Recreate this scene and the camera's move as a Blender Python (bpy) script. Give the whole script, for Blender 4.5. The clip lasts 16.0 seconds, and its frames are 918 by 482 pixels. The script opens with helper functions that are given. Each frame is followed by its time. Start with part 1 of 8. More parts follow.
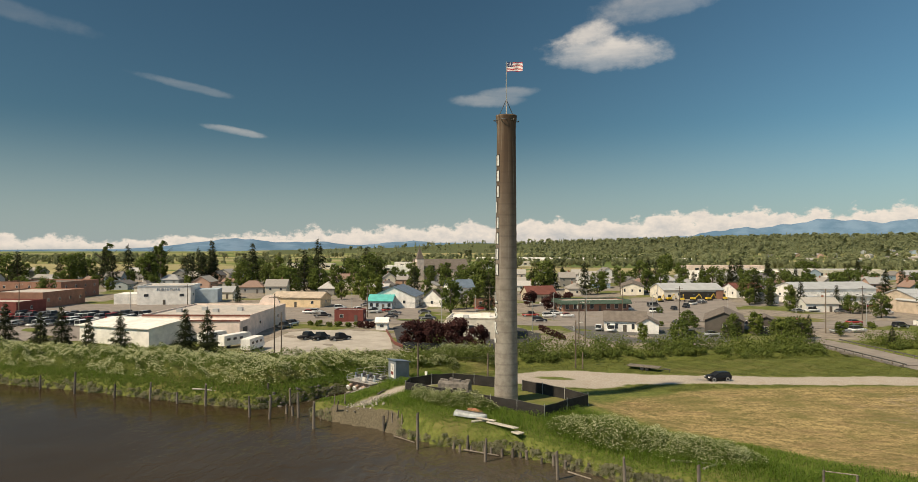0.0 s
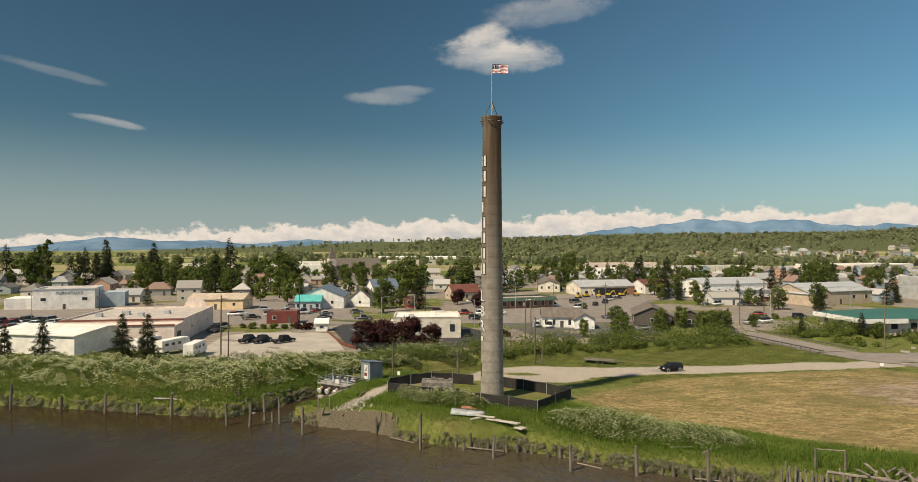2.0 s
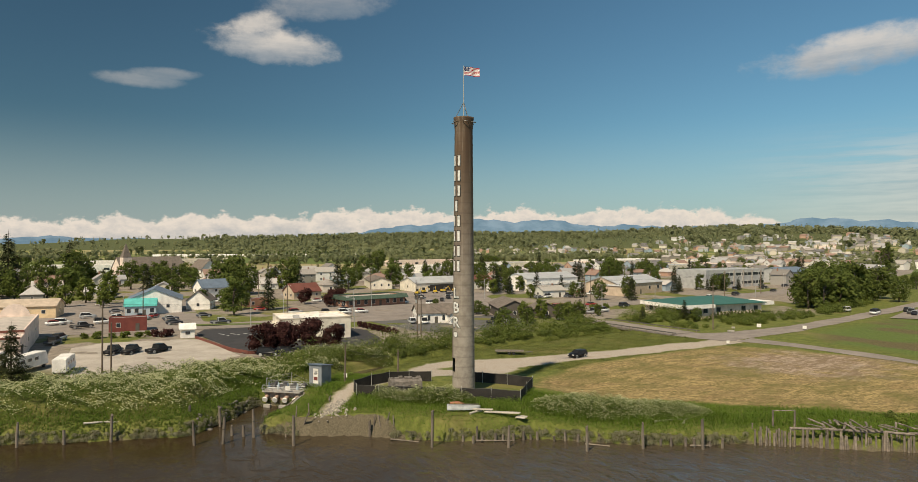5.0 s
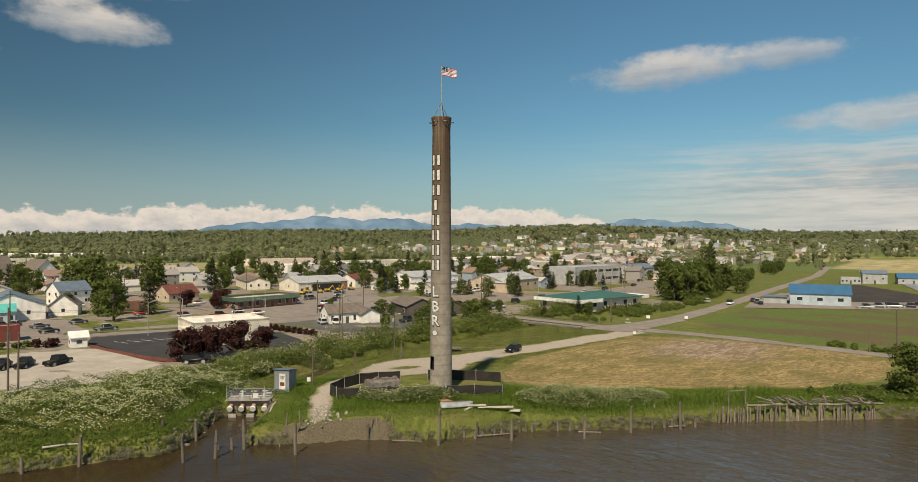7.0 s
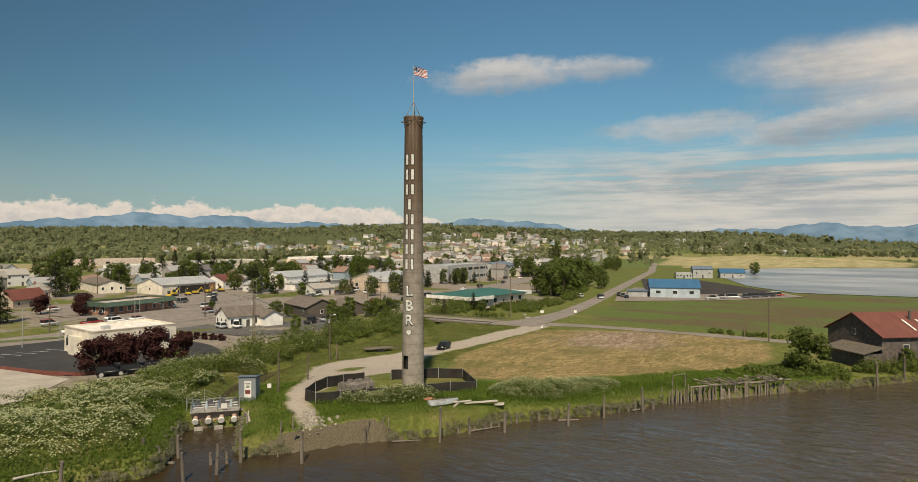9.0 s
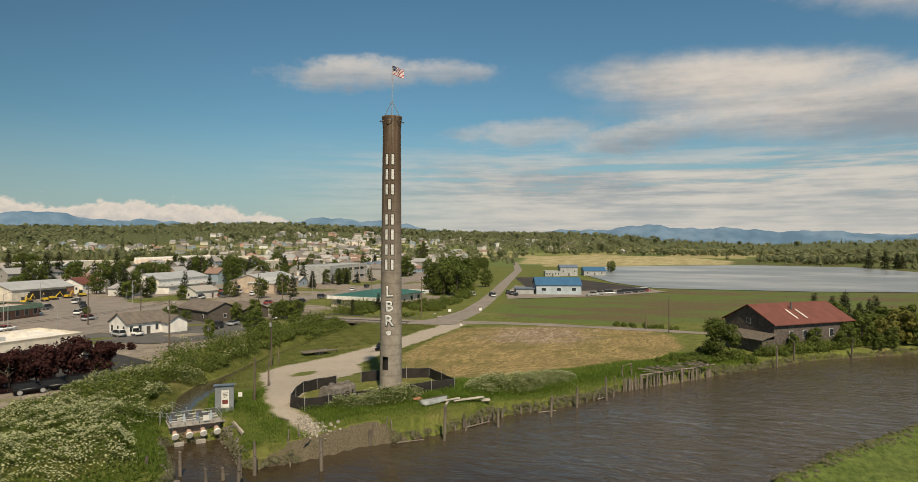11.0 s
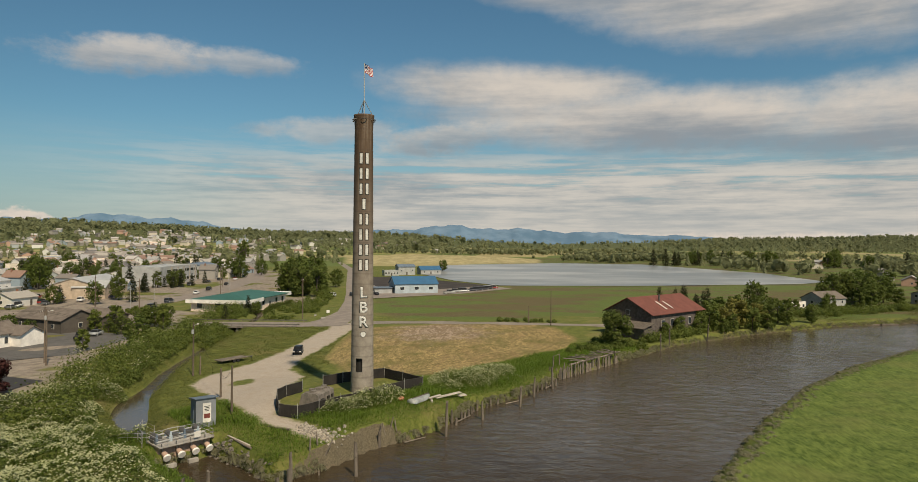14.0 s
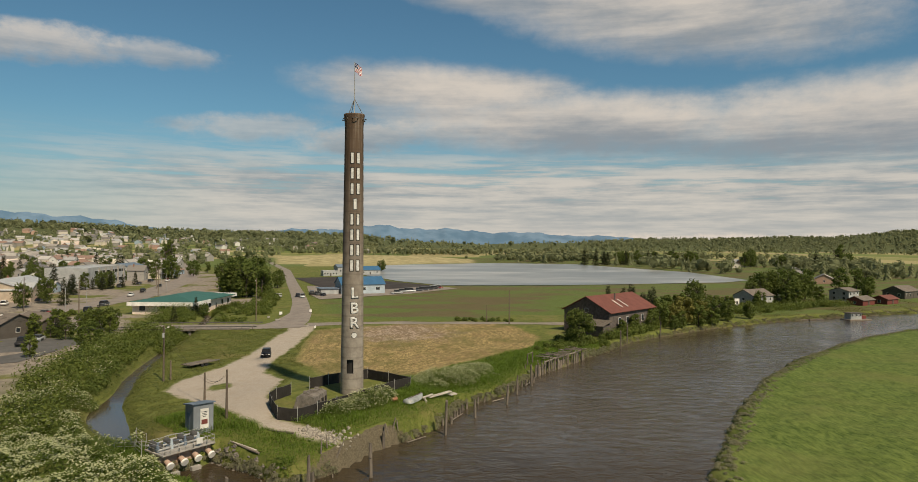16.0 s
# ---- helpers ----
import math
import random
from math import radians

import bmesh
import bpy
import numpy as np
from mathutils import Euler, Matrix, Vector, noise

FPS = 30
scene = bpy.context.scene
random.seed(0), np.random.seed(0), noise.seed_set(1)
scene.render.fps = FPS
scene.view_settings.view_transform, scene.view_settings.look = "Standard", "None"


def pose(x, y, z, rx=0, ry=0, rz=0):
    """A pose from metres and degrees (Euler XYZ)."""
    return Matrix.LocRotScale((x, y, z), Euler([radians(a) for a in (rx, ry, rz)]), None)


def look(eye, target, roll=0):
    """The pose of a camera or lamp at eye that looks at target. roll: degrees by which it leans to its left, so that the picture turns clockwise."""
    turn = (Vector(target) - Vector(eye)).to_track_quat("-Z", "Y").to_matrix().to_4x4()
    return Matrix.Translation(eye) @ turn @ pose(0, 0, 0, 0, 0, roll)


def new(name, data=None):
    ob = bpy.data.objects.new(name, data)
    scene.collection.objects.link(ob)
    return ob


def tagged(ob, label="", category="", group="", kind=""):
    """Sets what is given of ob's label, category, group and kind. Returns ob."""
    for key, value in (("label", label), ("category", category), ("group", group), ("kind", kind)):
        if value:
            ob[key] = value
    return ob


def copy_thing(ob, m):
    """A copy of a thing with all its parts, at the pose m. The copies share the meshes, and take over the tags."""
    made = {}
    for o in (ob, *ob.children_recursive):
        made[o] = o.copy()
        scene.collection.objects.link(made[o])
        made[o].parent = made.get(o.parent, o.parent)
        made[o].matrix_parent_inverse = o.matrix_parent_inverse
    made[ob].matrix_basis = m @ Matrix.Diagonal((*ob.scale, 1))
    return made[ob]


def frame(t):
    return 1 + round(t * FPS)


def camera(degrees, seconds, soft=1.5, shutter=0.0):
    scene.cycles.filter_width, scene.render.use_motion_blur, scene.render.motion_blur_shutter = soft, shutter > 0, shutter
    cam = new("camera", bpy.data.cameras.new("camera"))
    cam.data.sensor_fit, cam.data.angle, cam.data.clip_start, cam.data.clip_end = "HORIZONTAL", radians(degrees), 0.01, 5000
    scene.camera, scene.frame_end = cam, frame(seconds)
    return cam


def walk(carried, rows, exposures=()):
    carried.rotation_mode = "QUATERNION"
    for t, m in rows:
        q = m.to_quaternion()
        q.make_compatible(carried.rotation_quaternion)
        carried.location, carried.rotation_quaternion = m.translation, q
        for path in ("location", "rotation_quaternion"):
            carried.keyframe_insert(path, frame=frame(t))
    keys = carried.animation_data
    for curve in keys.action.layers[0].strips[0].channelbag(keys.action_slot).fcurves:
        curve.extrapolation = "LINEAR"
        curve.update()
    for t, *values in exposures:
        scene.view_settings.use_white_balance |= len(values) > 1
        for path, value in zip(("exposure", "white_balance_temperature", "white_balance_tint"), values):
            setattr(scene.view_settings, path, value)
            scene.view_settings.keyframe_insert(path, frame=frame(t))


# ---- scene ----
cam = camera(70.9, 16.0, soft=0.35)
METRES, EYE, TILT, LEAN, TURN = 133.9, 24.5, 0.0, 0.0, 0.0
ROWS = [
    (0.0, 0.0, 0.0, 0.0, -0.0, 0.62, -0.1),
    (0.5, -0.0174, -0.0004, 0.0003, -1.67, 0.6, -0.07),
    (1.0, -0.0349, -0.0003, 0.0004, -3.36, 0.57, -0.02),
    (1.5, -0.0621, 0.0014, 0.0006, -5.97, 0.52, -0.0),
    (2.0, -0.097, 0.0044, 0.0007, -9.29, 0.5, 0.03),
    (2.5, -0.1315, 0.0097, 0.0007, -12.58, 0.45, 0.03),
    (3.0, -0.1657, 0.0173, 0.0008, -15.88, 0.44, -0.01),
    (3.5, -0.1997, 0.0258, 0.0008, -19.14, 0.43, -0.05),
    (4.0, -0.2328, 0.0361, 0.0009, -22.34, 0.39, -0.03),
    (6.5, -0.3904, 0.1205, 0.0016, -39.09, 0.16, -0.08),
    (7.0, -0.4199, 0.1431, 0.0019, -42.6, 0.13, -0.1),
    (7.5, -0.4479, 0.1671, 0.0021, -46.13, 0.07, -0.1),
    (8.0, -0.4745, 0.1933, 0.0024, -49.76, 0.05, -0.12),
    (8.5, -0.4997, 0.2205, 0.0024, -53.37, 0.04, -0.14),
    (9.0, -0.5233, 0.249, 0.0023, -56.91, 0.05, -0.16),
    (11.5, -0.6102, 0.4038, 0.0025, -73.48, 0.09, -0.28),
    (12.0, -0.6224, 0.4366, 0.0028, -76.74, 0.11, -0.29),
    (12.5, -0.6323, 0.4701, 0.0026, -80.02, 0.12, -0.27),
    (13.0, -0.6408, 0.5038, 0.0028, -83.27, 0.13, -0.31),
    (13.5, -0.6466, 0.5323, 0.0022, -85.99, 0.14, -0.38),
    (14.0, -0.6496, 0.5494, 0.0023, -87.62, 0.13, -0.41),
    (14.5, -0.6517, 0.5667, 0.0025, -89.24, 0.15, -0.45),
    (15.0, -0.6535, 0.584, 0.0024, -90.85, 0.16, -0.45),
    (15.5, -0.6549, 0.601, 0.0023, -92.43, 0.15, -0.47),
    (16.0, -0.6555, 0.6189, 0.0022, -94.1, 0.18, -0.49),
]
walk(cam, [(t, pose(0, 0, EYE, TILT, LEAN, TURN) @ pose(METRES * x, METRES * y, METRES * z, 90 + pitch, roll, yaw)) for t, x, y, z, yaw, pitch, roll in ROWS], exposures=[(0.0, 0.18), (4.0, 0.12), (8.0, 0.02), (12.0, -0.08), (16.0, -0.12)])

# ---- daylight ----
SUN_AZ, SUN_EL = radians(238), radians(50)     # azimuth clockwise from +y
sun_dir = Vector((math.sin(SUN_AZ) * math.cos(SUN_EL), math.cos(SUN_AZ) * math.cos(SUN_EL), math.sin(SUN_EL)))
sun = new("sun", bpy.data.lights.new("sun", "SUN"))
sun.data.energy, sun.data.angle, sun.data.color = 4.9, radians(2), (1.0, 0.85, 0.63)
sun.matrix_world = look(sun_dir * 300, (0, 0, 0))


class Nodes:
    """Short hand for a node tree."""
    def __init__(self, tree):
        self.tree = tree
        tree.nodes.clear()

    def add(self, kind, inputs=None, **props):
        n = self.tree.nodes.new(kind)
        for k, v in props.items():
            setattr(n, k, v)
        for k, v in (inputs or {}).items():
            if isinstance(v, bpy.types.NodeSocket):
                self.tree.links.new(v, n.inputs[k])
            elif v is not None:
                n.inputs[k].default_value = v
        return n

    def math(self, op, a, b=None, c=None, clamp=False):
        n = self.add("ShaderNodeMath", operation=op, use_clamp=clamp)
        for i, v in enumerate((a, b, c)):
            if isinstance(v, bpy.types.NodeSocket):
                self.tree.links.new(v, n.inputs[i])
            elif v is not None:
                n.inputs[i].default_value = v
        return n.outputs[0]

    def mix(self, f, a, b, blend="MIX"):
        n = self.add("ShaderNodeMix", data_type="RGBA", blend_type=blend, clamp_factor=True)
        for i, v in ((0, f), (6, a), (7, b)):
            if isinstance(v, bpy.types.NodeSocket):
                self.tree.links.new(v, n.inputs[i])
            else:
                n.inputs[i].default_value = v if i == 0 or len(v) == 4 else (*v, 1)
        return n.outputs[2]

    def noise(self, vec, scale, detail=4, rough=0.55, dist=0.0):
        return self.add("ShaderNodeTexNoise", {"Vector": vec, "Scale": scale, "Detail": detail, "Roughness": rough, "Distortion": dist}).outputs["Fac"]

    def smooth(self, v, lo, hi, a=0.0, b=1.0):
        return self.add("ShaderNodeMapRange", {"Value": v, "From Min": lo, "From Max": hi, "To Min": a, "To Max": b}, interpolation_type="SMOOTHSTEP").outputs[0]

    def ramp(self, v, stops, mode="LINEAR"):
        n = self.add("ShaderNodeValToRGB", {"Fac": v})
        n.color_ramp.interpolation = mode
        while len(n.color_ramp.elements) < len(stops):
            n.color_ramp.elements.new(0.5)
        for e, (p, c) in zip(n.color_ramp.elements, stops):
            e.position, e.color = p, (*c, 1)
        return n.outputs[0]


world = bpy.data.worlds.new("sky")
scene.world = world
world.use_nodes = True
W = Nodes(world.node_tree)
sky = W.add("ShaderNodeTexSky", sky_type="NISHITA", sun_disc=False, sun_elevation=SUN_EL, sun_rotation=SUN_AZ, air_density=1.0, dust_density=0.6, ozone_density=2.0, altitude=0.0)
direction = W.add("ShaderNodeTexCoord").outputs["Generated"]
xyz = W.add("ShaderNodeSeparateXYZ", {0: direction})
az = W.math("MULTIPLY", W.math("ARCTAN2", xyz.outputs[0], xyz.outputs[1]), 57.296)
el = W.math("MULTIPLY", W.math("ARCSINE", xyz.outputs[2]), 57.296)
dome = W.add("ShaderNodeCombineXYZ", {0: az, 1: el, 2: 0.0}).outputs[0]
soft_n = W.noise(W.add("ShaderNodeMapping", {"Vector": dome, "Scale": (0.09, 0.3, 1)}).outputs[0], 1.0, 6, 0.6)
fine_n = W.noise(W.add("ShaderNodeMapping", {"Vector": dome, "Scale": (0.35, 0.55, 1)}).outputs[0], 1.0, 7, 0.62)
streak_n = W.noise(W.add("ShaderNodeMapping", {"Vector": dome, "Scale": (0.05, 0.75, 1), "Location": (3, 7, 0)}).outputs[0], 1.0, 6, 0.6)
# broken clouds: azimuth, elevation, half width, half height, tilt, density
CLOUDS = [
    (13.0, 16.6, 5.6, 1.5, -2, 0.95), (11.5, 18.0, 2.6, 1.2, 20, 0.8), (17.0, 20.0, 6.0, 1.2, 6, 0.4), (2.4, 12.9, 3.4, 0.6, 0, 0.36), (4.2, 13.5, 3.0, 0.5, 3, 0.3),
    (-22.8, 13.0, 4.4, 0.36, -9, 0.2), (-19.2, 9.7, 2.6, 0.32, -8, 0.42), (-36, 17, 7, 0.7, -8, 0.1),
    # the clouds at 33 and 48 degrees are unseen, added to brighten the water
    (61.0, 14.4, 7.5, 1.6, 5, 0.8), (69.0, 14.8, 5.0, 1.2, -3, 0.6), (110.0, 33.0, 34.0, 6.0, -4, 0.9), (135.0, 48.0, 40.0, 8.0, 3, 0.8), (76.5, 9.6, 8.0, 1.3, 3, 0.6),
    (93.0, 13.2, 14.0, 2.6, -3, 1.0), (104.0, 10.4, 22.0, 3.2, -2, 1.0), (86.0, 9.0, 7.0, 1.6, 3, 0.8),
    (112.0, 19.0, 18.0, 4.0, -8, 1.0), (128.0, 9.5, 22.0, 4.0, 0, 1.0), (100.0, 20.6, 12.0, 1.7, -4, 0.8),
    (160.0, 14.0, 22.0, 5.0, 2, 0.8), (200.0, 18.0, 22.0, 4.0, -2, 0.5), (-90.0, 20.0, 18.0, 3.0, 3, 0.5), (-140.0, 14.0, 24.0, 4.0, 0, 0.6),
]
cover = lit = None
for ca, ce, wa, we, tilt, dens in CLOUDS:
    k = radians(tilt)
    da = W.math("SUBTRACT", az, ca)
    de = W.math("SUBTRACT", el, ce)
    u = W.math("ADD", W.math("MULTIPLY", da, math.cos(k) / wa), W.math("MULTIPLY", de, math.sin(k) / wa))
    v = W.math("ADD", W.math("MULTIPLY", da, -math.sin(k) / we), W.math("MULTIPLY", de, math.cos(k) / we))
    r = W.math("ADD", W.math("MULTIPLY", u, u), W.math("MULTIPLY", v, v))
    r = W.math("ADD", r, W.math("MULTIPLY", W.math("SUBTRACT", fine_n, 0.5), 2.4 if wa < 10 else 0.9))
    m = W.math("MULTIPLY", W.smooth(r, 1.25, 0.0), dens)
    cover = m if cover is None else W.math("MAXIMUM", cover, m)
    up = W.math("MULTIPLY", m, v)
    lit = up if lit is None else W.math("ADD", lit, up)
# layered streaks low in one half of the sky
low = W.math("MULTIPLY", W.smooth(el, 10.0, 5.0), W.smooth(az, 48.0, 78.0))
rib_n = W.noise(W.add("ShaderNodeMapping", {"Vector": dome, "Scale": (0.13, 1.5, 1), "Location": (9, 4, 0)}).outputs[0], 1.0, 7, 0.62)
layers = W.math("MULTIPLY_ADD", rib_n, 0.55, W.math("MULTIPLY", streak_n, 0.5))
low = W.math("MULTIPLY", low, W.smooth(W.math("ADD", layers, W.smooth(el, 9.0, 1.5, 0.0, 0.2)), 0.47, 0.63))
cover = W.math("MAXIMUM", cover, W.math("MULTIPLY", low, 0.88))
# cumulus bank along the horizon, with lumpy tops
lump = W.noise(W.add("ShaderNodeMapping", {"Vector": dome, "Scale": (0.42, 0.6, 1), "Location": (1, 2, 0)}).outputs[0], 1.0, 8, 0.62)
top = W.math("ADD", W.smooth(az, -48.0, 30.0, 0.4, 3.0), W.math("MULTIPLY", W.math("SUBTRACT", lump, 0.5), 4.2))
top = W.math("MULTIPLY", top, W.smooth(az, 64.0, 47.0, 0.32, 1.0))
bank = W.math("MULTIPLY", W.smooth(W.math("SUBTRACT", top, el), -0.08, 0.42), W.smooth(el, -1.0, 0.4))
billow = W.noise(W.add("ShaderNodeMapping", {"Vector": dome, "Scale": (0.8, 1.3, 1), "Location": (5, 1, 0)}).outputs[0], 1.0, 7, 0.62)
bank_lit = W.math("ADD", W.smooth(W.math("SUBTRACT", top, el), 3.0, 0.0), W.math("MULTIPLY", W.math("SUBTRACT", billow, 0.5), 1.5), clamp=True)
shade = W.math("MULTIPLY_ADD", soft_n, 0.9, W.math("MULTIPLY", streak_n, 0.5))
shade = W.math("ADD", shade, W.math("MULTIPLY", W.math("SUBTRACT", rib_n, 0.5), W.smooth(el, 9.0, 5.0, 0.0, 1.1)))
cloud_col = W.mix(W.smooth(W.math("MULTIPLY_ADD", lit, 0.28, shade), 0.42, 0.95), (0.30, 0.33, 0.355), (0.70, 0.63, 0.55))
cloud_col = W.mix(W.smooth(el, 5.0, 1.0, 0.0, 0.45), cloud_col, (0.68, 0.63, 0.565))
bank_col = W.mix(bank_lit, (0.45, 0.44, 0.43), (0.78, 0.68, 0.575))
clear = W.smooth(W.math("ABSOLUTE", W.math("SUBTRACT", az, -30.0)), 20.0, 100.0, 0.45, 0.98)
sky_col = W.mix(1.0, sky.outputs[0], (0.058, 0.084, 0.0825), "MULTIPLY")
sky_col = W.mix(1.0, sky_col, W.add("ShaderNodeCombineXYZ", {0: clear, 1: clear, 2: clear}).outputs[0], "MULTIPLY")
sky_col = W.mix(W.smooth(el, 11.0, -1.0, 0.0, 0.7), sky_col, (0.38, 0.43, 0.43))
sky_col = W.mix(cover, sky_col, cloud_col)
sky_col = W.mix(W.math("MULTIPLY", bank, 0.93), sky_col, bank_col)
W.add("ShaderNodeOutputWorld", {"Surface": W.add("ShaderNodeBackground", {"Color": sky_col, "Strength": 1.0}).outputs[0]})


# ---- materials ----
def material(name, build, rough=0.8, metal=0.0, bump=0.0, bump_dist=0.02, spec=0.4, **extra):
    """build(N, position) gives the colour socket and, where wanted, the height socket."""
    m = bpy.data.materials.new(name)
    m.use_nodes = True
    N = Nodes(m.node_tree)
    pos = N.add("ShaderNodeTexCoord").outputs["Object"]
    got = build(N, pos)
    colour, height, *gloss = got if isinstance(got, tuple) else (got, None)
    bsdf = N.add("ShaderNodeBsdfPrincipled", {"Roughness": rough, "Metallic": metal, "Specular IOR Level": gloss[0] if gloss else spec, "Base Color": colour, **extra})
    if height is not None and bump:
        N.tree.links.new(N.add("ShaderNodeBump", {"Height": height, "Strength": bump, "Distance": bump_dist}).outputs[0], bsdf.inputs["Normal"])
    N.add("ShaderNodeOutputMaterial", {"Surface": bsdf.outputs[0]})
    return m


def plain(name, colour, rough=0.75, metal=0.0, vary=0.25, scale=1.2, grain=14.0, bump=0.25, random_amount=0.0, **extra):
    """A coat or stone with blotches, fine grain and, if wanted, a shift from thing to thing."""
    def build(N, pos):
        a = N.noise(pos, scale, 5, 0.6)
        b = N.noise(pos, grain, 3, 0.6)
        dark = tuple(c * (1 - vary) for c in colour)
        light = tuple(min(1, c * (1 + vary * 0.6)) for c in colour)
        col = N.mix(N.smooth(N.math("MULTIPLY_ADD", b, 0.35, N.math("MULTIPLY", a, 0.75)), 0.35, 0.75), dark, light)
        if random_amount:
            rnd = N.add("ShaderNodeObjectInfo").outputs["Random"]
            hsv = N.add("ShaderNodeHueSaturation", {"Color": col, "Value": N.math("MULTIPLY_ADD", rnd, 2 * random_amount, 1 - random_amount)})
            col = hsv.outputs[0]
        return col, b
    return material(name, build, rough, metal, bump, 0.01, **extra)


def palette(name, colours, rough=0.7, metal=0.0, vary=0.12, **extra):
    """One coat whose colour differs from thing to thing."""
    def build(N, pos):
        rnd = N.add("ShaderNodeObjectInfo").outputs["Random"]
        n = len(colours)
        col = N.ramp(rnd, [(i / n, c) for i, c in enumerate(colours)], "CONSTANT")
        a = N.noise(pos, 1.5, 5, 0.6)
        hsv = N.add("ShaderNodeHueSaturation", {"Color": col, "Value": N.math("MULTIPLY_ADD", a, 2 * vary, 1 - vary)})
        return hsv.outputs[0], a
    return material(name, build, rough, metal, 0.1, 0.01, **extra)


def leafy(name, dark, light, rough=0.6, tips=None):
    """Foliage: every leaf or blade with its own shade, and large drifts of tone."""
    def build(N, pos):
        rnd = N.add("ShaderNodeNewGeometry").outputs["Random Per Island"]
        big = N.noise(pos, 0.35, 3, 0.6)
        col = N.mix(N.math("MULTIPLY_ADD", rnd, 0.55, N.math("MULTIPLY_ADD", big, 0.9, -0.28)), dark, light)
        if tips:
            ob = N.add("ShaderNodeObjectInfo").outputs["Random"]
            col = N.mix(N.math("MULTIPLY", ob, 0.6), col, tips)
        return col
    m = material(name, build, rough, 0, 0, spec=0.1)
    tree = m.node_tree
    out = next(n for n in tree.nodes if n.type == "OUTPUT_MATERIAL")
    bsdf = next(n for n in tree.nodes if n.type == "BSDF_PRINCIPLED")
    glow, both = tree.nodes.new("ShaderNodeBsdfTranslucent"), tree.nodes.new("ShaderNodeMixShader")
    tree.links.new(bsdf.inputs["Base Color"].links[0].from_socket, glow.inputs["Color"])
    both.inputs[0].default_value = 0.45
    tree.links.new(bsdf.outputs[0], both.inputs[1]), tree.links.new(glow.outputs[0], both.inputs[2])
    tree.links.new(both.outputs[0], out.inputs["Surface"])
    return m


def ground_build(N, pos):
    def zone(key):
        return N.add("ShaderNodeAttribute", attribute_name=key, attribute_type="GEOMETRY").outputs["Fac"]
    n1, n2, n3 = N.noise(pos, 0.06, 5, 0.6), N.noise(pos, 0.5, 5, 0.65), N.noise(pos, 5.0, 4, 0.65)
    grass = N.mix(N.smooth(N.math("MULTIPLY_ADD", N.noise(pos, 1.6, 6, 0.7), 0.55, N.math("MULTIPLY", n2, 0.45)), 0.36, 0.64), (0.075, 0.092, 0.018), (0.165, 0.175, 0.042))
    grass = N.mix(N.smooth(n1, 0.52, 0.72, 0, 0.8), grass, (0.20, 0.165, 0.065))
    # mown hay in swaths that follow the field's edge
    mid = N.noise(pos, 2.2, 6, 0.7, 0.3)
    hn = N.noise(N.add("ShaderNodeMapping", {"Vector": pos, "Rotation": (0, 0, -0.45), "Scale": (0.3, 1.0, 1)}).outputs[0], 1.1, 7, 0.75, 0.8)
    sw = N.math("SINE", N.math("MULTIPLY_ADD", zone("hay"), 3.1, N.math("MULTIPLY", N.noise(pos, 0.16, 5, 0.65), 16.0)))
    tone = N.math("ADD", N.math("MULTIPLY_ADD", N.math("MULTIPLY", sw, N.smooth(n2, 0.35, 0.65)), 0.035, N.math("MULTIPLY", hn, 0.45)), N.math("MULTIPLY", mid, 0.55))
    hay = N.mix(N.smooth(tone, 0.39, 0.63), (0.125, 0.10, 0.036), (0.42, 0.305, 0.135))
    hay = N.mix(N.smooth(N.noise(pos, 0.11, 5, 0.65), 0.46, 0.62, 0.0, 0.7), hay, (0.13, 0.118, 0.036))
    hay = N.mix(N.smooth(N.noise(N.add("ShaderNodeMapping", {"Vector": pos, "Rotation": (0, 0, -0.5), "Scale": (0.06, 0.22, 1)}).outputs[0], 1.0, 6, 0.7, 1.2), 0.47, 0.66, 0.0, 0.45), hay, (0.21, 0.135, 0.068))
    spot = N.add("ShaderNodeVectorMath", {0: N.add("ShaderNodeMapping", {"Vector": pos, "Location": (-3.4, -5.0, 0), "Scale": (0.042, 0.058, 0)}).outputs[0]}, operation="LENGTH").outputs["Value"]
    hay = N.mix(N.smooth(N.math("ADD", spot, N.math("MULTIPLY", N.math("SUBTRACT", N.noise(pos, 0.25, 5, 0.7), 0.5), 2.2)), 1.0, 0.25, 0, 0.75), hay, N.mix(N.smooth(hn, 0.45, 0.6), (0.20, 0.14, 0.095), (0.40, 0.31, 0.25)))
    gravel = N.mix(N.smooth(n3, 0.3, 0.7), (0.31, 0.262, 0.21), (0.46, 0.40, 0.33))
    gravel = N.mix(N.smooth(n2, 0.45, 0.7, 0, 0.55), gravel, (0.335, 0.27, 0.20))
    mud = N.mix(N.smooth(n3, 0.3, 0.7), (0.075, 0.062, 0.04), (0.15, 0.125, 0.082))
    comb = N.noise(N.add("ShaderNodeMapping", {"Vector": pos, "Scale": (0.5, 1.6, 1), "Rotation": (0, 0, 0.7)}).outputs[0], 1.3, 6, 0.7, 0.6)
    marsh = N.mix(N.smooth(N.math("MULTIPLY_ADD", comb, 0.65, N.math("MULTIPLY", n2, 0.35)), 0.36, 0.64), (0.048, 0.078, 0.012), (0.155, 0.195, 0.044))
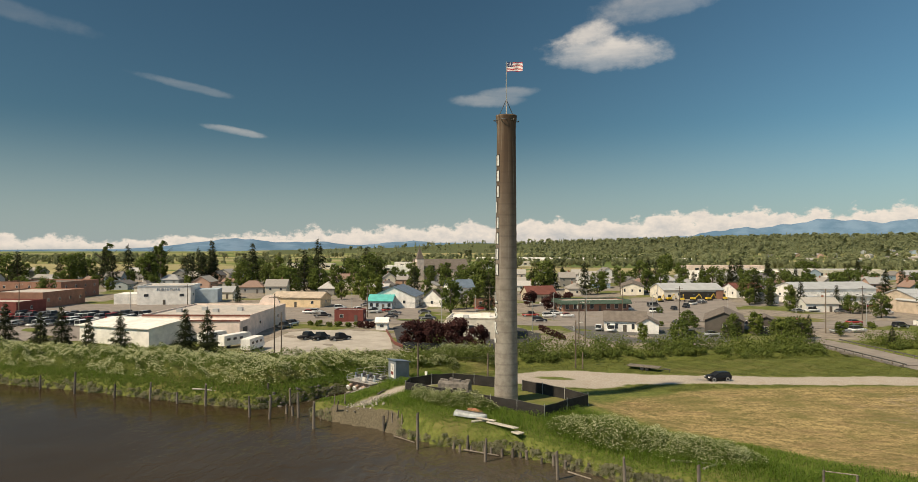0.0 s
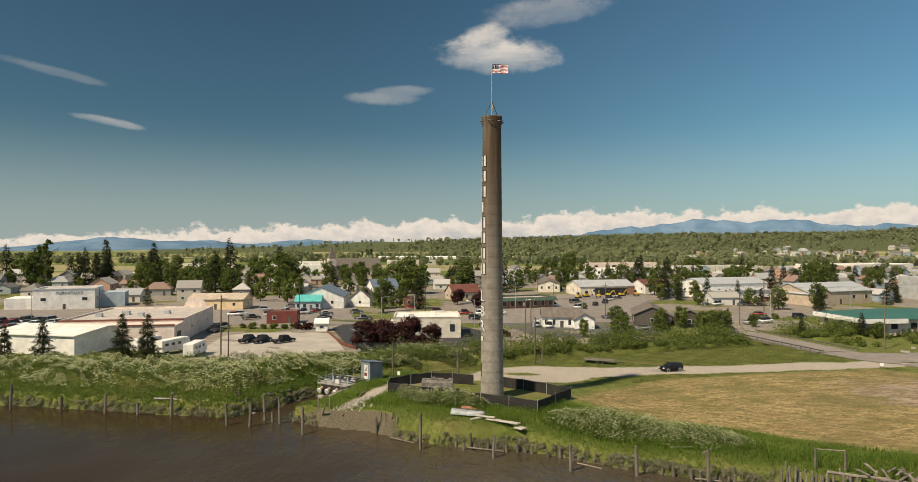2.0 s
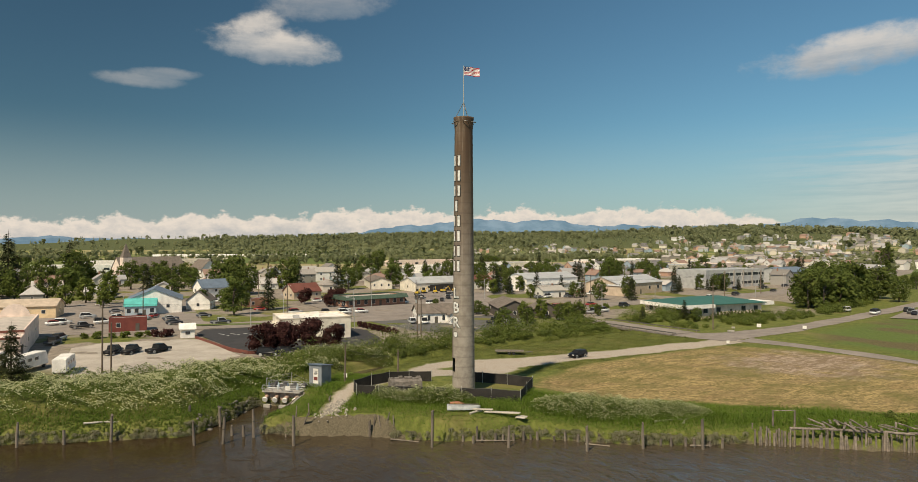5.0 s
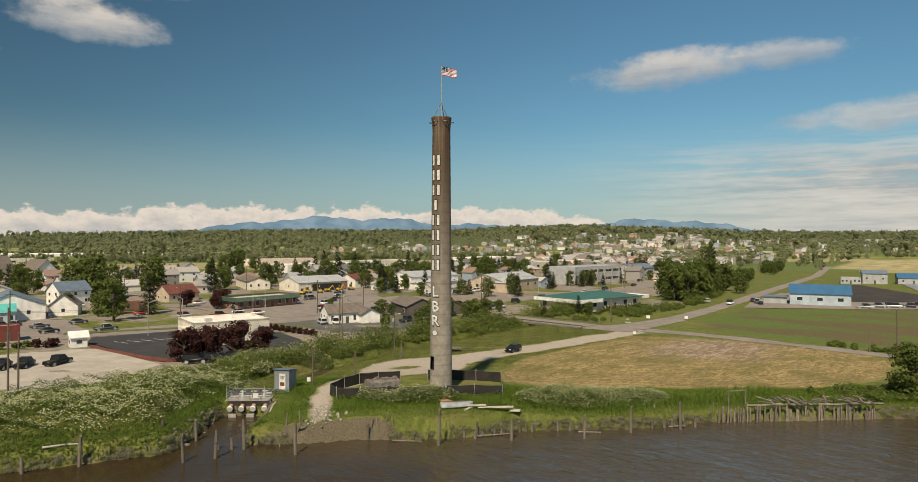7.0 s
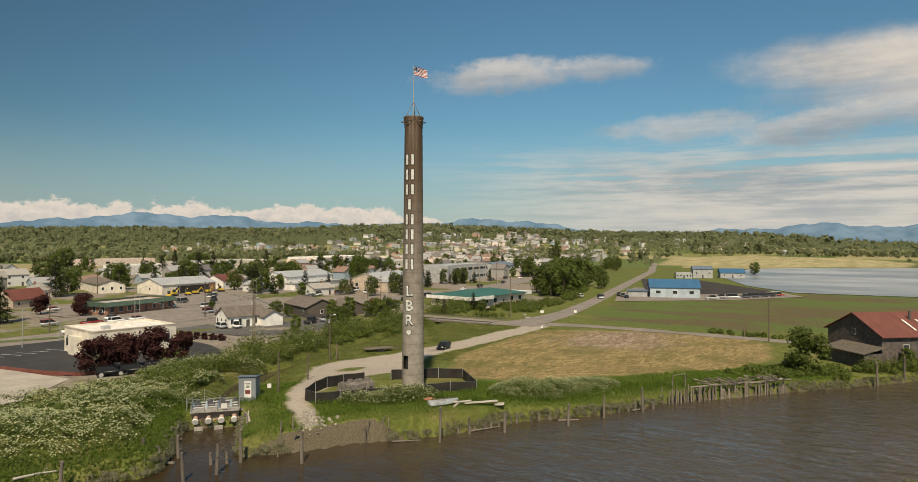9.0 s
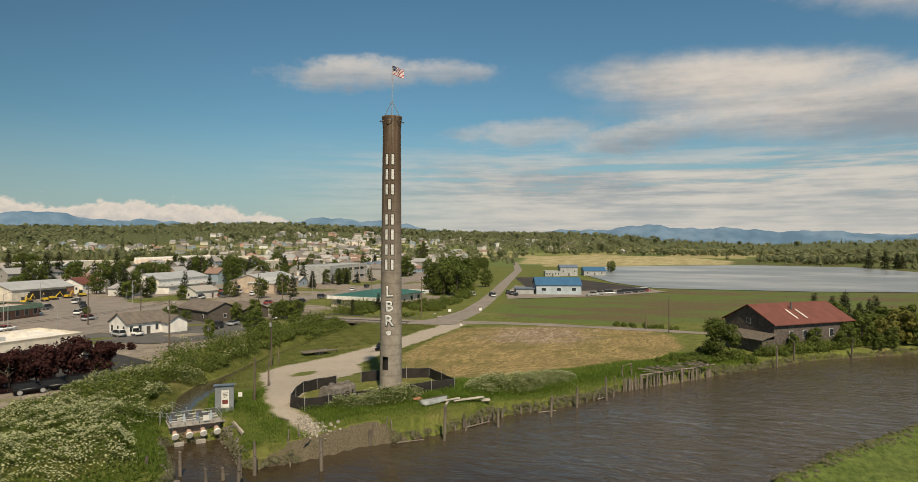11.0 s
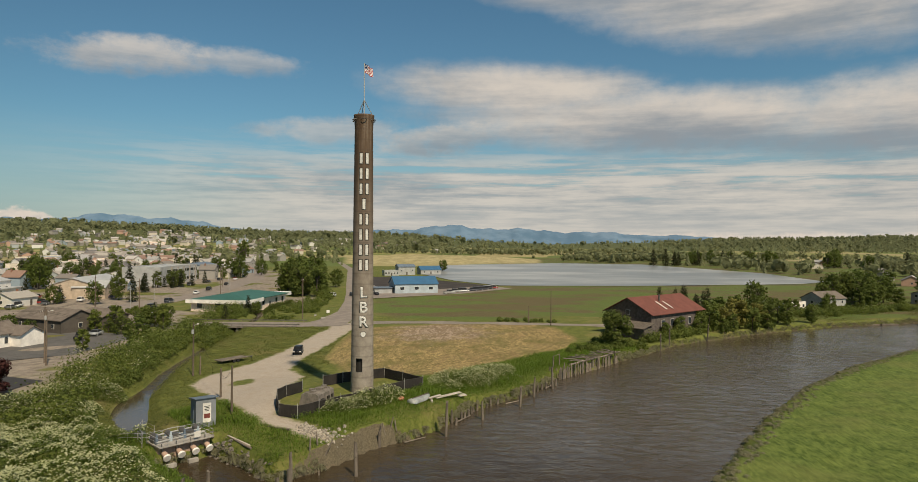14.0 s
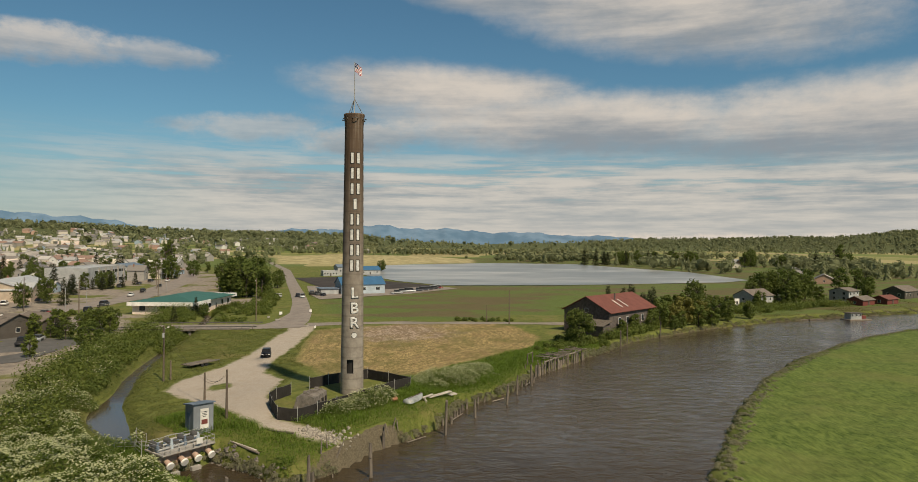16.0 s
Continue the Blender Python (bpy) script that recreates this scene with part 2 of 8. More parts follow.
    marsh = N.mix(N.smooth(n1, 0.45, 0.7, 0, 0.6), marsh, (0.15, 0.155, 0.045))
    town = N.mix(N.smooth(n2, 0.3, 0.7), (0.185, 0.155, 0.125), (0.32, 0.27, 0.215))
    town = N.mix(N.smooth(N.noise(pos, 0.03, 4, 0.6), 0.5, 0.56), town, grass)
    cells = N.add("ShaderNodeTexVoronoi", {"Vector": N.add("ShaderNodeMapping", {"Vector": pos, "Scale": (0.0022, 0.0060, 1), "Rotation": (0, 0, 0.15)}).outputs[0], "Scale": 1.0}, distance="CHEBYCHEV").outputs["Color"]
    farm = N.ramp(N.add("ShaderNodeSeparateColor", {0: cells}).outputs[0], [(0.0, (0.12, 0.155, 0.04)), (0.25, (0.25, 0.24, 0.085)), (0.45, (0.37, 0.31, 0.15)), (0.7, (0.16, 0.19, 0.05)), (0.85, (0.33, 0.28, 0.14))], "CONSTANT")
    farm = N.mix(N.smooth(n2, 0.3, 0.7, 0, 0.3), farm, (0.10, 0.11, 0.04))
    wood = N.mix(N.smooth(n2, 0.3, 0.7), (0.062, 0.074, 0.028), (0.115, 0.125, 0.05))
    reed = N.mix(N.smooth(N.noise(N.add("ShaderNodeMapping", {"Vector": pos, "Scale": (1.9, 0.6, 1), "Rotation": (0, 0, 0.12)}).outputs[0], 0.035, 5, 0.62), 0.44, 0.54), N.mix(N.smooth(mid, 0.35, 0.65), (0.085, 0.07, 0.032), (0.15, 0.12, 0.055)), N.mix(N.smooth(mid, 0.35, 0.65), (0.072, 0.10, 0.022), (0.13, 0.165, 0.04)))
    straw = N.mix(N.smooth(N.noise(N.add("ShaderNodeMapping", {"Vector": pos, "Scale": (0.02, 0.1, 1), "Rotation": (0, 0, 1.2)}).outputs[0], 1.0, 6, 0.7), 0.35, 0.65), (0.27, 0.235, 0.105), (0.45, 0.375, 0.20))
    jit = N.math("MULTIPLY", N.math("SUBTRACT", n2, 0.5), 3.0)
    col = grass
    for key, c, w, j in (("farm", farm, 8.0, 0), ("town", town, 6.0, 1), ("wood", wood, 20.0, 1), ("reed", reed, 4.0, 1), ("straw", straw, 6.0, 1), ("hay", hay, 1.6, 1), ("gravel", gravel, 0.5, 1), ("marsh", marsh, 1.0, 0), ("mud", mud, 0.5, 1)):
        d = zone(key)
        if j:
            d = N.math("ADD", d, jit)
        col = N.mix(N.smooth(d, -w, w), col, c)
    return col, N.math("MULTIPLY_ADD", n3, 0.25, N.math("ADD", n2, mid))


M = {}
M["ground"] = material("ground", ground_build, 0.95, 0, 0.6, 0.12, spec=0.2)


def water_build(N, pos):
    n = N.noise(pos, 0.05, 4, 0.6)
    axes = N.add("ShaderNodeSeparateXYZ", {0: pos})
    px = axes.outputs[0]
    pool = N.math("MULTIPLY", N.smooth(axes.outputs[1], 108.0, 113.0), N.math("MULTIPLY", N.smooth(px, -20.0, -14.0), N.smooth(px, 20.0, 13.0)))
    a = N.noise(N.add("ShaderNodeMapping", {"Vector": pos, "Scale": (1.1, 0.6, 1), "Rotation": (0, 0, -0.4)}).outputs[0], 0.62, 4, 0.55, 0.8)
    b = N.noise(N.add("ShaderNodeMapping", {"Vector": pos, "Scale": (1.0, 0.6, 1), "Rotation": (0, 0, -0.2)}).outputs[0], 0.35, 3, 0.5, 0.3)
    open_reach = N.smooth(N.math("ADD", px, N.math("MULTIPLY", N.noise(pos, 0.03, 3, 0.5), 60.0)), -10.0, 40.0, 0.10, 1.0)
    calm = N.math("MULTIPLY", N.math("MULTIPLY", open_reach, N.smooth(px, 30.0, 100.0, 1.0, 0.4)), N.smooth(N.noise(pos, 0.05, 3, 0.5), 0.34, 0.6, 0.45, 1.0))
    # paler base colour on the open reach stands in for mirrored sky
    reach_sheen = N.math("MULTIPLY_ADD", N.math("SUBTRACT", n, 0.5), 1.2, open_reach)
    # specular drops at low x so less sky is mirrored there
    return N.mix(reach_sheen, (0.037, 0.025, 0.0115), (0.068, 0.053, 0.035)), N.math("MULTIPLY", N.math("MULTIPLY", N.math("MULTIPLY_ADD", b, 0.5, a), calm), N.math("SUBTRACT", 1.0, pool)), N.math("MAXIMUM", N.smooth(open_reach, 0.1, 1.0, 0.08, 0.52), pool)


M["water"] = material("river water", water_build, 0.12, 0, 1.0, 0.6)
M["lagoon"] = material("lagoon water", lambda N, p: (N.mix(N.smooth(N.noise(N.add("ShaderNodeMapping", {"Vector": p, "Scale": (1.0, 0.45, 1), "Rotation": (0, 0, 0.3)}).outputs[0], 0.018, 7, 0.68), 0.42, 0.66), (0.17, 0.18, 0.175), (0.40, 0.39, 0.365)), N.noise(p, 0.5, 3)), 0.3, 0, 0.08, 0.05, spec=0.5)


def stack_build(N, pos):
    z = N.add("ShaderNodeSeparateXYZ", {0: pos}).outputs[2]
    rings = N.add("ShaderNodeTexWave", {"Vector": pos, "Scale": 0.21, "Distortion": 0.6, "Detail": 2.0}, wave_type="BANDS", bands_direction="Z").outputs["Fac"]
    streak = N.noise(N.add("ShaderNodeMapping", {"Vector": pos, "Scale": (1.6, 1.6, 0.06)}).outputs[0], 1.0, 6, 0.65)
    blot = N.noise(pos, 0.9, 6, 0.65)
    grain = N.noise(pos, 9.0, 4, 0.6)
    soot = N.smooth(N.math("ADD", z, N.math("MULTIPLY", streak, 9.0)), 14.0, 44.0)
    low = N.mix(N.smooth(blot, 0.3, 0.7), (0.235, 0.20, 0.165), (0.34, 0.30, 0.25))
    high = N.mix(N.smooth(streak, 0.3, 0.7), (0.075, 0.048, 0.032), (0.135, 0.092, 0.062))
    col = N.mix(soot, low, high)
    col = N.mix(N.smooth(streak, 0.55, 0.8, 0, 0.5), col, (0.40, 0.36, 0.31))
    col = N.mix(N.smooth(rings, 0.9, 0.99, 0, 0.2), col, (0.07, 0.055, 0.045))
    return col, N.math("MULTIPLY_ADD", grain, 0.4, blot)


M["stack"] = material("sooty concrete", stack_build, 0.92, 0, 0.7, 0.05, spec=0.2)
M["white"] = plain("weathered white paint", (0.66, 0.64, 0.60), 0.75, vary=0.3, scale=2.2)
M["black"] = plain("black paint", (0.03, 0.026, 0.022), 0.7)
M["steel"] = plain("weathered steel", (0.16, 0.15, 0.14), 0.55, 0.6)
M["galv"] = plain("galvanised steel", (0.42, 0.41, 0.39), 0.5, 0.25)
M["red"] = plain("red cloth", (0.36, 0.018, 0.03), 0.8)
M["blue"] = plain("blue cloth", (0.018, 0.022, 0.085), 0.8)
M["cloth"] = plain("white cloth", (0.8, 0.78, 0.76), 0.8)
M["screen"] = plain("dark privacy mesh", (0.028, 0.024, 0.021), 0.85, vary=0.4, scale=0.8)
M["wood"] = plain("grey weathered wood", (0.20, 0.165, 0.13), 0.9, vary=0.45, scale=2.0, grain=20, bump=0.5, random_amount=0.3)
M["pole"] = plain("creosoted pole", (0.15, 0.115, 0.085), 0.9, vary=0.35, scale=2.0, random_amount=0.2)
M["wetwood"] = plain("weathered river pile", (0.17, 0.14, 0.11), 0.8, vary=0.5, scale=1.5, random_amount=0.35)
M["skiff"] = plain("weathered aluminium hull", (0.34, 0.35, 0.34), 0.6, 0.2, vary=0.35, scale=1.1)
M["drift"] = plain("bleached driftwood", (0.46, 0.41, 0.34), 0.9, vary=0.3)
M["asphalt"] = plain("old asphalt", (0.25, 0.212, 0.18), 0.95, vary=0.22, scale=0.35, grain=3.0)
M["tar"] = plain("fresh asphalt", (0.045, 0.042, 0.042), 0.9, vary=0.25, scale=0.3)
M["tilled"] = plain("dark wet earth", (0.048, 0.038, 0.031), 0.95, vary=0.45, scale=0.12, grain=1.2)
M["lawn"] = plain("mown lawn", (0.115, 0.145, 0.036), 0.95, vary=0.35, scale=0.8, grain=9.0)
M["lotgrey"] = plain("dark grey asphalt", (0.115, 0.108, 0.10), 0.95, vary=0.25, scale=0.35, grain=3.0)
M["lot"] = plain("pale gravel lot", (0.42, 0.37, 0.31), 0.95, vary=0.2, scale=0.3, grain=4)
M["paintline"] = plain("road paint", (0.75, 0.73, 0.68), 0.8)
M["concrete"] = plain("concrete", (0.36, 0.33, 0.29), 0.9, vary=0.25)
M["ruin"] = plain("stained old concrete", (0.19, 0.165, 0.14), 0.95, vary=0.45, scale=1.4, bump=0.6)
M["rubble"] = plain("broken concrete and stone", (0.31, 0.275, 0.225), 0.95, vary=0.4, scale=1.4, bump=0.5, random_amount=0.35)
M["glass"] = plain("window glass", (0.035, 0.042, 0.05), 0.08, vary=0.3, spec=0.6)
M["carglass"] = plain("dark car glass", (0.02, 0.02, 0.02), 0.3, vary=0.2, spec=0.25)
M["rubber"] = plain("tyre rubber", (0.02, 0.02, 0.02), 0.85)
M["walls"] = palette("painted siding", [(0.66, 0.63, 0.58), (0.50, 0.45, 0.37), (0.38, 0.40, 0.40), (0.60, 0.53, 0.44), (0.70, 0.68, 0.64), (0.26, 0.24, 0.21), (0.33, 0.31, 0.28), (0.47, 0.30, 0.22), (0.30, 0.37, 0.42), (0.60, 0.55, 0.45)])
M["roofs"] = palette("roof covering", [(0.20, 0.18, 0.16), (0.30, 0.27, 0.24), (0.15, 0.14, 0.135), (0.36, 0.33, 0.29), (0.26, 0.17, 0.13), (0.33, 0.32, 0.31), (0.45, 0.42, 0.39)], 0.9, vary=0.25)
M["paint"] = palette("car paint", [(0.75, 0.75, 0.74), (0.03, 0.03, 0.032), (0.33, 0.34, 0.35), (0.02, 0.022, 0.03), (0.10, 0.105, 0.11), (0.28, 0.03, 0.025), (0.70, 0.69, 0.67), (0.06, 0.065, 0.08), (0.45, 0.45, 0.44)], 0.4, 0.0, vary=0.03, spec=0.35)
M["blackcar"] = plain("black car paint", (0.010, 0.010, 0.011), 0.35, vary=0.1, spec=0.3)
for key, c in (("cream", (0.70, 0.63, 0.52)), ("pink", (0.76, 0.62, 0.53)), ("peach", (0.74, 0.55, 0.33)), ("barnred", (0.17, 0.045, 0.035)), ("teal", (0.10, 0.42, 0.38)), ("paleblue", (0.42, 0.48, 0.52)),
               ("bluewall", (0.10, 0.26, 0.42)), ("brick", (0.29, 0.15, 0.10)), ("darkbrown", (0.10, 0.085, 0.07)), ("tan", (0.50, 0.40, 0.30)), ("greywall", (0.40, 0.40, 0.39)), ("offwhite", (0.80, 0.76, 0.70)), ("slate", (0.14, 0.18, 0.23)),
               ("shedblue", (0.22, 0.235, 0.25)), ("sign", (0.72, 0.68, 0.62)), ("rustred", (0.165, 0.058, 0.042)), ("orange", (0.50, 0.21, 0.13)), ("pipe", (0.42, 0.29, 0.22)), ("flatroof", (0.50, 0.44, 0.38)), ("whiteroof", (0.80, 0.74, 0.66))):
    M[key] = plain(key.replace("_", " ") + " surface", c, 0.8, vary=0.22, scale=0.5)
M["greenmetal"] = plain("green metal roofing", (0.045, 0.13, 0.105), 0.6, 0.0, vary=0.15, scale=0.3)
M["dullgreen"] = plain("dull green shingle mansard", (0.062, 0.095, 0.068), 0.85, vary=0.25, scale=0.6)
M["bluemetal"] = plain("blue metal roofing", (0.045, 0.13, 0.24), 0.6, 0.0, vary=0.15, scale=0.3)
M["greymetal"] = plain("grey metal roofing", (0.42, 0.42, 0.41), 0.5, 0.0, vary=0.15, scale=0.3)
M["shingle"] = plain("brown asphalt shingles", (0.17, 0.14, 0.115), 0.95, vary=0.3, scale=0.8)
M["boards"] = plain("weathered barn boards", (0.12, 0.098, 0.086), 0.95, vary=0.45, scale=1.5)
M["leaf"] = leafy("broad leaves", (0.066, 0.09, 0.021), (0.185, 0.21, 0.054), tips=(0.115, 0.155, 0.034))
M["leaf2"] = leafy("bright leaves", (0.085, 0.115, 0.020), (0.225, 0.255, 0.060))
M["shrub"] = leafy("creek shrub leaves", (0.080, 0.110, 0.023), (0.205, 0.238, 0.062))
M["meadow"] = leafy("rough meadow grass", (0.115, 0.135, 0.034), (0.215, 0.20, 0.082))
M["rough"] = leafy("rough bank grass", (0.085, 0.108, 0.024), (0.215, 0.21, 0.065))
M["needle"] = leafy("conifer needles", (0.026, 0.034, 0.015), (0.078, 0.084, 0.038))
M["maroon"] = leafy("purple plum leaves", (0.040, 0.017, 0.016), (0.115, 0.048, 0.042))
M["willow"] = leafy("yellowish willow leaves", (0.13, 0.135, 0.028), (0.29, 0.262, 0.078))
# greens paler than the near foliage, standing in for aerial haze
M["far"] = leafy("far woods paled for haze", (0.165, 0.18, 0.09), (0.305, 0.315, 0.165))
M["bark"] = plain("bark", (0.10, 0.08, 0.06), 0.95, vary=0.4, scale=2)
M["tallgrass"] = leafy("tall grass", (0.078, 0.135, 0.015), (0.20, 0.285, 0.045))
M["sedge"] = leafy("grey drooping sedge", (0.165, 0.165, 0.092), (0.335, 0.315, 0.20))
M["flower"] = leafy("cow parsley heads", (0.44, 0.43, 0.24), (0.72, 0.68, 0.46))
M["umbel"] = leafy("greenish white umbels", (0.38, 0.41, 0.19), (0.72, 0.705, 0.46))
M["herb"] = leafy("bank herbage", (0.075, 0.112, 0.020), (0.195, 0.235, 0.06))
M["marshgrass"] = leafy("marsh grass", (0.072, 0.108, 0.017), (0.165, 0.205, 0.046))
# distance haze is mixed into the ridge colour as pale blue
M["mountain"] = material("ridge with haze painted blue", lambda N, p: N.mix(N.smooth(N.noise(p, 0.006, 6, 0.6), 0.35, 0.65), (0.10, 0.17, 0.25), (0.16, 0.235, 0.32)), 1.0, 0, 0, spec=0.0)


# ---- mesh helpers ----
def box(bm, x, y, z, sx, sy, sz, m=None):
    """A box with its base centre at x, y, z."""
    g = bmesh.ops.create_cube(bm, size=1, matrix=(m or Matrix()) @ Matrix.Translation((x, y, z + sz / 2)) @ Matrix.Diagonal((sx, sy, sz, 1)))
    return g["verts"]


def tube(bm, a, b, r0, r1=None, n=8):
    a, b = Vector(a), Vector(b)
    q = (b - a).to_track_quat("Z", "Y").to_matrix().to_4x4()
    bmesh.ops.create_cone(bm, cap_ends=True, segments=n, radius1=r0, radius2=r0 if r1 is None else r1, depth=(b - a).length, matrix=Matrix.Translation((a + b) / 2) @ q)


def prism(bm, outline, z0, z1):
    """A flat outline pulled up from z0 to z1."""
    lo = [bm.verts.new((x, y, z0)) for x, y in outline]
    hi = [bm.verts.new((x, y, z1)) for x, y in outline]
    n = len(lo)
    bm.faces.new(lo[::-1]), bm.faces.new(hi)
    for i in range(n):
        bm.faces.new((lo[i], lo[(i + 1) % n], hi[(i + 1) % n], hi[i]))


def side(bm, outline, x0, x1):
    """An outline in y, z pulled along x."""
    lo = [bm.verts.new((x0, y, z)) for y, z in outline]
    hi = [bm.verts.new((x1, y, z)) for y, z in outline]
    n = len(lo)
    bm.faces.new(lo), bm.faces.new(hi[::-1])
    for i in range(n):
        bm.faces.new((lo[(i + 1) % n], lo[i], hi[i], hi[(i + 1) % n]))


def part(name, bm, mat, parent=None, label="", smooth=False):
    me = bpy.data.meshes.new(name)
    bmesh.ops.recalc_face_normals(bm, faces=bm.faces)
    bm.to_mesh(me)
    bm.free()
    for m in (mat if isinstance(mat, (list, tuple)) else (mat,)):
        me.materials.append(m)
    if smooth:
        me.shade_smooth()
    ob = new(name, me)
    if parent:
        ob.parent = parent
    if label:
        ob["label"] = label
    return ob


def same_part(name, ob, parent, m):
    """Another piece on the mesh of ob."""
    o = new(name, ob.data)
    o.parent = parent
    o.matrix_local = m
    return o


def thing(name, m, label, category, group="", kind=""):
    ob = new(name)
    ob.empty_display_size = 0.2
    ob.matrix_basis = m
    return tagged(ob, label, category, group, kind)


def mesh_from(name, verts, faces, mat, parent=None):
    """A mesh from arrays; faces all with the same number of corners."""
    verts, faces = np.asarray(verts, np.float32), np.asarray(faces, np.int32)
    me = bpy.data.meshes.new(name)
    me.vertices.add(len(verts)), me.loops.add(faces.size), me.polygons.add(len(faces))
    me.vertices.foreach_set("co", verts.ravel())
    me.loops.foreach_set("vertex_index", faces.ravel())
    me.polygons.foreach_set("loop_start", np.arange(0, faces.size, faces.shape[1], dtype=np.int32))
    me.update(calc_edges=True)
    me.materials.append(mat)
    ob = new(name, me)
    if parent:
        ob.parent = parent
    return ob


# ---- lie of the land ----
NORTH = [(-4800, 1500), (-1500, 560), (-700, 320), (-250, 182), (-130, 134), (-81, 115), (-65, 110), (-48, 103.5), (-39, 100), (-33, 98), (-29.5, 97.6), (-25, 102), (-21.8, 106.6), (-19.2, 108.9), (-14.2, 104.9), (-18.2, 99.6), (-20.5, 97.3),
         (-22, 94), (-17, 90), (-11, 87), (-7, 83.3), (-2, 79.5), (8, 75.3), (17, 67), (25, 63), (31, 60), (41, 51), (48, 46), (57, 38), (72, 27), (83, 13), (97, -6), (111, -30), (121, -55), (133, -85), (150, -130), (200, -260), (900, -1500), (2500, -4800)]
SOUTH = [(-4800, 900), (-700, 240), (-300, 128), (-120, 78), (-60, 60), (-22.5, 52), (-10.7, 45), (5.3, 34), (25.3, 19), (45.2, 0), (65, -22), (84.5, -50), (95, -71), (112, -110), (150, -230), (800, -1600), (2300, -4800)]
CREEK = [(-15, 112), (-6, 118.6), (2, 123.8), (10, 127.2), (18.4, 129), (28.5, 132), (41, 134.4), (65, 138), (88, 141.2), (125, 148), (170, 172)]


def line_dist(x, y, line):
    """Distance to a broken line, and the sign: positive to its left."""
    best, sign = np.full(x.shape, 1e9), np.ones(x.shape)
    for (ax, ay), (bx, by) in zip(line, line[1:]):
        dx, dy = bx - ax, by - ay
        s = np.clip(((x - ax) * dx + (y - ay) * dy) / (dx * dx + dy * dy), 0, 1)
        d = np.hypot(x - ax - s * dx, y - ay - s * dy)
        c = dx * (y - ay) - dy * (x - ax)
        near = d < best - 1e-6
        best, sign = np.where(near, d, best), np.where(near, np.sign(c), sign)
    return best, sign


def inside(x, y, ring):
    hit = np.zeros(x.shape, bool)
    for (ax, ay), (bx, by) in zip(ring, ring[1:] + ring[:1]):
        if ay != by:
            hit ^= ((ay > y) != (by > y)) & (x < (bx - ax) * (y - ay) / (by - ay) + ax)
    return hit


def ring_dist(x, y, ring):
    """Distance to a ring's edge, positive inside."""
    d, _ = line_dist(x, y, ring + ring[:1])
    return np.where(inside(x, y, ring), d, -d)


def sstep(v, a, b):
    t = np.clip((v - a) / (b - a), 0, 1)
    return t * t * (3 - 2 * t)


def north_dist(x, y):
    return ring_dist(x, y, NORTH + [(4800, -4800), (4800, 4800), (-4800, 4800)])


def south_dist(x, y):
    return ring_dist(x, y, SOUTH + [(-4800, -4800)])


def wobble(x, y, s, k=0.0):
    return np.sin(x * s + 1.3 + k) * np.cos(y * s * 1.17 + 0.7 * k) + 0.5 * np.sin(x * s * 2.3 + y * s * 1.9 + k)


HILL_AZ = [-180, -20, -11, 0, 12, 35, 60, 80, 95, 118, 130, 150, 180]
HILL_H = [0, 0, 14, 30, 38, 50, 54, 36, 14, 46, 74, 60, 0]


def height(x, y):
    x, y = np.asarray(x, float), np.asarray(y, float)
    dn, ds = north_dist(x, y), south_dist(x, y)
    land = 1.5 + 1.45 * np.exp(-((np.hypot(x - 3, (y - 94) * 1.0) / 19) ** 4)) + 0.5 * np.exp(-((np.hypot(x + 8, y - 107) / 9) ** 4))
    land += sstep(-x, 12, 26) * 2.4 * np.exp(-((dn - 9.5) / 7.0) ** 2)
    land += 0.10 * wobble(x, y, 0.21) * sstep(dn, 1, 5) * (np.hypot(x, y) < 260)
    dc, _ = line_dist(x, y, CREEK)
    dc = np.where((x > -13) & (x < 160), dc, 99)
    land = np.where(dn > 0, land, 0)
    cut = sstep(dc, 0.1 + 1.0 * np.exp(-((x - 4) / 8) ** 2), 3.0 + 1.9 * np.exp(-((x - 4) / 8) ** 2))
    land = land * cut + (1 - cut) * -0.5
    bank = sstep(dn + 0.35 * wobble(x, y, 0.9), -1.1, 1.0)
    h = -1.6 + (land + 1.6) * bank
    marsh = 0.95 + 0.16 * wobble(x, y, 0.16) + 0.08 * wobble(x, y, 0.5, 2)
    h = np.maximum(h, -1.6 + (marsh + 1.6) * sstep(ds + 0.5 * wobble(x, y, 0.7), -1.0, 1.0))
    r, a = np.hypot(x, y), np.degrees(np.arctan2(x, y))
    hh = np.interp(a, HILL_AZ, HILL_H)
    start = np.interp(a, HILL_AZ, [1500, 1500, 1700, 1500, 1300, 1180, 860, 1000, 1500, 2300, 2300, 1500, 1500])
    h = h + sstep(r, start, start + 1000) * hh * (1 + 0.22 * wobble(x, y, 0.0042)) * (dn > 20)
    return h


HAY = [(19, 91), (26, 98), (40, 105), (60, 107), (84, 108), (97, 86), (101, 62), (93, 55), (73, 51), (56, 56), (37, 73), (27, 82)]
GRAVEL = [(-9, 100), (-7, 103.5), (1, 109), (8, 115), (15, 121), (23, 121), (36, 117.5), (46, 116), (71, 116), (84, 115), (93, 117), (97, 112), (92, 109.5), (84, 109), (70, 109), (54, 109), (40, 110), (29, 109), (22, 104.5), (15, 104), (6, 103.5), (-5, 100)]
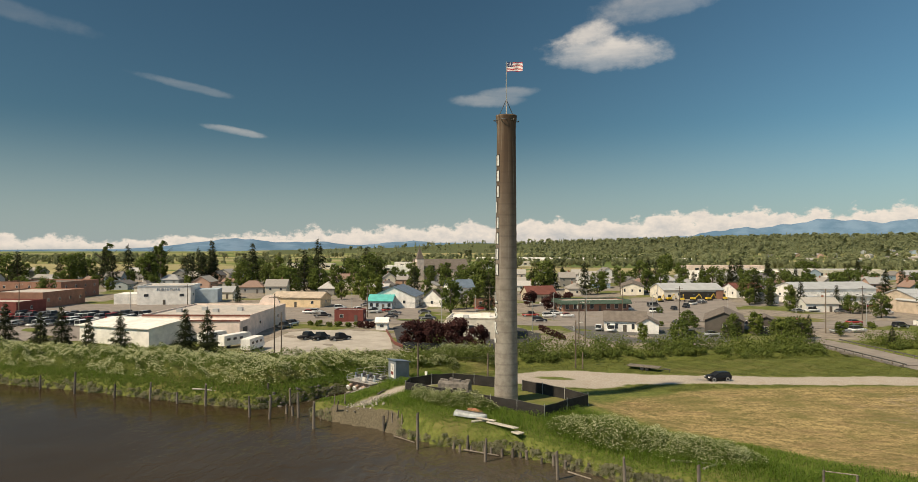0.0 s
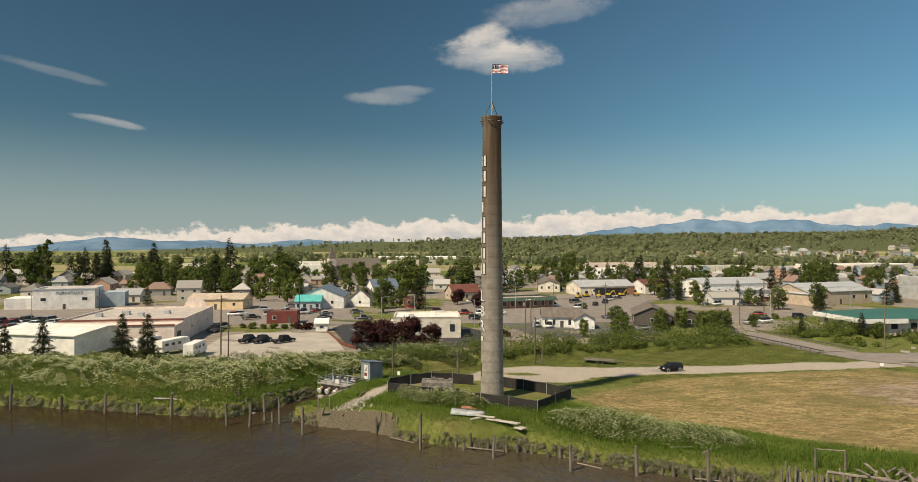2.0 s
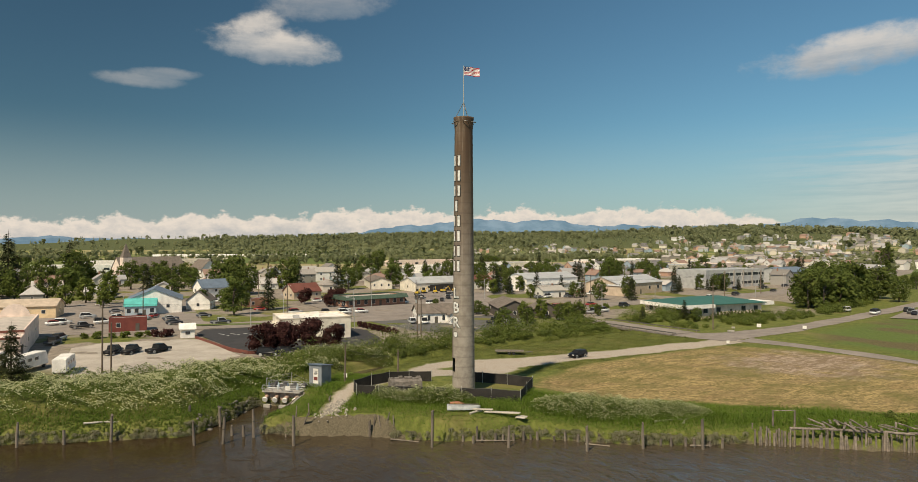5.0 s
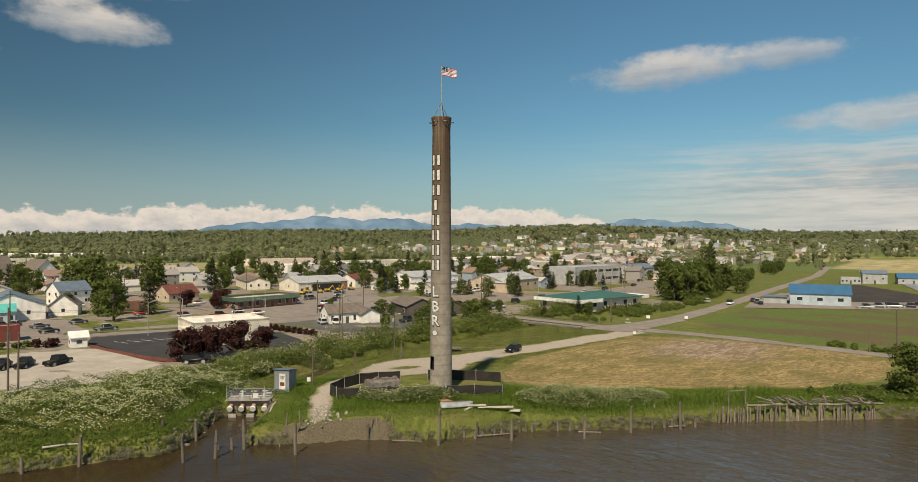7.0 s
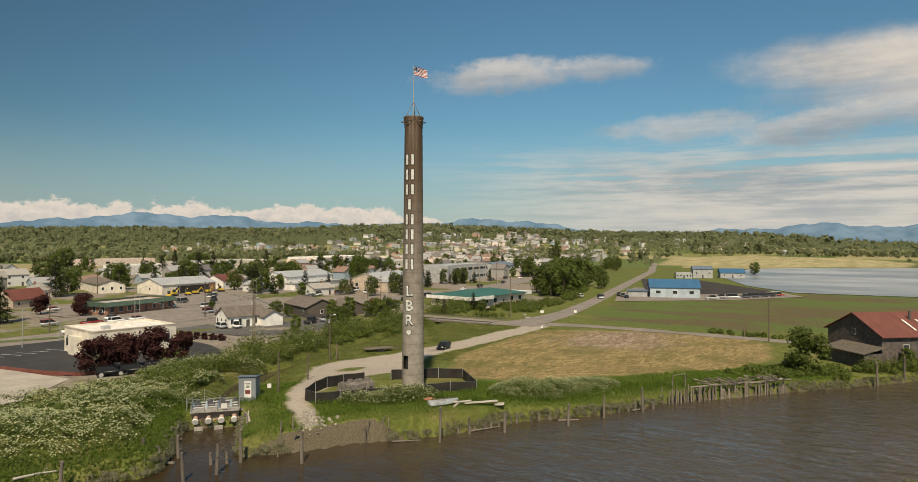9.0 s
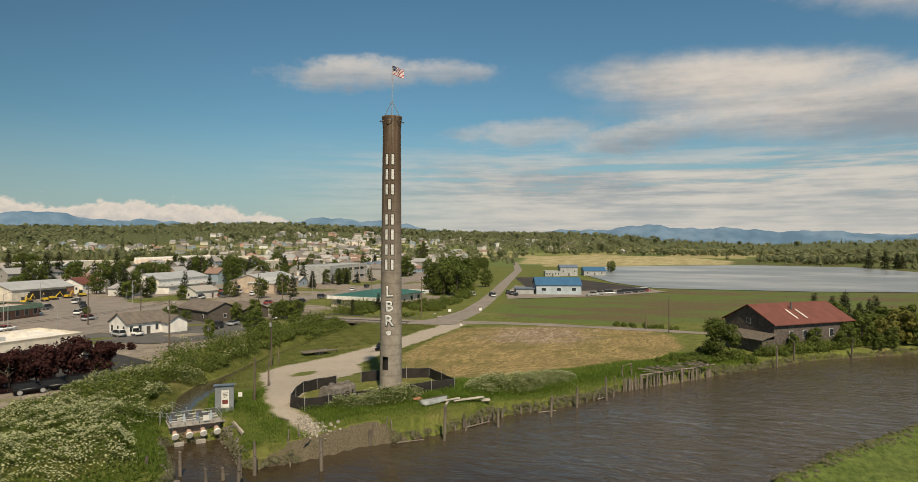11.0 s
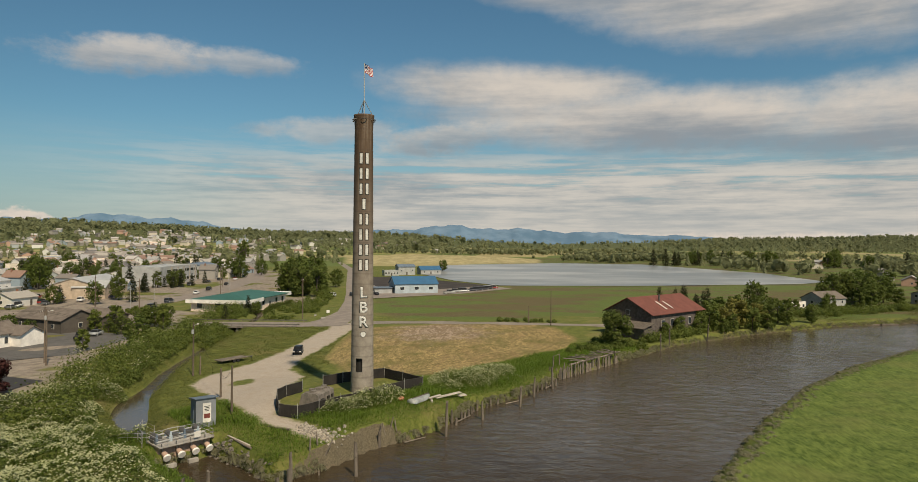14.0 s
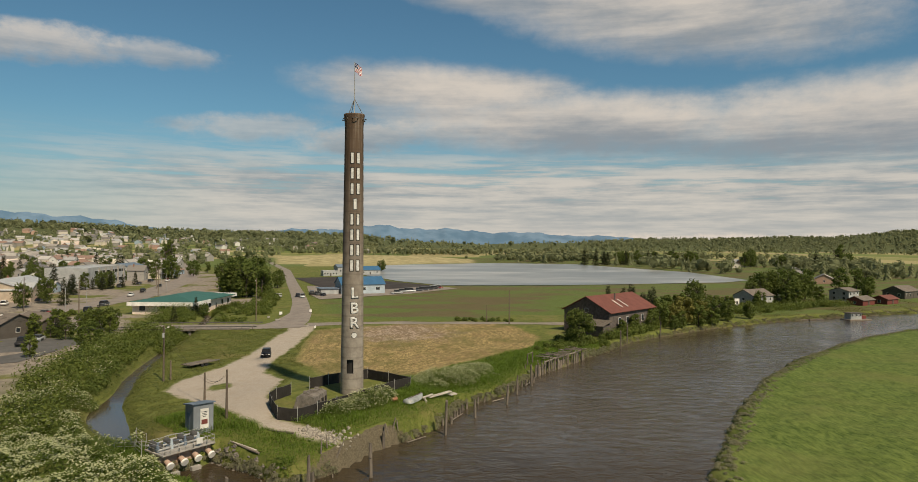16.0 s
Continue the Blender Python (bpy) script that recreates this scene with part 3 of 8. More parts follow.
PATH = [(-9.6, 100.8), (-7.2, 101.8), (-8.1, 98), (-10.4, 94.6), (-12.8, 91.8), (-15, 90.4), (-14.4, 92.8), (-11.6, 97.2)]
STRAW = [(582, 221), (603, 135), (655, 12), (822, -3), (1050, 72), (1112, 210), (930, 295)]
REED = [(106, 62), (110, 100), (128, 112), (175, 118), (205, 84), (252, 62), (262, 0), (200, 10), (140, 40)]
LAGOON = [(262, 66), (300, 92), (380, 120), (540, 128), (590, 90), (660, -10), (640, -100), (440, -150), (325, -140), (300, -110), (285, -60), (268, -5)]
TOWN = [(-420, 215), (-80, 195), (-45, 140), (-12, 135), (30, 148), (75, 150), (120, 140), (165, 140), (330, 190), (560, 330), (640, 500), (220, 480), (-60, 500), (-420, 440)]


def axis(lo, hi, step, far):
    a = list(np.arange(lo, hi + step / 2, step))
    s = step
    while a[-1] < far:
        s *= 1.055
        a.append(a[-1] + s)
    s = step
    while a[0] > -far:
        s *= 1.055
        a.insert(0, a[0] - s)
    return np.array(a)


def build_ground():
    gx, gy = axis(-105, 135, 1.0, 4700), axis(18, 165, 1.0, 4700)
    X, Y = np.meshgrid(gx, gy)
    x, y = X.ravel(), Y.ravel()
    z = height(x, y)
    nx, ny = len(gx), len(gy)
    i = np.arange((nx - 1) * (ny - 1))
    c = (i // (nx - 1)) * nx + i % (nx - 1)
    ob = mesh_from("ground", np.stack([x, y, z], 1), np.stack([c, c + 1, c + nx + 1, c + nx], 1), M["ground"])
    ob.data.shade_smooth()
    dn, ds = north_dist(x, y), south_dist(x, y)
    r, a = np.hypot(x, y), np.degrees(np.arctan2(x, y))
    start = np.interp(a, HILL_AZ, [1500, 1500, 1700, 1500, 1300, 1180, 860, 1000, 1500, 2300, 2300, 1500, 1500])
    hh = np.interp(a, HILL_AZ, HILL_H)
    d_path = np.maximum(ring_dist(x, y, GRAVEL), ring_dist(x, y, PATH))
    d_path = np.minimum(d_path, np.hypot((x - 16.5) / 1.6, y - 113) - 1.9)
    town = np.minimum(ring_dist(x, y, TOWN), line_dist(x, y, CREEK)[0] - 14)
    farm = np.maximum(r - 560, np.where(x < -90, y - 470, -99))
    GRID.update(x=gx, y=gy, z=z.reshape(ny, nx), north=dn.reshape(ny, nx), south=ds.reshape(ny, nx))
    zones = {"hay": ring_dist(x, y, HAY), "straw": ring_dist(x, y, STRAW), "reed": np.maximum(ring_dist(x, y, REED), np.where((x > 120) & (y < 60) & (ring_dist(x, y, LAGOON) < 0) & (r < 900), dn - 4, -99)), "gravel": d_path, "town": town, "farm": np.where(dn > 5, farm, -99), "marsh": ds - 1.2,
             "mud": np.where((ds > 0) | (dn < -3) | (dn > 4), -9, np.minimum(1.5, (0.85 - z) * 3.0)) + 9.5 * np.exp(-((x + 13.5) / 6.0) ** 4 - ((y - 87.6 + (x + 12.5) * 0.55) / 2.0) ** 4), "wood": np.where(hh > 5, r - start - np.where(a > 100, 120, 380), -500)}
    dc = line_dist(x, y, CREEK)[0]
    zones["mud"] = np.maximum(zones["mud"], np.where((x > -16) & (x < 160), 1.0 - dc, -9))
    for k, v in zones.items():
        ob.data.attributes.new(k, "FLOAT", "POINT").data.foreach_set("value", np.clip(v, -500, 500).astype(np.float32))
    return tagged(ob, "grassy river flats with a mown hay field and gravel yard", "ground", kind="structure")


GRID = {}
build_ground()


def lookup(key, x, y):
    """A value of the ground sheet at x, y, as its faces give it."""
    x, y = np.asarray(x, float), np.asarray(y, float)
    gx, gy, Z = GRID["x"], GRID["y"], GRID[key]
    i, j = np.clip(np.searchsorted(gx, x) - 1, 0, len(gx) - 2), np.clip(np.searchsorted(gy, y) - 1, 0, len(gy) - 2)
    s, t = (x - gx[i]) / (gx[i + 1] - gx[i]), (y - gy[j]) / (gy[j + 1] - gy[j])
    return Z[j, i] * (1 - s) * (1 - t) + Z[j, i + 1] * s * (1 - t) + Z[j + 1, i] * (1 - s) * t + Z[j + 1, i + 1] * s * t


def top(x, y):
    return float(lookup("z", x, y))


def sheet(name, outline, z, mat, label, category):
    bm = bmesh.new()
    bm.faces.new([bm.verts.new((x, y, z)) for x, y in outline])
    bmesh.ops.triangulate(bm, faces=bm.faces)
    ob = part(name, bm, mat)
    for p in ob.data.polygons:
        if p.normal.z < 0:
            p.flip()
    return tagged(ob, label, category, kind="structure")


def ribbon(name, line, widths, lift, mat, label, category):
    """A road along a line, laid on the land."""
    pts = []
    for (a, wa), (b, wb) in zip(zip(line, widths), zip(line[1:], widths[1:])):
        n = max(1, int(math.dist(a, b) / 2.5))
        pts += [(a[0] + (b[0] - a[0]) * k / n, a[1] + (b[1] - a[1]) * k / n, wa + (wb - wa) * k / n) for k in range(n)]
    pts.append((*line[-1], widths[-1]))
    v, f, m = [], [], 5
    for i, (x, y, w) in enumerate(pts):
        p, q = pts[max(0, i - 1)], pts[min(len(pts) - 1, i + 1)]
        d = Vector((q[0] - p[0], q[1] - p[1])).normalized()
        for k in range(m):
            s = (k / (m - 1) - 0.5) * w
            px, py = x - d.y * s, y + d.x * s
            v.append((px, py, max(1.2, top(px, py)) + lift))
    for i in range(len(pts) - 1):
        for k in range(m - 1):
            a = i * m + k
            f.append((a, a + m, a + m + 1, a + 1))
    ob = mesh_from(name, v, f, mat)
    for p in ob.data.polygons:
        if p.normal.z < 0:
            p.flip()
    return tagged(ob, label, category, kind="structure")


bm = bmesh.new()
bm.faces.new([bm.verts.new((x, y, 0.1)) for x, y in ((-4700, -4700), (4700, -4700), (4700, 4700), (-4700, 4700))])
tagged(part("river_water", bm, M["water"]), "brown silty tidal river with wind ripples", "water", kind="structure")
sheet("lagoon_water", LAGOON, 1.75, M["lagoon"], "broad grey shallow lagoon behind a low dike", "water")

# ---- roads and yards ----
ribbon("road_river", [(-10 + 106, 20), (99, 57), (100, 80), (99, 100), (96, 112)], [5, 5, 5, 5.5, 8], 0.06, M["asphalt"], "narrow worn asphalt lane beside the hay field", "road")
ribbon("road_plant", [(90, 119), (104, 118), (125, 119), (160, 125), (200, 133), (260, 146), (440, 184), (640, 240)], [12, 10, 7, 6, 6, 6, 6, 6], 0.07, M["asphalt"], "straight asphalt road running off towards the fields", "road")
ribbon("road_main", [(-260, 226), (-60, 208), (-30, 203), (0, 200), (40, 196), (75, 192), (95, 190), (130, 200), (180, 195), (300, 215), (520, 290), (760, 400)], [13] * 12, 0.08, M["asphalt"], "grey asphalt main street through the town", "road")
ribbon("road_cross", [(55, 196), (70, 240), (100, 270), (150, 262)], [10, 26, 20, 10], 0.065, M["asphalt"], "wide side street with faded asphalt", "road")
sheet("parking_lot_gravel", [(-47, 137), (-27, 137), (-15, 147), (-19, 175), (-24, 178), (-40, 180), (-46, 175)], 1.62, M["lot"], "pale gravel parking yard", "parking lot")
sheet("parking_lot_dark", [(-14, 150), (-10, 148), (16, 146), (20, 158), (22, 172), (18, 184), (6, 192), (-16, 194), (-19, 186)], 1.64, M["tar"], "freshly sealed dark asphalt parking lot", "parking lot")
sheet("parking_lot_shops", [(30, 200), (90, 203), (112, 262), (120, 285), (70, 290), (28, 262)], 1.60, M["asphalt"], "wide faded asphalt forecourt of the shops", "parking lot")
sheet("parking_lot_house", [(33, 165), (40, 157), (66, 157), (78, 186), (30, 190)], 1.58, M["lotgrey"], "dark grey asphalt yard round a small office", "parking lot")
sheet("parking_lot_square", [(-62, 212), (-14, 207), (-10, 290), (-50, 300), (-70, 240)], 1.60, M["asphalt"], "grey asphalt yards beside the main street", "parking lot")
sheet("parking_lot_west", [(-175, 160), (-92, 158), (-60, 205), (-60, 262), (-178, 262)], 1.59, M["asphalt"], "broad asphalt yard full of parked cars", "parking lot")
sheet("yard_plant", [(175, 120), (200, 128), (255, 138), (258, 70), (240, 60), (205, 84)], 1.66, M["asphalt"], "gravel yard of a works", "yard")
sheet("yard_dirt", [(210, 118), (330, 158), (345, 130), (262, 72), (240, 88)], 1.70, M["tilled"], "dark tilled earth yard behind the works", "yard")


sheet("lawn_strip", [(-20, 204.5), (6, 196.5), (16, 193), (17, 195), (6, 199.5), (-19, 208)], 1.66, M["lawn"], "narrow mown lawn beside the street", "lawn")


def stripes():
    for k in range(9):
        bm = bmesh.new()
        box(bm, 0, 0, 0, 0.14, 5, 0.006)
        o = part("parking_stripe", bm, M["paintline"])
        o.matrix_basis = pose(-13 + k * 2.7, 181 - k * 0.5, 1.645, 0, 0, 20)
        tagged(o, "white painted parking bay line on dark asphalt", "road marking", "parking bay lines", "structure")


stripes()


def timber_edge():
    t = thing("timber_edging", pose(0, 0, 0), "low brown timber edging round the parking lot", "edging")
    line = [(-20, 178), (-18.5, 170), (-17, 162), (-15.5, 155), (-13, 149), (-6, 145.5), (1, 142.5), (8, 140.5)]
    for a, b in zip(line, line[1:]):
        bm = bmesh.new()
        a, b = Vector((*a, 1.4)), Vector((*b, 1.4))
        L = (b - a).length
        box(bm, 0, 0, 0, L - 0.02, 0.25, 0.75, Matrix.Translation((a + b) / 2) @ Matrix.Rotation(math.atan2(b.y - a.y, b.x - a.x), 4, "Z"))
        part("sleeper", bm, M["rustred"], t)


timber_edge()
ribbon("road_approach", [(96, 114), (91.5, 120), (90.2, 127)], [9, 9, 8.6], 0.085, M["asphalt"], "asphalt approach to a low bridge", "road")
ribbon("road_town", [(88.6, 155.5), (88, 165), (86, 190)], [8.6, 9, 10], 0.085, M["asphalt"], "asphalt street from the bridge into town", "road")


def bridge():
    t = thing("road_bridge", pose(89.5, 141, 0, 0, 0, 3), "low concrete road bridge over the creek", "bridge", kind="structure")
    bm = bmesh.new()
    box(bm, 0, 0, 1.25, 9.5, 30, 0.5)
    part("deck", bm, M["ruin"], t)
    bm = bmesh.new()
    box(bm, 0, 0, 1.755, 8.6, 30, 0.03)
    part("roadway", bm, M["asphalt"], t)
    for s in (-1, 1):
        bm = bmesh.new()
        box(bm, s * 4.55, 0, 2.2, 0.12, 34, 0.24)
        part("guard_rail", bm, M["steel"], t)
        for k in range(12):
            bm = bmesh.new()
            box(bm, s * 4.55, -16 + 2.9 * k, 1.2, 0.16, 0.16, 1.1)
            part("rail_post", bm, M["wood"], t)
    for k in (-7, 0, 7):
        bm = bmesh.new()
        box(bm, 0, k, -1.2, 8.6, 0.6, 2.5)
        part("pier", bm, M["ruin"], t)


bridge()

# ---- the smokestack ----
SX, SY, SZ = 6.7, 91.5, 2.75


def radius(z):
    return 1.66 - 0.33 * min(1, (z - SZ) / 39)


def wrap(p, r, facing, z0):
    """A point of a flat sign (x along, y up, z out) bent round the stack."""
    a = facing + p[0] / r
    return Vector((math.cos(a) * (r + p[2]), math.sin(a) * (r + p[2]), z0 + p[1]))


def smokestack():
    t = thing("smokestack", pose(SX, SY, 0), "tall tapering sooty concrete smokestack with white lettering", "smokestack")
    bm = bmesh.new()
    n, rings = 64, []
    zs = [SZ - 1.2] + list(np.linspace(SZ, 41.6, 60)) + [42.0, 42.4, 42.8, 43.1, 43.3]
    for z in zs:
        r = radius(max(z, SZ)) + max(0, z - 41.6) * 0.1 + 0.012 * math.sin(z * 4.1)
        rings.append([bm.verts.new((r * math.cos(k * 2 * math.pi / n), r * math.sin(k * 2 * math.pi / n), z)) for k in range(n)])
    rings.append([bm.verts.new((v.co.x * 0.8, v.co.y * 0.8, 43.3)) for v in rings[-1]])
    rings.append([bm.verts.new((v.co.x, v.co.y, 34)) for v in rings[-1]])
    for a, b in zip(rings, rings[1:]):
        for k in range(n):
            z, ang = a[0].co.z, (k + 0.5) * 360 / n
            if 5.6 < z < 7.4 and 160 < ang < 191 and a is not rings[-2]:
                continue
            bm.faces.new((a[k], a[(k + 1) % n], b[(k + 1) % n], b[k]))
    part("shaft", bm, M["stack"], t, smooth=True)
    # closed black cylinder filling the shaft behind the opening
    bm = bmesh.new()
    bmesh.ops.create_cone(bm, cap_ends=True, segments=32, radius1=1.3, radius2=1.2, depth=8, matrix=Matrix.Translation((0, 0, 7)))
    part("flue_lining", bm, M["black"], t, "black cylinder inside the shaft, seen through the opening")
    # framed clean-out doors
    bm = bmesh.new()
    box(bm, 0, 0, 0, 0.5, 0.2, 0.75, Matrix.Translation((0.5 - 0.5, -1.66, SZ)))
    part("clean_out", bm, M["black"], t)
    bm = bmesh.new()
    g = bmesh.ops.create_cone(bm, cap_ends=False, segments=40, radius1=1.46, radius2=1.5, depth=0.28, matrix=Matrix.Translation((0, 0, 43.15)))
    part("rim_band", bm, M["ruin"], t)
    # ring of bent lifting irons
    for k in range(6):
        a = k * math.pi / 3 + 0.2
        u, w = Vector((math.cos(a), math.sin(a), 0)), Vector((-math.sin(a), math.cos(a), 0))
        bm = bmesh.new()
        pts = [u * 1.38 + w * 0.4, u * 1.75 + w * 0.28, u * 1.86, u * 1.75 - w * 0.28, u * 1.38 - w * 0.4]
        for p, q in zip(pts, pts[1:]):
            tube(bm, p + Vector((0, 0, 42.55)), q + Vector((0, 0, 42.55)), 0.05)
        part("iron_loop", bm, M["steel"], t)
    # name down the shaft: plain plates for the name, letters for the trade
    face, pitch = radians(194), 2.2
    z = 36.85

    def plate(cells, zc, name, mat, grow, out):
        bm = bmesh.new()
        for x0, x1, y0, y1 in cells:
            nx = max(2, int((x1 - x0) / 0.15))
            r = radius(zc)
            grid = [[bm.verts.new(wrap((x0 - grow + (x1 - x0 + 2 * grow) * i / nx, yy, dz), r, face, zc)) for i in range(nx + 1)] for dz in (0.01, out) for yy in (y0 - grow, y1 + grow)]
            lo0, lo1, hi0, hi1 = grid
            for i in range(nx):
                bm.faces.new((hi0[i], hi0[i + 1], hi1[i + 1], hi1[i]))
                bm.faces.new((lo1[i], lo1[i + 1], hi1[i + 1], hi1[i]))
                bm.faces.new((lo0[i], lo0[i + 1], hi0[i + 1], hi0[i]))
            for i in (0, nx):
                bm.faces.new((lo0[i], hi0[i], hi1[i], lo1[i]))
        return part(name, bm, mat, t)

    wide = [(-0.62, -0.25, -0.74, 0.74), (0.25, 0.62, -0.74, 0.74)]
    slim = [(-0.2, 0.2, -0.74, 0.74)]
    for k in range(8):
        cells = slim if k == 3 else wide
        plate(cells, z - k * pitch, "plate_outline", M["black"], 0.11, 0.035)
        plate(cells, z - k * pitch, "plate", M["white"], 0.0, 0.06)
    for ch, zc, grow in (("L", 17.55, 0), ("B", 15.4, 0), ("R", 13.3, 0), ("dot", 11.5, 0)):
        for name, mat, off, out in (("letter_outline", M["black"], 0.11, 0.035), ("letter", M["white"], 0.045, 0.06)):
            r = radius(zc)
            bm = bmesh.new()
            if ch == "dot":
                g = bmesh.ops.create_circle(bm, cap_ends=True, segments=16, radius=0.33 + off)
            else:
                cu = bpy.data.curves.new("letter", "FONT")
                cu.body, cu.size, cu.offset, cu.align_x = ch, 2.15, off, "CENTER"
                tmp = bpy.data.objects.new("letter", cu)
                me = bpy.data.meshes.new_from_object(tmp)
                bm.from_mesh(me)
                bpy.data.objects.remove(tmp)
                bmesh.ops.translate(bm, verts=bm.verts, vec=(0, -0.75, 0))
                bmesh.ops.triangulate(bm, faces=bm.faces)
                bmesh.ops.subdivide_edges(bm, edges=[e for e in bm.edges if e.calc_length() > 0.4], cuts=2)
            ex = bmesh.ops.extrude_face_region(bm, geom=bm.faces[:])
            for v in [e for e in ex["geom"] if isinstance(e, bmesh.types.BMVert)]:
                v.co.z += out
            for v in bm.verts:
                v.co = wrap(v.co + Vector((0, 0, 0.008)), r, face, zc)
            part(name, bm, mat, t)
    # tripod and flag pole
    for k in range(3):
        a = k * 2 * math.pi / 3 + 0.5
        bm = bmesh.new()
        tube(bm, (1.25 * math.cos(a), 1.25 * math.sin(a), 43.3), (0, 0, 45.6), 0.05)
        part("tripod_leg", bm, M["steel"], t)
    bm = bmesh.new()
    tube(bm, (0, 0, 43.0), (0, 0, 51.0), 0.075, 0.05)
    part("flag_pole", bm, M["galv"], t)


smokestack()


def flag():
    t = thing("flag", pose(SX, SY, 0), "striped flag with a blue canton flying in the wind", "flag")
    nx, nz, L, Hh = 30, 13, 2.25, 1.3
    bm = bmesh.new()
    vs = {}
    for i in range(nx + 1):
        for j in range(nz + 1):
            s = i / nx
            off = 0.16 * s * math.sin(s * 9 + 0.7 + j * 0.05)
            vs[i, j] = bm.verts.new((0.06 + L * s * 0.96, -0.35 * L * s + off, 50.9 - Hh * j / nz - 0.18 * s * s + 0.03 * math.sin(s * 8)))
    for i in range(nx):
        for j in range(nz):
            f = bm.faces.new((vs[i, j], vs[i + 1, j], vs[i + 1, j + 1], vs[i, j + 1]))
            star = j < 7 and i < 12 and i % 3 == 1 and j % 2 == 1
            f.material_index = (1 if star else 2) if (j < 7 and i < 12) else (0 if j % 2 == 0 else 1)
    part("cloth", bm, [M["red"], M["cloth"], M["blue"]], t)


flag()

# ---- fenced yard round the stack ----
FENCE = [(9.6, 98.0), (12.4, 95.6), (15.2, 92.8), (18, 90), (14.5, 86.5), (11, 83), (7.7, 85.4), (4.3, 87.8), (1, 90.2), (-2.4, 92.6), (-5.4, 94.7), (-8, 96.7), (-7.5, 99.2), (-4.2, 100.6), (-0.9, 101.6), (2.4, 101.4), (5.6, 100.0)]


def fence():
    t = thing("screen_fence", pose(0, 0, 0), "low chain fence hung with dark privacy mesh", "fence")
    for i, ((ax, ay), (bx, by)) in enumerate(zip(FENCE, FENCE[1:])):
        za, zb = top(ax, ay), top(bx, by)
        h = 1.6
        bm = bmesh.new()
        n = 8
        d = Vector((bx - ax, by - ay, 0)).normalized()
        o = Vector((-d.y, d.x, 0))
        rows = []
        for k in range(n + 1):
            s = k / n
            p = Vector((ax + (bx - ax) * s, ay + (by - ay) * s, za + (zb - za) * s))
            b = o * (0.05 * math.sin(s * 9 + i))
            sag = 0.06 * math.sin(s * math.pi)
            rows.append([bm.verts.new(p + b + Vector((0, 0, 0.03))), bm.verts.new(p + Vector((0, 0, h - sag))), bm.verts.new(p + o * 0.02 + Vector((0, 0, h - sag))), bm.verts.new(p + b + o * 0.02 + Vector((0, 0, 0.03)))])
        for a, b in zip(rows, rows[1:]):
            for k in range(4):
                bm.faces.new((a[k], b[k], b[(k + 1) % 4], a[(k + 1) % 4]))
        part("mesh_panel", bm, M["screen"], t)
        bm = bmesh.new()
        tube(bm, (ax, ay, za + h), (bx, by, zb + h), 0.025, n=6)
        part("top_rail", bm, M["steel"], t)
    for ax, ay in FENCE:
        bm = bmesh.new()
        tube(bm, (ax, ay, top(ax, ay) - 0.4), (ax, ay, top(ax, ay) + 1.85), 0.045, n=6)
        part("post", bm, M["galv"], t)


fence()


def ruin():
    t = thing("boiler_base", pose(-0.6, 96.2, top(-0.6, 96.2) - 0.15, 0, 0, -12), "crumbling old concrete boiler base with openings", "ruin")
    bm = bmesh.new()
    side(bm, [(-1.5, 0), (-1.3, 1.7), (-0.7, 1.95), (1.1, 1.8), (1.6, 0)], -2.3, 2.3)
    part("block", bm, M["ruin"], t)
    # openings are not hollow: black blocks give the shade inside them
    for x, y, s in ((-1.3, -1.52, 0.7), (0.4, -1.52, 0.6), (1.6, -1.5, 0.4)):
        bm = bmesh.new()
        box(bm, x, y + 0.12, 0.35, s, 0.3, 0.8)
        part("opening", bm, M["black"], t, "black block painted as the shade of a firebox opening")
    for k in range(7):
        bm = bmesh.new()
        box(bm, -2 + k * 0.66, random.uniform(-0.6, 0.6), 1.8, random.uniform(0.4, 0.7), random.uniform(0.4, 0.9), random.uniform(0.15, 0.45), pose(0, 0, 0, 0, random.uniform(-8, 8), 0))
        part("broken_lump", bm, M["ruin"], t)


ruin()


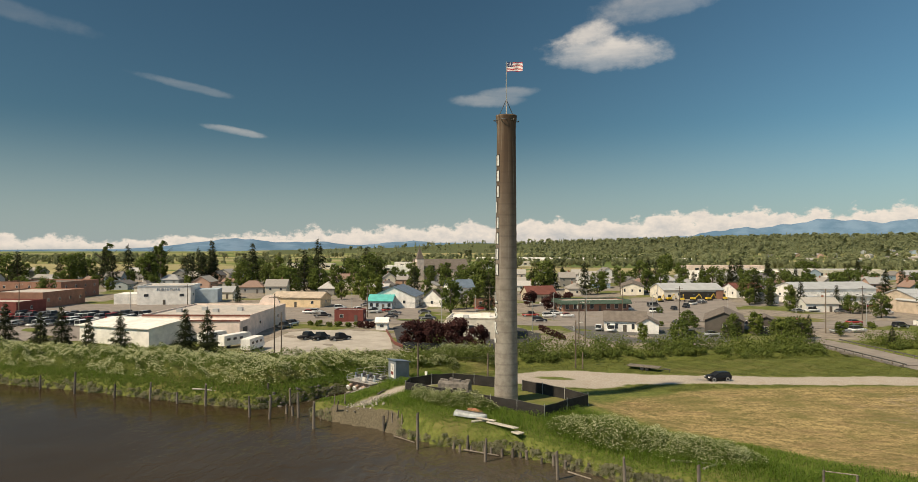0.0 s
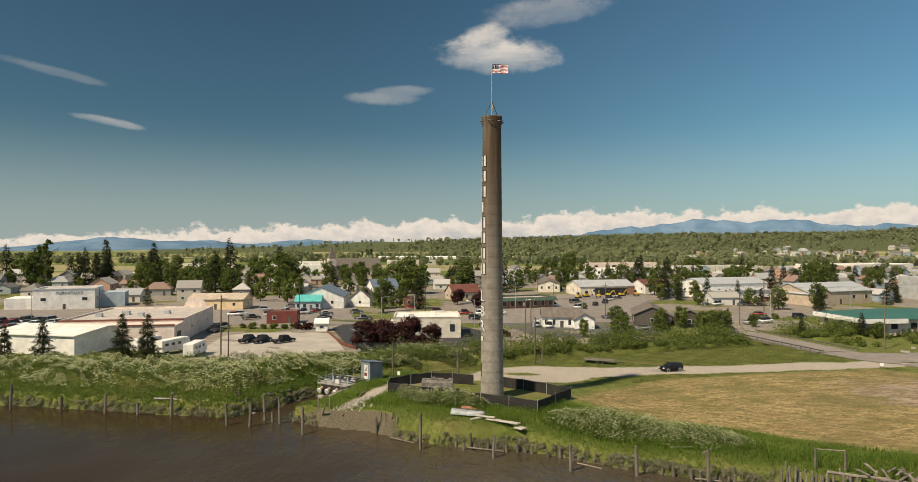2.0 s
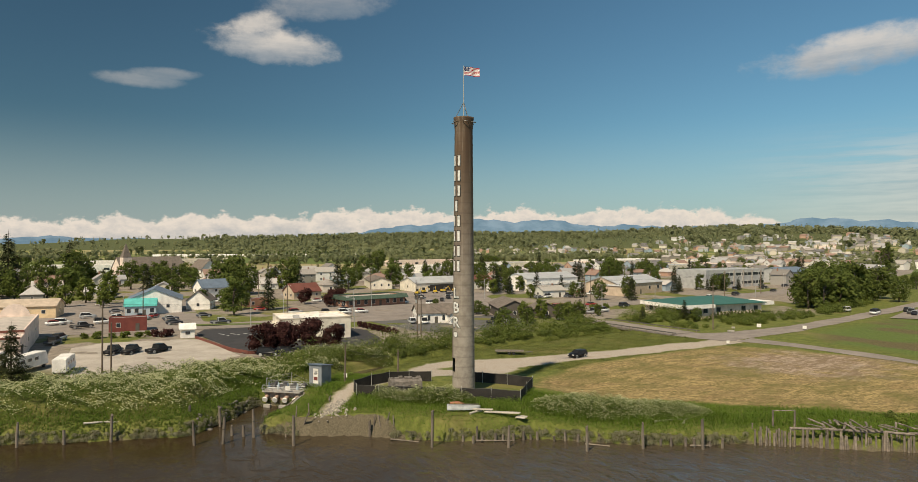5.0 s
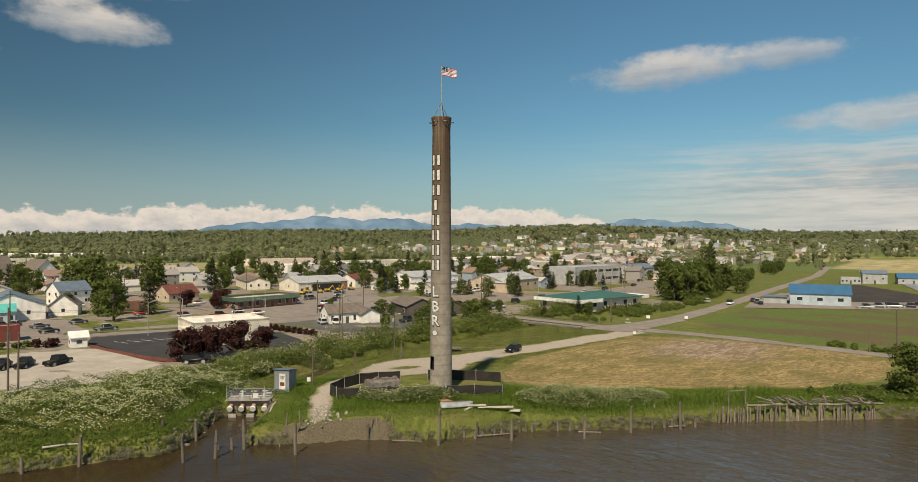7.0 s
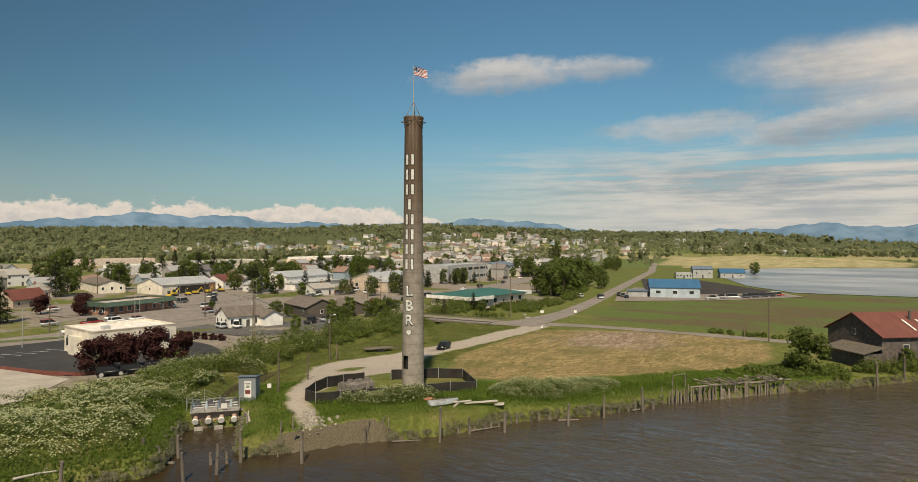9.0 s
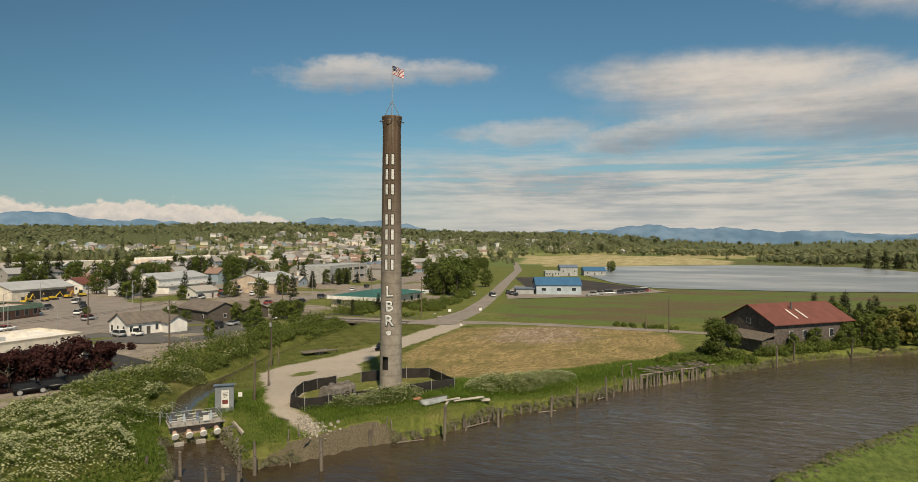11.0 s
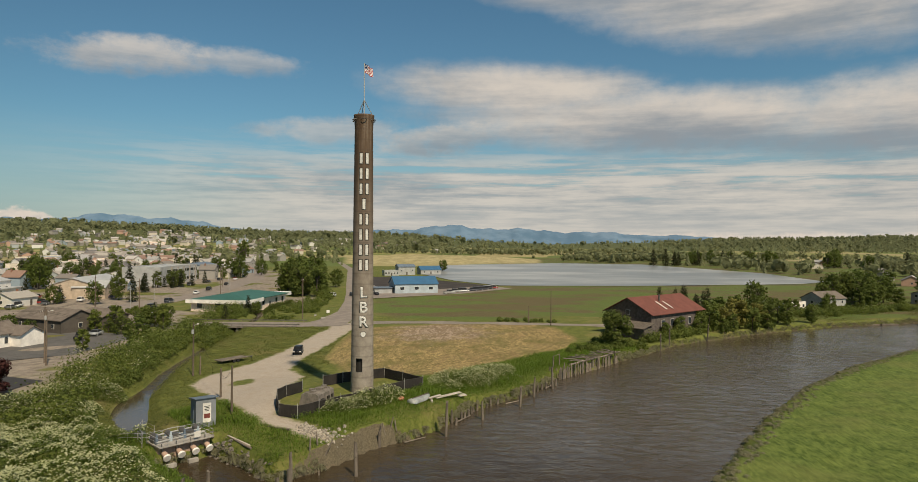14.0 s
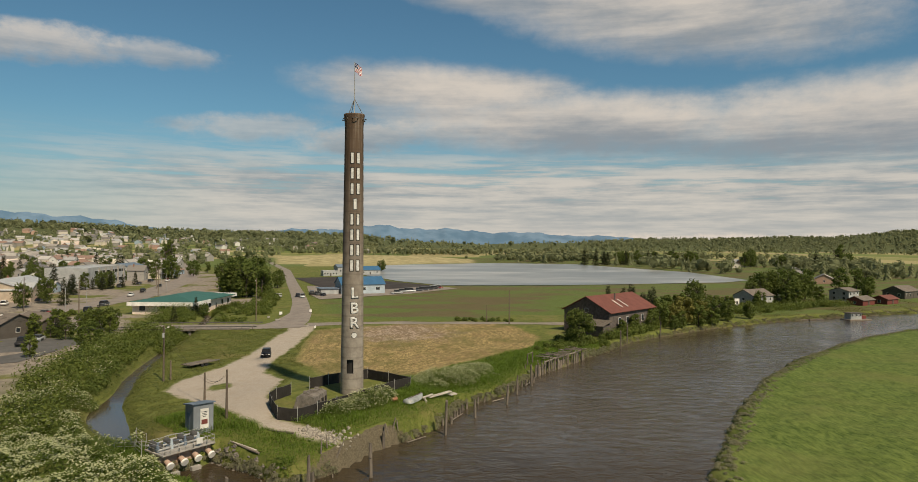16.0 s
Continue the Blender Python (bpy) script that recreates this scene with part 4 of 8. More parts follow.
def pump_station():
    t = thing("tide_gate", pose(-15.6, 107.6, 0.55, 0, 0, -40) @ Matrix.Diagonal((0.82, 0.82, 0.82, 1)), "steel tide gate platform with pale flap valves and railings", "pump station")
    # local x runs along the outlet wall, -y towards the inlet
    bm = bmesh.new()
    box(bm, 0, 0.6, -1.2, 7.2, 2.6, 3.3)
    part("headwall", bm, M["pipe"], t)
    bm = bmesh.new()
    box(bm, 0, 0.6, 2.1, 7.5, 4.4, 0.16)
    part("deck", bm, M["concrete"], t)
    for k in range(4):
        x = -2.9 + k * 1.95
        bm = bmesh.new()
        tube(bm, (x, 1.2, 1.7), (x, -1.3, 1.15), 0.34, n=12)
        tube(bm, (x, -1.2, 1.2), (x, -1.9, 0.85), 0.37, n=12)
        p = part("discharge_pipe", bm, M["pipe"], t, "rust-stained steel outlet pipe")
        bm = bmesh.new()
        tube(bm, (x, -1.85, 0.9), (x, -2.1, 0.78), 0.5, n=14)
        part("flap_valve", bm, M["offwhite"], p, "pale round flap valve")
        bm = bmesh.new()
        tube(bm, (x - 0.7, -1.9, 2.9), (x - 0.2, -1.0, 1.4), 0.07, n=6)
        part("hoist_arm", bm, M["galv"], t)
        bm = bmesh.new()
        tube(bm, (x, 1.6, 2.7), (x, 2.6, 2.9), 0.4, n=12)
        part("pump_motor", bm, M["steel"], t)
    for k in (-2.4, 0.6):
        bm = bmesh.new()
        box(bm, k, -2.0, -1.0, 1.3, 0.6, 0.95)
        part("footing", bm, M["concrete"], t)
    for y in (-1.5, 2.7):
        for h in (0.55, 1.1):
            bm = bmesh.new()
            tube(bm, (-3.65, y, 2.2 + h), (3.65, y, 2.2 + h), 0.03, n=6)
            part("rail", bm, M["galv"], t)
        for k in range(8):
            bm = bmesh.new()
            tube(bm, (-3.65 + k * 7.3 / 7, y, 2.2), (-3.65 + k * 7.3 / 7, y, 3.3), 0.03, n=6)
            part("rail_post", bm, M["galv"], t)
    for x in (-3.65, 3.65):
        for h in (0.55, 1.1):
            bm = bmesh.new()
            tube(bm, (x, -1.5, 2.2 + h), (x, 2.7, 2.2 + h), 0.03, n=6)
            part("rail", bm, M["galv"], t)
    for k in range(3):
        bm = bmesh.new()
        box(bm, -3 + k * 2.2, 1.2, 2.3, 1.3, 0.8, 0.7)
        part("motor_box", bm, M["steel"], t)
    bm = bmesh.new()
    box(bm, 1.4, -1.58, 2.6, 0.9, 0.04, 0.8)
    part("notice", bm, M["sign"], t)
    for k in range(4):
        x = -3.3 + k * 1.9
        bm = bmesh.new()
        tube(bm, (x, 0.4, 2.26), (x, 0.4, 3.0), 0.26, 0.22, 12), tube(bm, (x, 0.4, 3.0), (x, 0.4, 3.5), 0.16, 0.12, 10)
        part("valve_actuator", bm, M["paleblue" if k % 2 else "slate"], t, "upright bluish actuator housing")
        bm = bmesh.new()
        tube(bm, (x, 0.7, 2.5), (x, 2.2, 2.6), 0.17, n=10), tube(bm, (x, 2.2, 2.6), (x, 2.4, 2.2), 0.17, n=10)
        part("supply_pipe", bm, M["slate"], t)
    for k in range(3):
        bm = bmesh.new()
        tube(bm, (-3.5, 0.2 + k * 1.2, 2.5 + 0.12 * k), (3.4, 0.5 + k * 1.1, 2.55 + 0.15 * k), 0.12, n=8)
        part("conduit", bm, M["galv"], t)
    for s in (-1, 1):
        for k in range(4):
            bm = bmesh.new()
            tube(bm, (s * 3.65 + s * 0.9 * k, 2.7 + 0.9 * k, 1.9), (s * 3.65 + s * 0.9 * k, 2.7 + 0.9 * k, 3.3), 0.03, n=6)
            part("rail_post", bm, M["galv"], t)
        for h in (0.55, 1.1):
            bm = bmesh.new()
            tube(bm, (s * 3.65, 2.7, 2.2 + h), (s * 6.35, 5.4, 2.2 + h), 0.03, n=6)
            part("rail", bm, M["galv"], t)
    # trash rack arch
    bm = bmesh.new()
    pts = [Vector((-3.4 + 6.8 * k / 10, 3.0, 2.4 + 0.9 * math.sin(math.pi * k / 10))) for k in range(11)]
    for p, q in zip(pts, pts[1:]):
        tube(bm, p, q, 0.04, n=6)
    part("arched_rail", bm, M["galv"], t)


pump_station()


def control_shed():
    z = 2.75
    t = thing("control_shed", pose(-10.0, 107.7, z, 0, 0, -52), "small slate-blue control shed with a pale notice", "shed")
    bm = bmesh.new()
    side(bm, [(-1.3, -0.5), (-1.3, 3.15), (1.3, 2.75), (1.3, -0.5)], -1.15, 1.15)
    part("wall", bm, M["shedblue"], t)
    bm = bmesh.new()
    side(bm, [(-1.5, 3.2), (-1.5, 3.32), (1.5, 2.86), (1.5, 2.74)], -1.35, 1.35)
    part("roof", bm, M["slate"], t)
    bm = bmesh.new()
    box(bm, 0.1, -1.33, 0.3, 0.95, 0.05, 2.3)
    s = part("notice_board", bm, M["sign"], t, "pale board with a red patch")
    for k, w in enumerate((0.7, 0.5, 0.6, 0.4)):
        bm = bmesh.new()
        box(bm, 0.1, -1.37, 2.2 - k * 0.18, w, 0.01, 0.07)
        part("text_bar", bm, M["black"], s)
    bm = bmesh.new()
    box(bm, 0.1, -1.365, 0.8, 0.7, 0.012, 0.55)
    part("red_patch", bm, M["barnred"], s)
    bm = bmesh.new()
    box(bm, -1.17, 0.2, 0.0, 0.05, 0.9, 2.0)
    part("door", bm, M["slate"], t)


control_shed()


def yard_fence():
    t = thing("chain_fence", pose(0, 0, 0), "bare galvanised chain fence round the pumps", "fence")
    line = [(-10.5, 113.5), (-13, 113.6), (-15.5, 112.8), (-17.5, 111.2)]
    for a, b in zip(line, line[1:]):
        for h in (0.4, 0.8, 1.2, 1.7):
            bm = bmesh.new()
            tube(bm, (*a, top(*a) + h), (*b, top(*b) + h), 0.018, n=5)
            part("wire", bm, M["galv"], t)
    for a in line:
        bm = bmesh.new()
        tube(bm, (*a, top(*a) - 0.4), (*a, top(*a) + 1.8), 0.04, n=6)
        part("post", bm, M["galv"], t)


yard_fence()


# ---- buildings ----
def pane(parent, m, w, h, simple):
    bm = bmesh.new()
    box(bm, 0, 0, -h / 2, w, 0.06, h)
    if simple:
        for v in box(bm, 0, -0.035, -h / 2 + 0.07, w - 0.14, 0.03, h - 0.14):
            for f in v.link_faces:
                f.material_index = 1
        win = part("window", bm, [M["offwhite"], M["glass"]], parent)
        win.matrix_local = m
        return win
    win = part("window", bm, M["offwhite"], parent)
    win.matrix_local = m
    bm = bmesh.new()
    box(bm, 0, -0.035, -h / 2 + 0.07, w - 0.14, 0.03, h - 0.14)
    part("pane", bm, M["glass"], win)
    return win


WINDOWS = {}


def window(parent, m, w, h, simple=False):
    key = (round(w, 1), round(h, 1), simple)
    if key not in WINDOWS:
        WINDOWS[key] = pane(parent, m, *key)
        return
    src = WINDOWS[key]
    win = same_part("window", src, parent, m)
    if not simple:
        same_part("pane", src.children[0], win, Matrix())


def house(x, y, turn, w, d, h, rise, wall="walls", roof="roofs", label="", name="house", category="house", over=0.4, windows=3, doors=1, style="gable", z=None, group="", chimney=False, win=(1.1, 1.2), storeys=1, simple=False):
    """w along local x (the ridge), d along local y. The front looks to -y."""
    z = (top(x, y) if z is None else z) - 0.1
    t = thing(name, pose(x, y, z, 0, 0, turn), label, category, group)
    bm = bmesh.new()
    if style == "gable":
        side(bm, [(-d / 2, -0.5), (-d / 2, h), (0, h + rise), (d / 2, h), (d / 2, -0.5)], -w / 2, w / 2)
        part("wall", bm, M[wall], t)
        k = rise / (d / 2)
        if simple:
            bm = bmesh.new()
            e, zl = d / 2 + over, h - over * k
            side(bm, [(-e, zl + 0.02), (-e, zl + 0.2), (0, h + rise + 0.2), (e, zl + 0.2), (e, zl + 0.02), (0, h + rise + 0.02)], -w / 2 - over, w / 2 + over)
            part("roof", bm, M[roof], t)
        for s in (() if simple else (-1, 1)):
            bm = bmesh.new()
            side(bm, [(s * (d / 2 + over), h - over * k + 0.02), (s * (d / 2 + over), h - over * k + 0.2), (0, h + rise + 0.2), (0, h + rise + 0.02)], -w / 2 - over, w / 2 + over)
            part("roof_slope", bm, M[roof], t)
    elif style == "hip":
        prism(bm, [(-w / 2, -d / 2), (w / 2, -d / 2), (w / 2, d / 2), (-w / 2, d / 2)], -0.5, h)
        part("wall", bm, M[wall], t)
        bm = bmesh.new()
        a, b = w / 2 + over, d / 2 + over
        k = max(0.0, a - b)
        lo = [bm.verts.new((sx * a, sy * b, h)) for sx, sy in ((-1, -1), (1, -1), (1, 1), (-1, 1))]
        mid = [bm.verts.new((sx * a, sy * b, h + 0.2)) for sx, sy in ((-1, -1), (1, -1), (1, 1), (-1, 1))]
        r0, r1 = bm.verts.new((-k, 0, h + 0.2 + rise)), bm.verts.new((k + 0.01, 0, h + 0.2 + rise))
        bm.faces.new(lo[::-1])
        for i in range(4):
            bm.faces.new((lo[i], lo[(i + 1) % 4], mid[(i + 1) % 4], mid[i]))
        bm.faces.new((mid[0], mid[1], r1, r0)), bm.faces.new((mid[1], mid[2], r1))
        bm.faces.new((mid[2], mid[3], r0, r1)), bm.faces.new((mid[3], mid[0], r0))
        part("roof", bm, M[roof], t)
    else:
        prism(bm, [(-w / 2, -d / 2), (w / 2, -d / 2), (w / 2, d / 2), (-w / 2, d / 2)], -0.5, h)
        part("wall", bm, M[wall], t)
        bm = bmesh.new()
        box(bm, 0, 0, h, w - 0.6, d - 0.6, 0.08)
        part("roof", bm, M[roof], t)
        for sx, sy, lx, ly in ((0, -1, w, 0.3), (0, 1, w, 0.3), (-1, 0, 0.3, d - 0.6), (1, 0, 0.3, d - 0.6)):
            bm = bmesh.new()
            box(bm, sx * (w / 2 - 0.15), sy * (d / 2 - 0.15), h, lx, ly, max(0.25, rise))
            part("parapet", bm, M[wall], t)
    ww, wh = win
    simple = simple or math.hypot(x, y) > 215
    for f in range(storeys):
        zc = h / storeys * (f + 0.55)
        for s, rot in (((-1, 0),) if simple else ((-1, 0), (1, 180))):
            for k in range(windows):
                px = -w / 2 + w * (k + 0.5) / windows
                if not (f == 0 and k == windows // 2 and doors):
                    window(t, pose(px, s * (d / 2 + 0.02), zc, 0, 0, rot), ww, wh, simple)
        nside = max(1, int(windows * d / w)) if windows else 0
        for s, rot in ((-1, -90), (1, 90)):
            for k in range(nside):
                window(t, pose(s * (w / 2 + 0.02), -d / 2 + d * (k + 0.5) / nside, zc, 0, 0, rot), ww, wh, simple)
    if doors:
        bm = bmesh.new()
        px = -w / 2 + w * (windows // 2 + 0.5) / max(1, windows)
        box(bm, px, -d / 2 - 0.03, 0.1, 0.95, 0.08, 2.05)
        part("door", bm, M["darkbrown"], t)
    if chimney:
        bm = bmesh.new()
        box(bm, w * 0.2, d * 0.12, h + rise * 0.5, 0.6, 0.6, rise * 0.5 + 0.9)
        part("chimney", bm, M["brick"], t)
    return t


def box_on(t, name, x, y, z, sx, sy, sz, mat, label=""):
    bm = bmesh.new()
    box(bm, x, y, z, sx, sy, sz)
    return part(name, bm, M[mat], t, label)


def sign_letters(t, words, x, y, z, size, mat):
    cu = bpy.data.curves.new("letters", "FONT")
    cu.body, cu.size, cu.extrude, cu.align_x, cu.space_character = words, size, 0.04, "CENTER", 1.15
    tmp = bpy.data.objects.new("letters", cu)
    bm = bmesh.new()
    bm.from_mesh(bpy.data.meshes.new_from_object(tmp))
    bpy.data.objects.remove(tmp)
    bmesh.ops.transform(bm, matrix=pose(x, y - 0.04, z, 90, 0, 0), verts=bm.verts)
    part("sign_letters", bm, M[mat], t, "dark raised letters")


def named_buildings():
    house(-78, 161, -21, 22, 19, 4.2, 1.0, "offwhite", "whiteroof", "long white metal storage shed with a pale roof", "storage_shed", "shed", windows=0, doors=0)
    # pink trade building with an arched front
    t = house(-68, 184, 0, 28, 34, 5.2, 0.5, "pink", "flatroof", "low pink stucco trade building with an arched parapet", "trade_building", "building", style="flat", windows=2, doors=0, win=(1.4, 1.0))
    box_on(t, "side_wing", 8, -21, -0.4, 12, 8, 5.3, "pink")
    box_on(t, "roller_door", 14.03, -21, 0, 0.1, 3.4, 3.2, "darkbrown")
    box_on(t, "coping", 8, -25.05, 4.9, 12.2, 0.25, 0.35, "rustred")
    box_on(t, "coping", 0, -17.02, 5.3, 28.1, 0.2, 0.45, "rustred")
    for k in range(4):
        box_on(t, "roof_vent", -9 + k * 5, -6 + 5 * (k % 2), 5.25, 1.4, 1.4, 1.0, "greymetal")
    bm = bmesh.new()
    bmesh.ops.create_cone(bm, cap_ends=True, segments=24, radius1=3.2, radius2=3.2, depth=0.5, matrix=pose(9, 17.2, 5.2, 90, 0, 0))
    part("arched_parapet", bm, M["pink"], t)
    t = house(-120, 268, 11, 20, 19, 7.2, 0.6, "offwhite", "flatroof", "large white stucco hall with blue trim", "white_hall", "building", style="flat", windows=3, doors=1, win=(1.8, 1.2))
    box_on(t, "side_wing", -15, 2, -0.4, 10, 14, 4.6, "offwhite")
    box_on(t, "side_wing", 14.5, 4, -0.4, 9, 11, 6.0, "paleblue")
    sign_letters(t, "FURNITURE", 1.6, -9.52, 5.7, 1.5, "slate")
    box_on(t, "eave_trim", 0, -9.6, 7.5, 20.2, 0.2, 0.3, "paleblue")
    house(-168, 256, -2, 24, 26, 5.5, 0.6, "brick", "flatroof", "low red brick commercial building", "brick_building", "building", style="flat", windows=4)
    house(-165, 228, -5, 30, 14, 3.8, 0.6, "barnred", "flatroof", "long dark red shed building", "red_shed", "building", style="flat", windows=3)
    house(-190, 300, -5, 30, 26, 7, 0.7, "brick", "shingle", "two-storey brown brick block", "brick_block", "building", style="flat", windows=5, storeys=2)
    house(-62, 254, -8, 20, 12, 3.8, 1.8, "peach", "tan", "peach stucco house with a low gable roof", "peach_house", "house", windows=3)
    house(-34, 202.5, -3, 9, 5, 3.4, 0.4, "barnred", "roofs", "small dark red kiosk building with a flat roof", "red_kiosk", "kiosk", style="flat", windows=2)
    house(-29, 244, -6, 9, 7, 3.4, 2.0, "paleblue", "teal", "teal-roofed pale blue cottage shop", "teal_shop", "shop", windows=4, win=(1.3, 1.5))
    house(-24, 256, -6 + 90, 20, 17, 4.5, 3.6, "offwhite", "slate", "white gabled building with a slate-blue roof", "blue_roofed_hall", "building", windows=3)
    house(-21.5, 182, -3, 3.2, 3, 2.4, 1.0, "offwhite", "offwhite", "little white wooden kiosk with a gable", "kiosk", "kiosk", windows=1, win=(1.2, 0.9), doors=0)
    t = house(6, 169, -6, 17, 14, 5.0, 0.5, "cream", "whiteroof", "cream stucco shop with a white flat roof", "cream_shop", "shop", style="flat", windows=4, win=(1.4, 2.0))
    box_on(t, "roof_unit", 1, 1, 5.05, 2.2, 1.6, 1.0, "whiteroof", "white roof unit")
    box_on(t, "roof_unit", -4, -2, 5.05, 1.4, 1.4, 0.7, "greymetal")
    box_on(t, "entrance", -8.8, 0, -0.4, 1.6, 4, 4.4, "cream")
    for y in (-5.2, -3.2, 3.4, 5.4):
        window(t, pose(-8.53, y, 2.4, 0, 0, -90), 1.1, 1.8)
    for k in range(2):
        box_on(t, "parapet", 0, -6.86 + 13.72 * k, 5.0, 17.0, 0.28, 0.45, "cream")
        box_on(t, "parapet", -8.36 + 16.72 * k, 0, 5.0, 0.28, 13.4, 0.45, "cream")
    # restaurant with a green mansard
    t = house(49, 241, 9, 25, 12, 3.4, 0.3, "brick", "flatroof", "brick restaurant with a green mansard roof", "restaurant", "restaurant", style="flat", windows=8, win=(1.5, 1.9))
    for s, (lx, ly, px, py) in enumerate(((26.6, 0, 0, -6), (26.6, 0, 0, 6))):
        bm = bmesh.new()
        sgn = -1 if s == 0 else 1
        side(bm, [(sgn * 7.2, 2.7), (sgn * 7.2, 2.9), (sgn * 5.9, 4.1), (sgn * 5.7, 4.1), (sgn * 5.7, 2.7)], -13.4, 13.4)
        part("mansard", bm, M["dullgreen"], t)
    for s in (-1, 1):
        bm = bmesh.new()
        box(bm, s * 12.95, 0, 2.7, 0.9, 11.4, 1.4)
        part("mansard", bm, M["dullgreen"], t)
    house(46.5, 181, -14, 11, 8, 3.2, 2.2, "offwhite", "shingle", "small white office with a brown shingle roof", "small_office", "office", windows=5, win=(0.9, 1.6))
    house(51.5, 176, 76, 6.5, 5.5, 2.8, 1.5, "offwhite", "shingle", "white gabled annex of an office", "office_annex", "office", windows=0, doors=1)
    t = house(106, 301, 4, 28, 17, 4.2, 2.6, "cream", "greymetal", "large hall with a pale metal roof and open bay", "market_hall", "building", windows=2, doors=0)
    # no bay is cut: its inner shade is a flat black panel
    box_on(t, "open_bay", 2, -8.55, 0, 17, 0.2, 3.4, "black", "black panel painted as the shade of an open loading bay")
    box_on(t, "end_wall", 12, -8.6, 0, 3.6, 0.2, 4.0, "brick")
    house(90, 335, 75, 34, 11, 4.0, 1.8, "cream", "shingle", "long cream building with many windows", "long_building", "building", windows=10, win=(1.0, 1.4))
    house(134, 305, 10, 14, 12, 4.2, 2.6, "offwhite", "rustred", "white house with a red roof", "red_roofed_house", "house", windows=3)
    t = house(158, 279, 8, 36, 16, 6.2, 2.4, "offwhite", "greymetal", "long grey metal-roofed warehouse", "warehouse", "warehouse", windows=6, win=(1.4, 1.0))
    box_on(t, "lean_to", 0, -10.5, -0.4, 36, 5, 3.6, "offwhite")
    box_on(t, "lean_to_roof", 0, -10.6, 3.3, 37, 6, 0.25, "greymetal")
    t = house(178, 240, 12, 36, 18, 5.2, 3.0, "tan", "greymetal", "tan shop building with a grey gable roof", "shop_building", "shop", windows=5, win=(1.6, 1.6))
    house(166, 231, 12 + 90, 12, 10, 4.6, 2.4, "tan", "greymetal", "gabled entrance porch of a shop", "shop_porch", "shop", windows=2)
    t = house(76, 185, 68, 19, 10, 3.4, 2.2, "darkbrown", "shingle", "dark brown building with steep gables", "brown_building", "building", windows=3)
    house(84, 177, 68, 9, 8, 3.0, 1.8, "darkbrown", "shingle", "dark brown gabled side building", "brown_annex", "building", windows=1)
    # supermarket with a green hip roof
    t = house(138, 160, -5, 33, 19, 3.8, 1.8, "pink", "greenmetal", "tan brick store with a green metal hip roof", "green_roofed_store", "store", style="hip", windows=6, over=1.2, win=(2.0, 1.8))
    box_on(t, "fascia", -11.6, -10.75, 2.9, 12.4, 0.3, 1.2, "offwhite", "broad white fascia")
    box_on(t, "fascia", -17.75, 0, 2.9, 0.3, 21.2, 1.2, "offwhite", "broad white fascia")
    box_on(t, "canopy", 19.5, -5, 2.9, 6, 9, 1.2, "offwhite", "white canopy")
    t = house(258, 250, 4, 52, 18, 9.2, 0.6, "greywall", "greymetal", "long grey two-storey office block", "office_block", "office", style="flat", windows=10, storeys=2, win=(5.0, 1.7))
    box_on(t, "stair_tower", -24.5, -2, -0.4, 8, 18.6, 10.2, "greywall")
    for k in range(6):
        box_on(t, "pier", -18 + k * 8.2, -9.25, -0.4, 0.8, 0.6, 9.6, "concrete")
    house(330, 262, 5, 30, 18, 6.5, 2.5, "greywall", "slate", "grey gabled office building", "grey_office", "office", windows=6, storeys=2)
    t = house(211, 107, -70, 20, 13, 4.4, 3.0, "paleblue", "bluemetal", "pale works shed with a bright blue metal roof", "blue_roofed_shed", "shed", windows=3, doors=0, win=(2.0, 1.4))
    box_on(t, "lean_to", -15, -1, -0.4, 8, 8, 3.0, "greywall")
    box_on(t, "lean_to_roof", -15, -1, 2.6, 9, 9, 0.2, "slate")
    house(372, 131, -70, 12, 11, 6, 1.6, "greywall", "slate", "grey two-storey works building with a slate roof", "works_building", "building", windows=3)
    house(361, 140, -70, 10, 9, 3.4, 0.4, "greywall", "greymetal", "long low tan works building", "works_annex", "building", windows=5, style="flat")
    house(384, 115, -70, 15, 11, 3.6, 2.4, "greywall", "bluemetal", "grey gabled works building beside the lagoon", "works_house", "building", windows=3)
    # white gabled homes across the main street
    house(-9, 257, 70, 9, 8, 3.4, 3.4, "offwhite", "shingle", "white gabled cottage with a steep roof", "white_cottage", "house", windows=2)
    house(0, 297, 20, 12, 8, 5.2, 3.2, "offwhite", "slate", "white two-storey gabled house", "white_house", "house", windows=3, storeys=2)
    house(35, 284, 15, 13, 9, 3.2, 3.2, "tan", "rustred", "tan cottage with a reddish gable roof", "red_gabled_cottage", "house", windows=3)
    house(10, 256, 10, 8, 5, 2.8, 0.3, "brick", "barnred", "small red drive-in kiosk", "drive_in_kiosk", "kiosk", windows=2, style="flat")
    # church
    t = house(-14, 470, 20, 40, 15, 8, 7, "pink", "shingle", "pale church with a steep brown roof", "church", "church", windows=6, win=(1.2, 3.0))
    box_on(t, "tower", -18, -9, 0, 5, 5, 15, "pink")
    bm = bmesh.new()
    bmesh.ops.create_cone(bm, cap_ends=True, segments=4, radius1=3.6, radius2=0, depth=9, matrix=pose(-18, -9, 19.5, 0, 0, 45))
    part("spire", bm, M["shingle"], t)
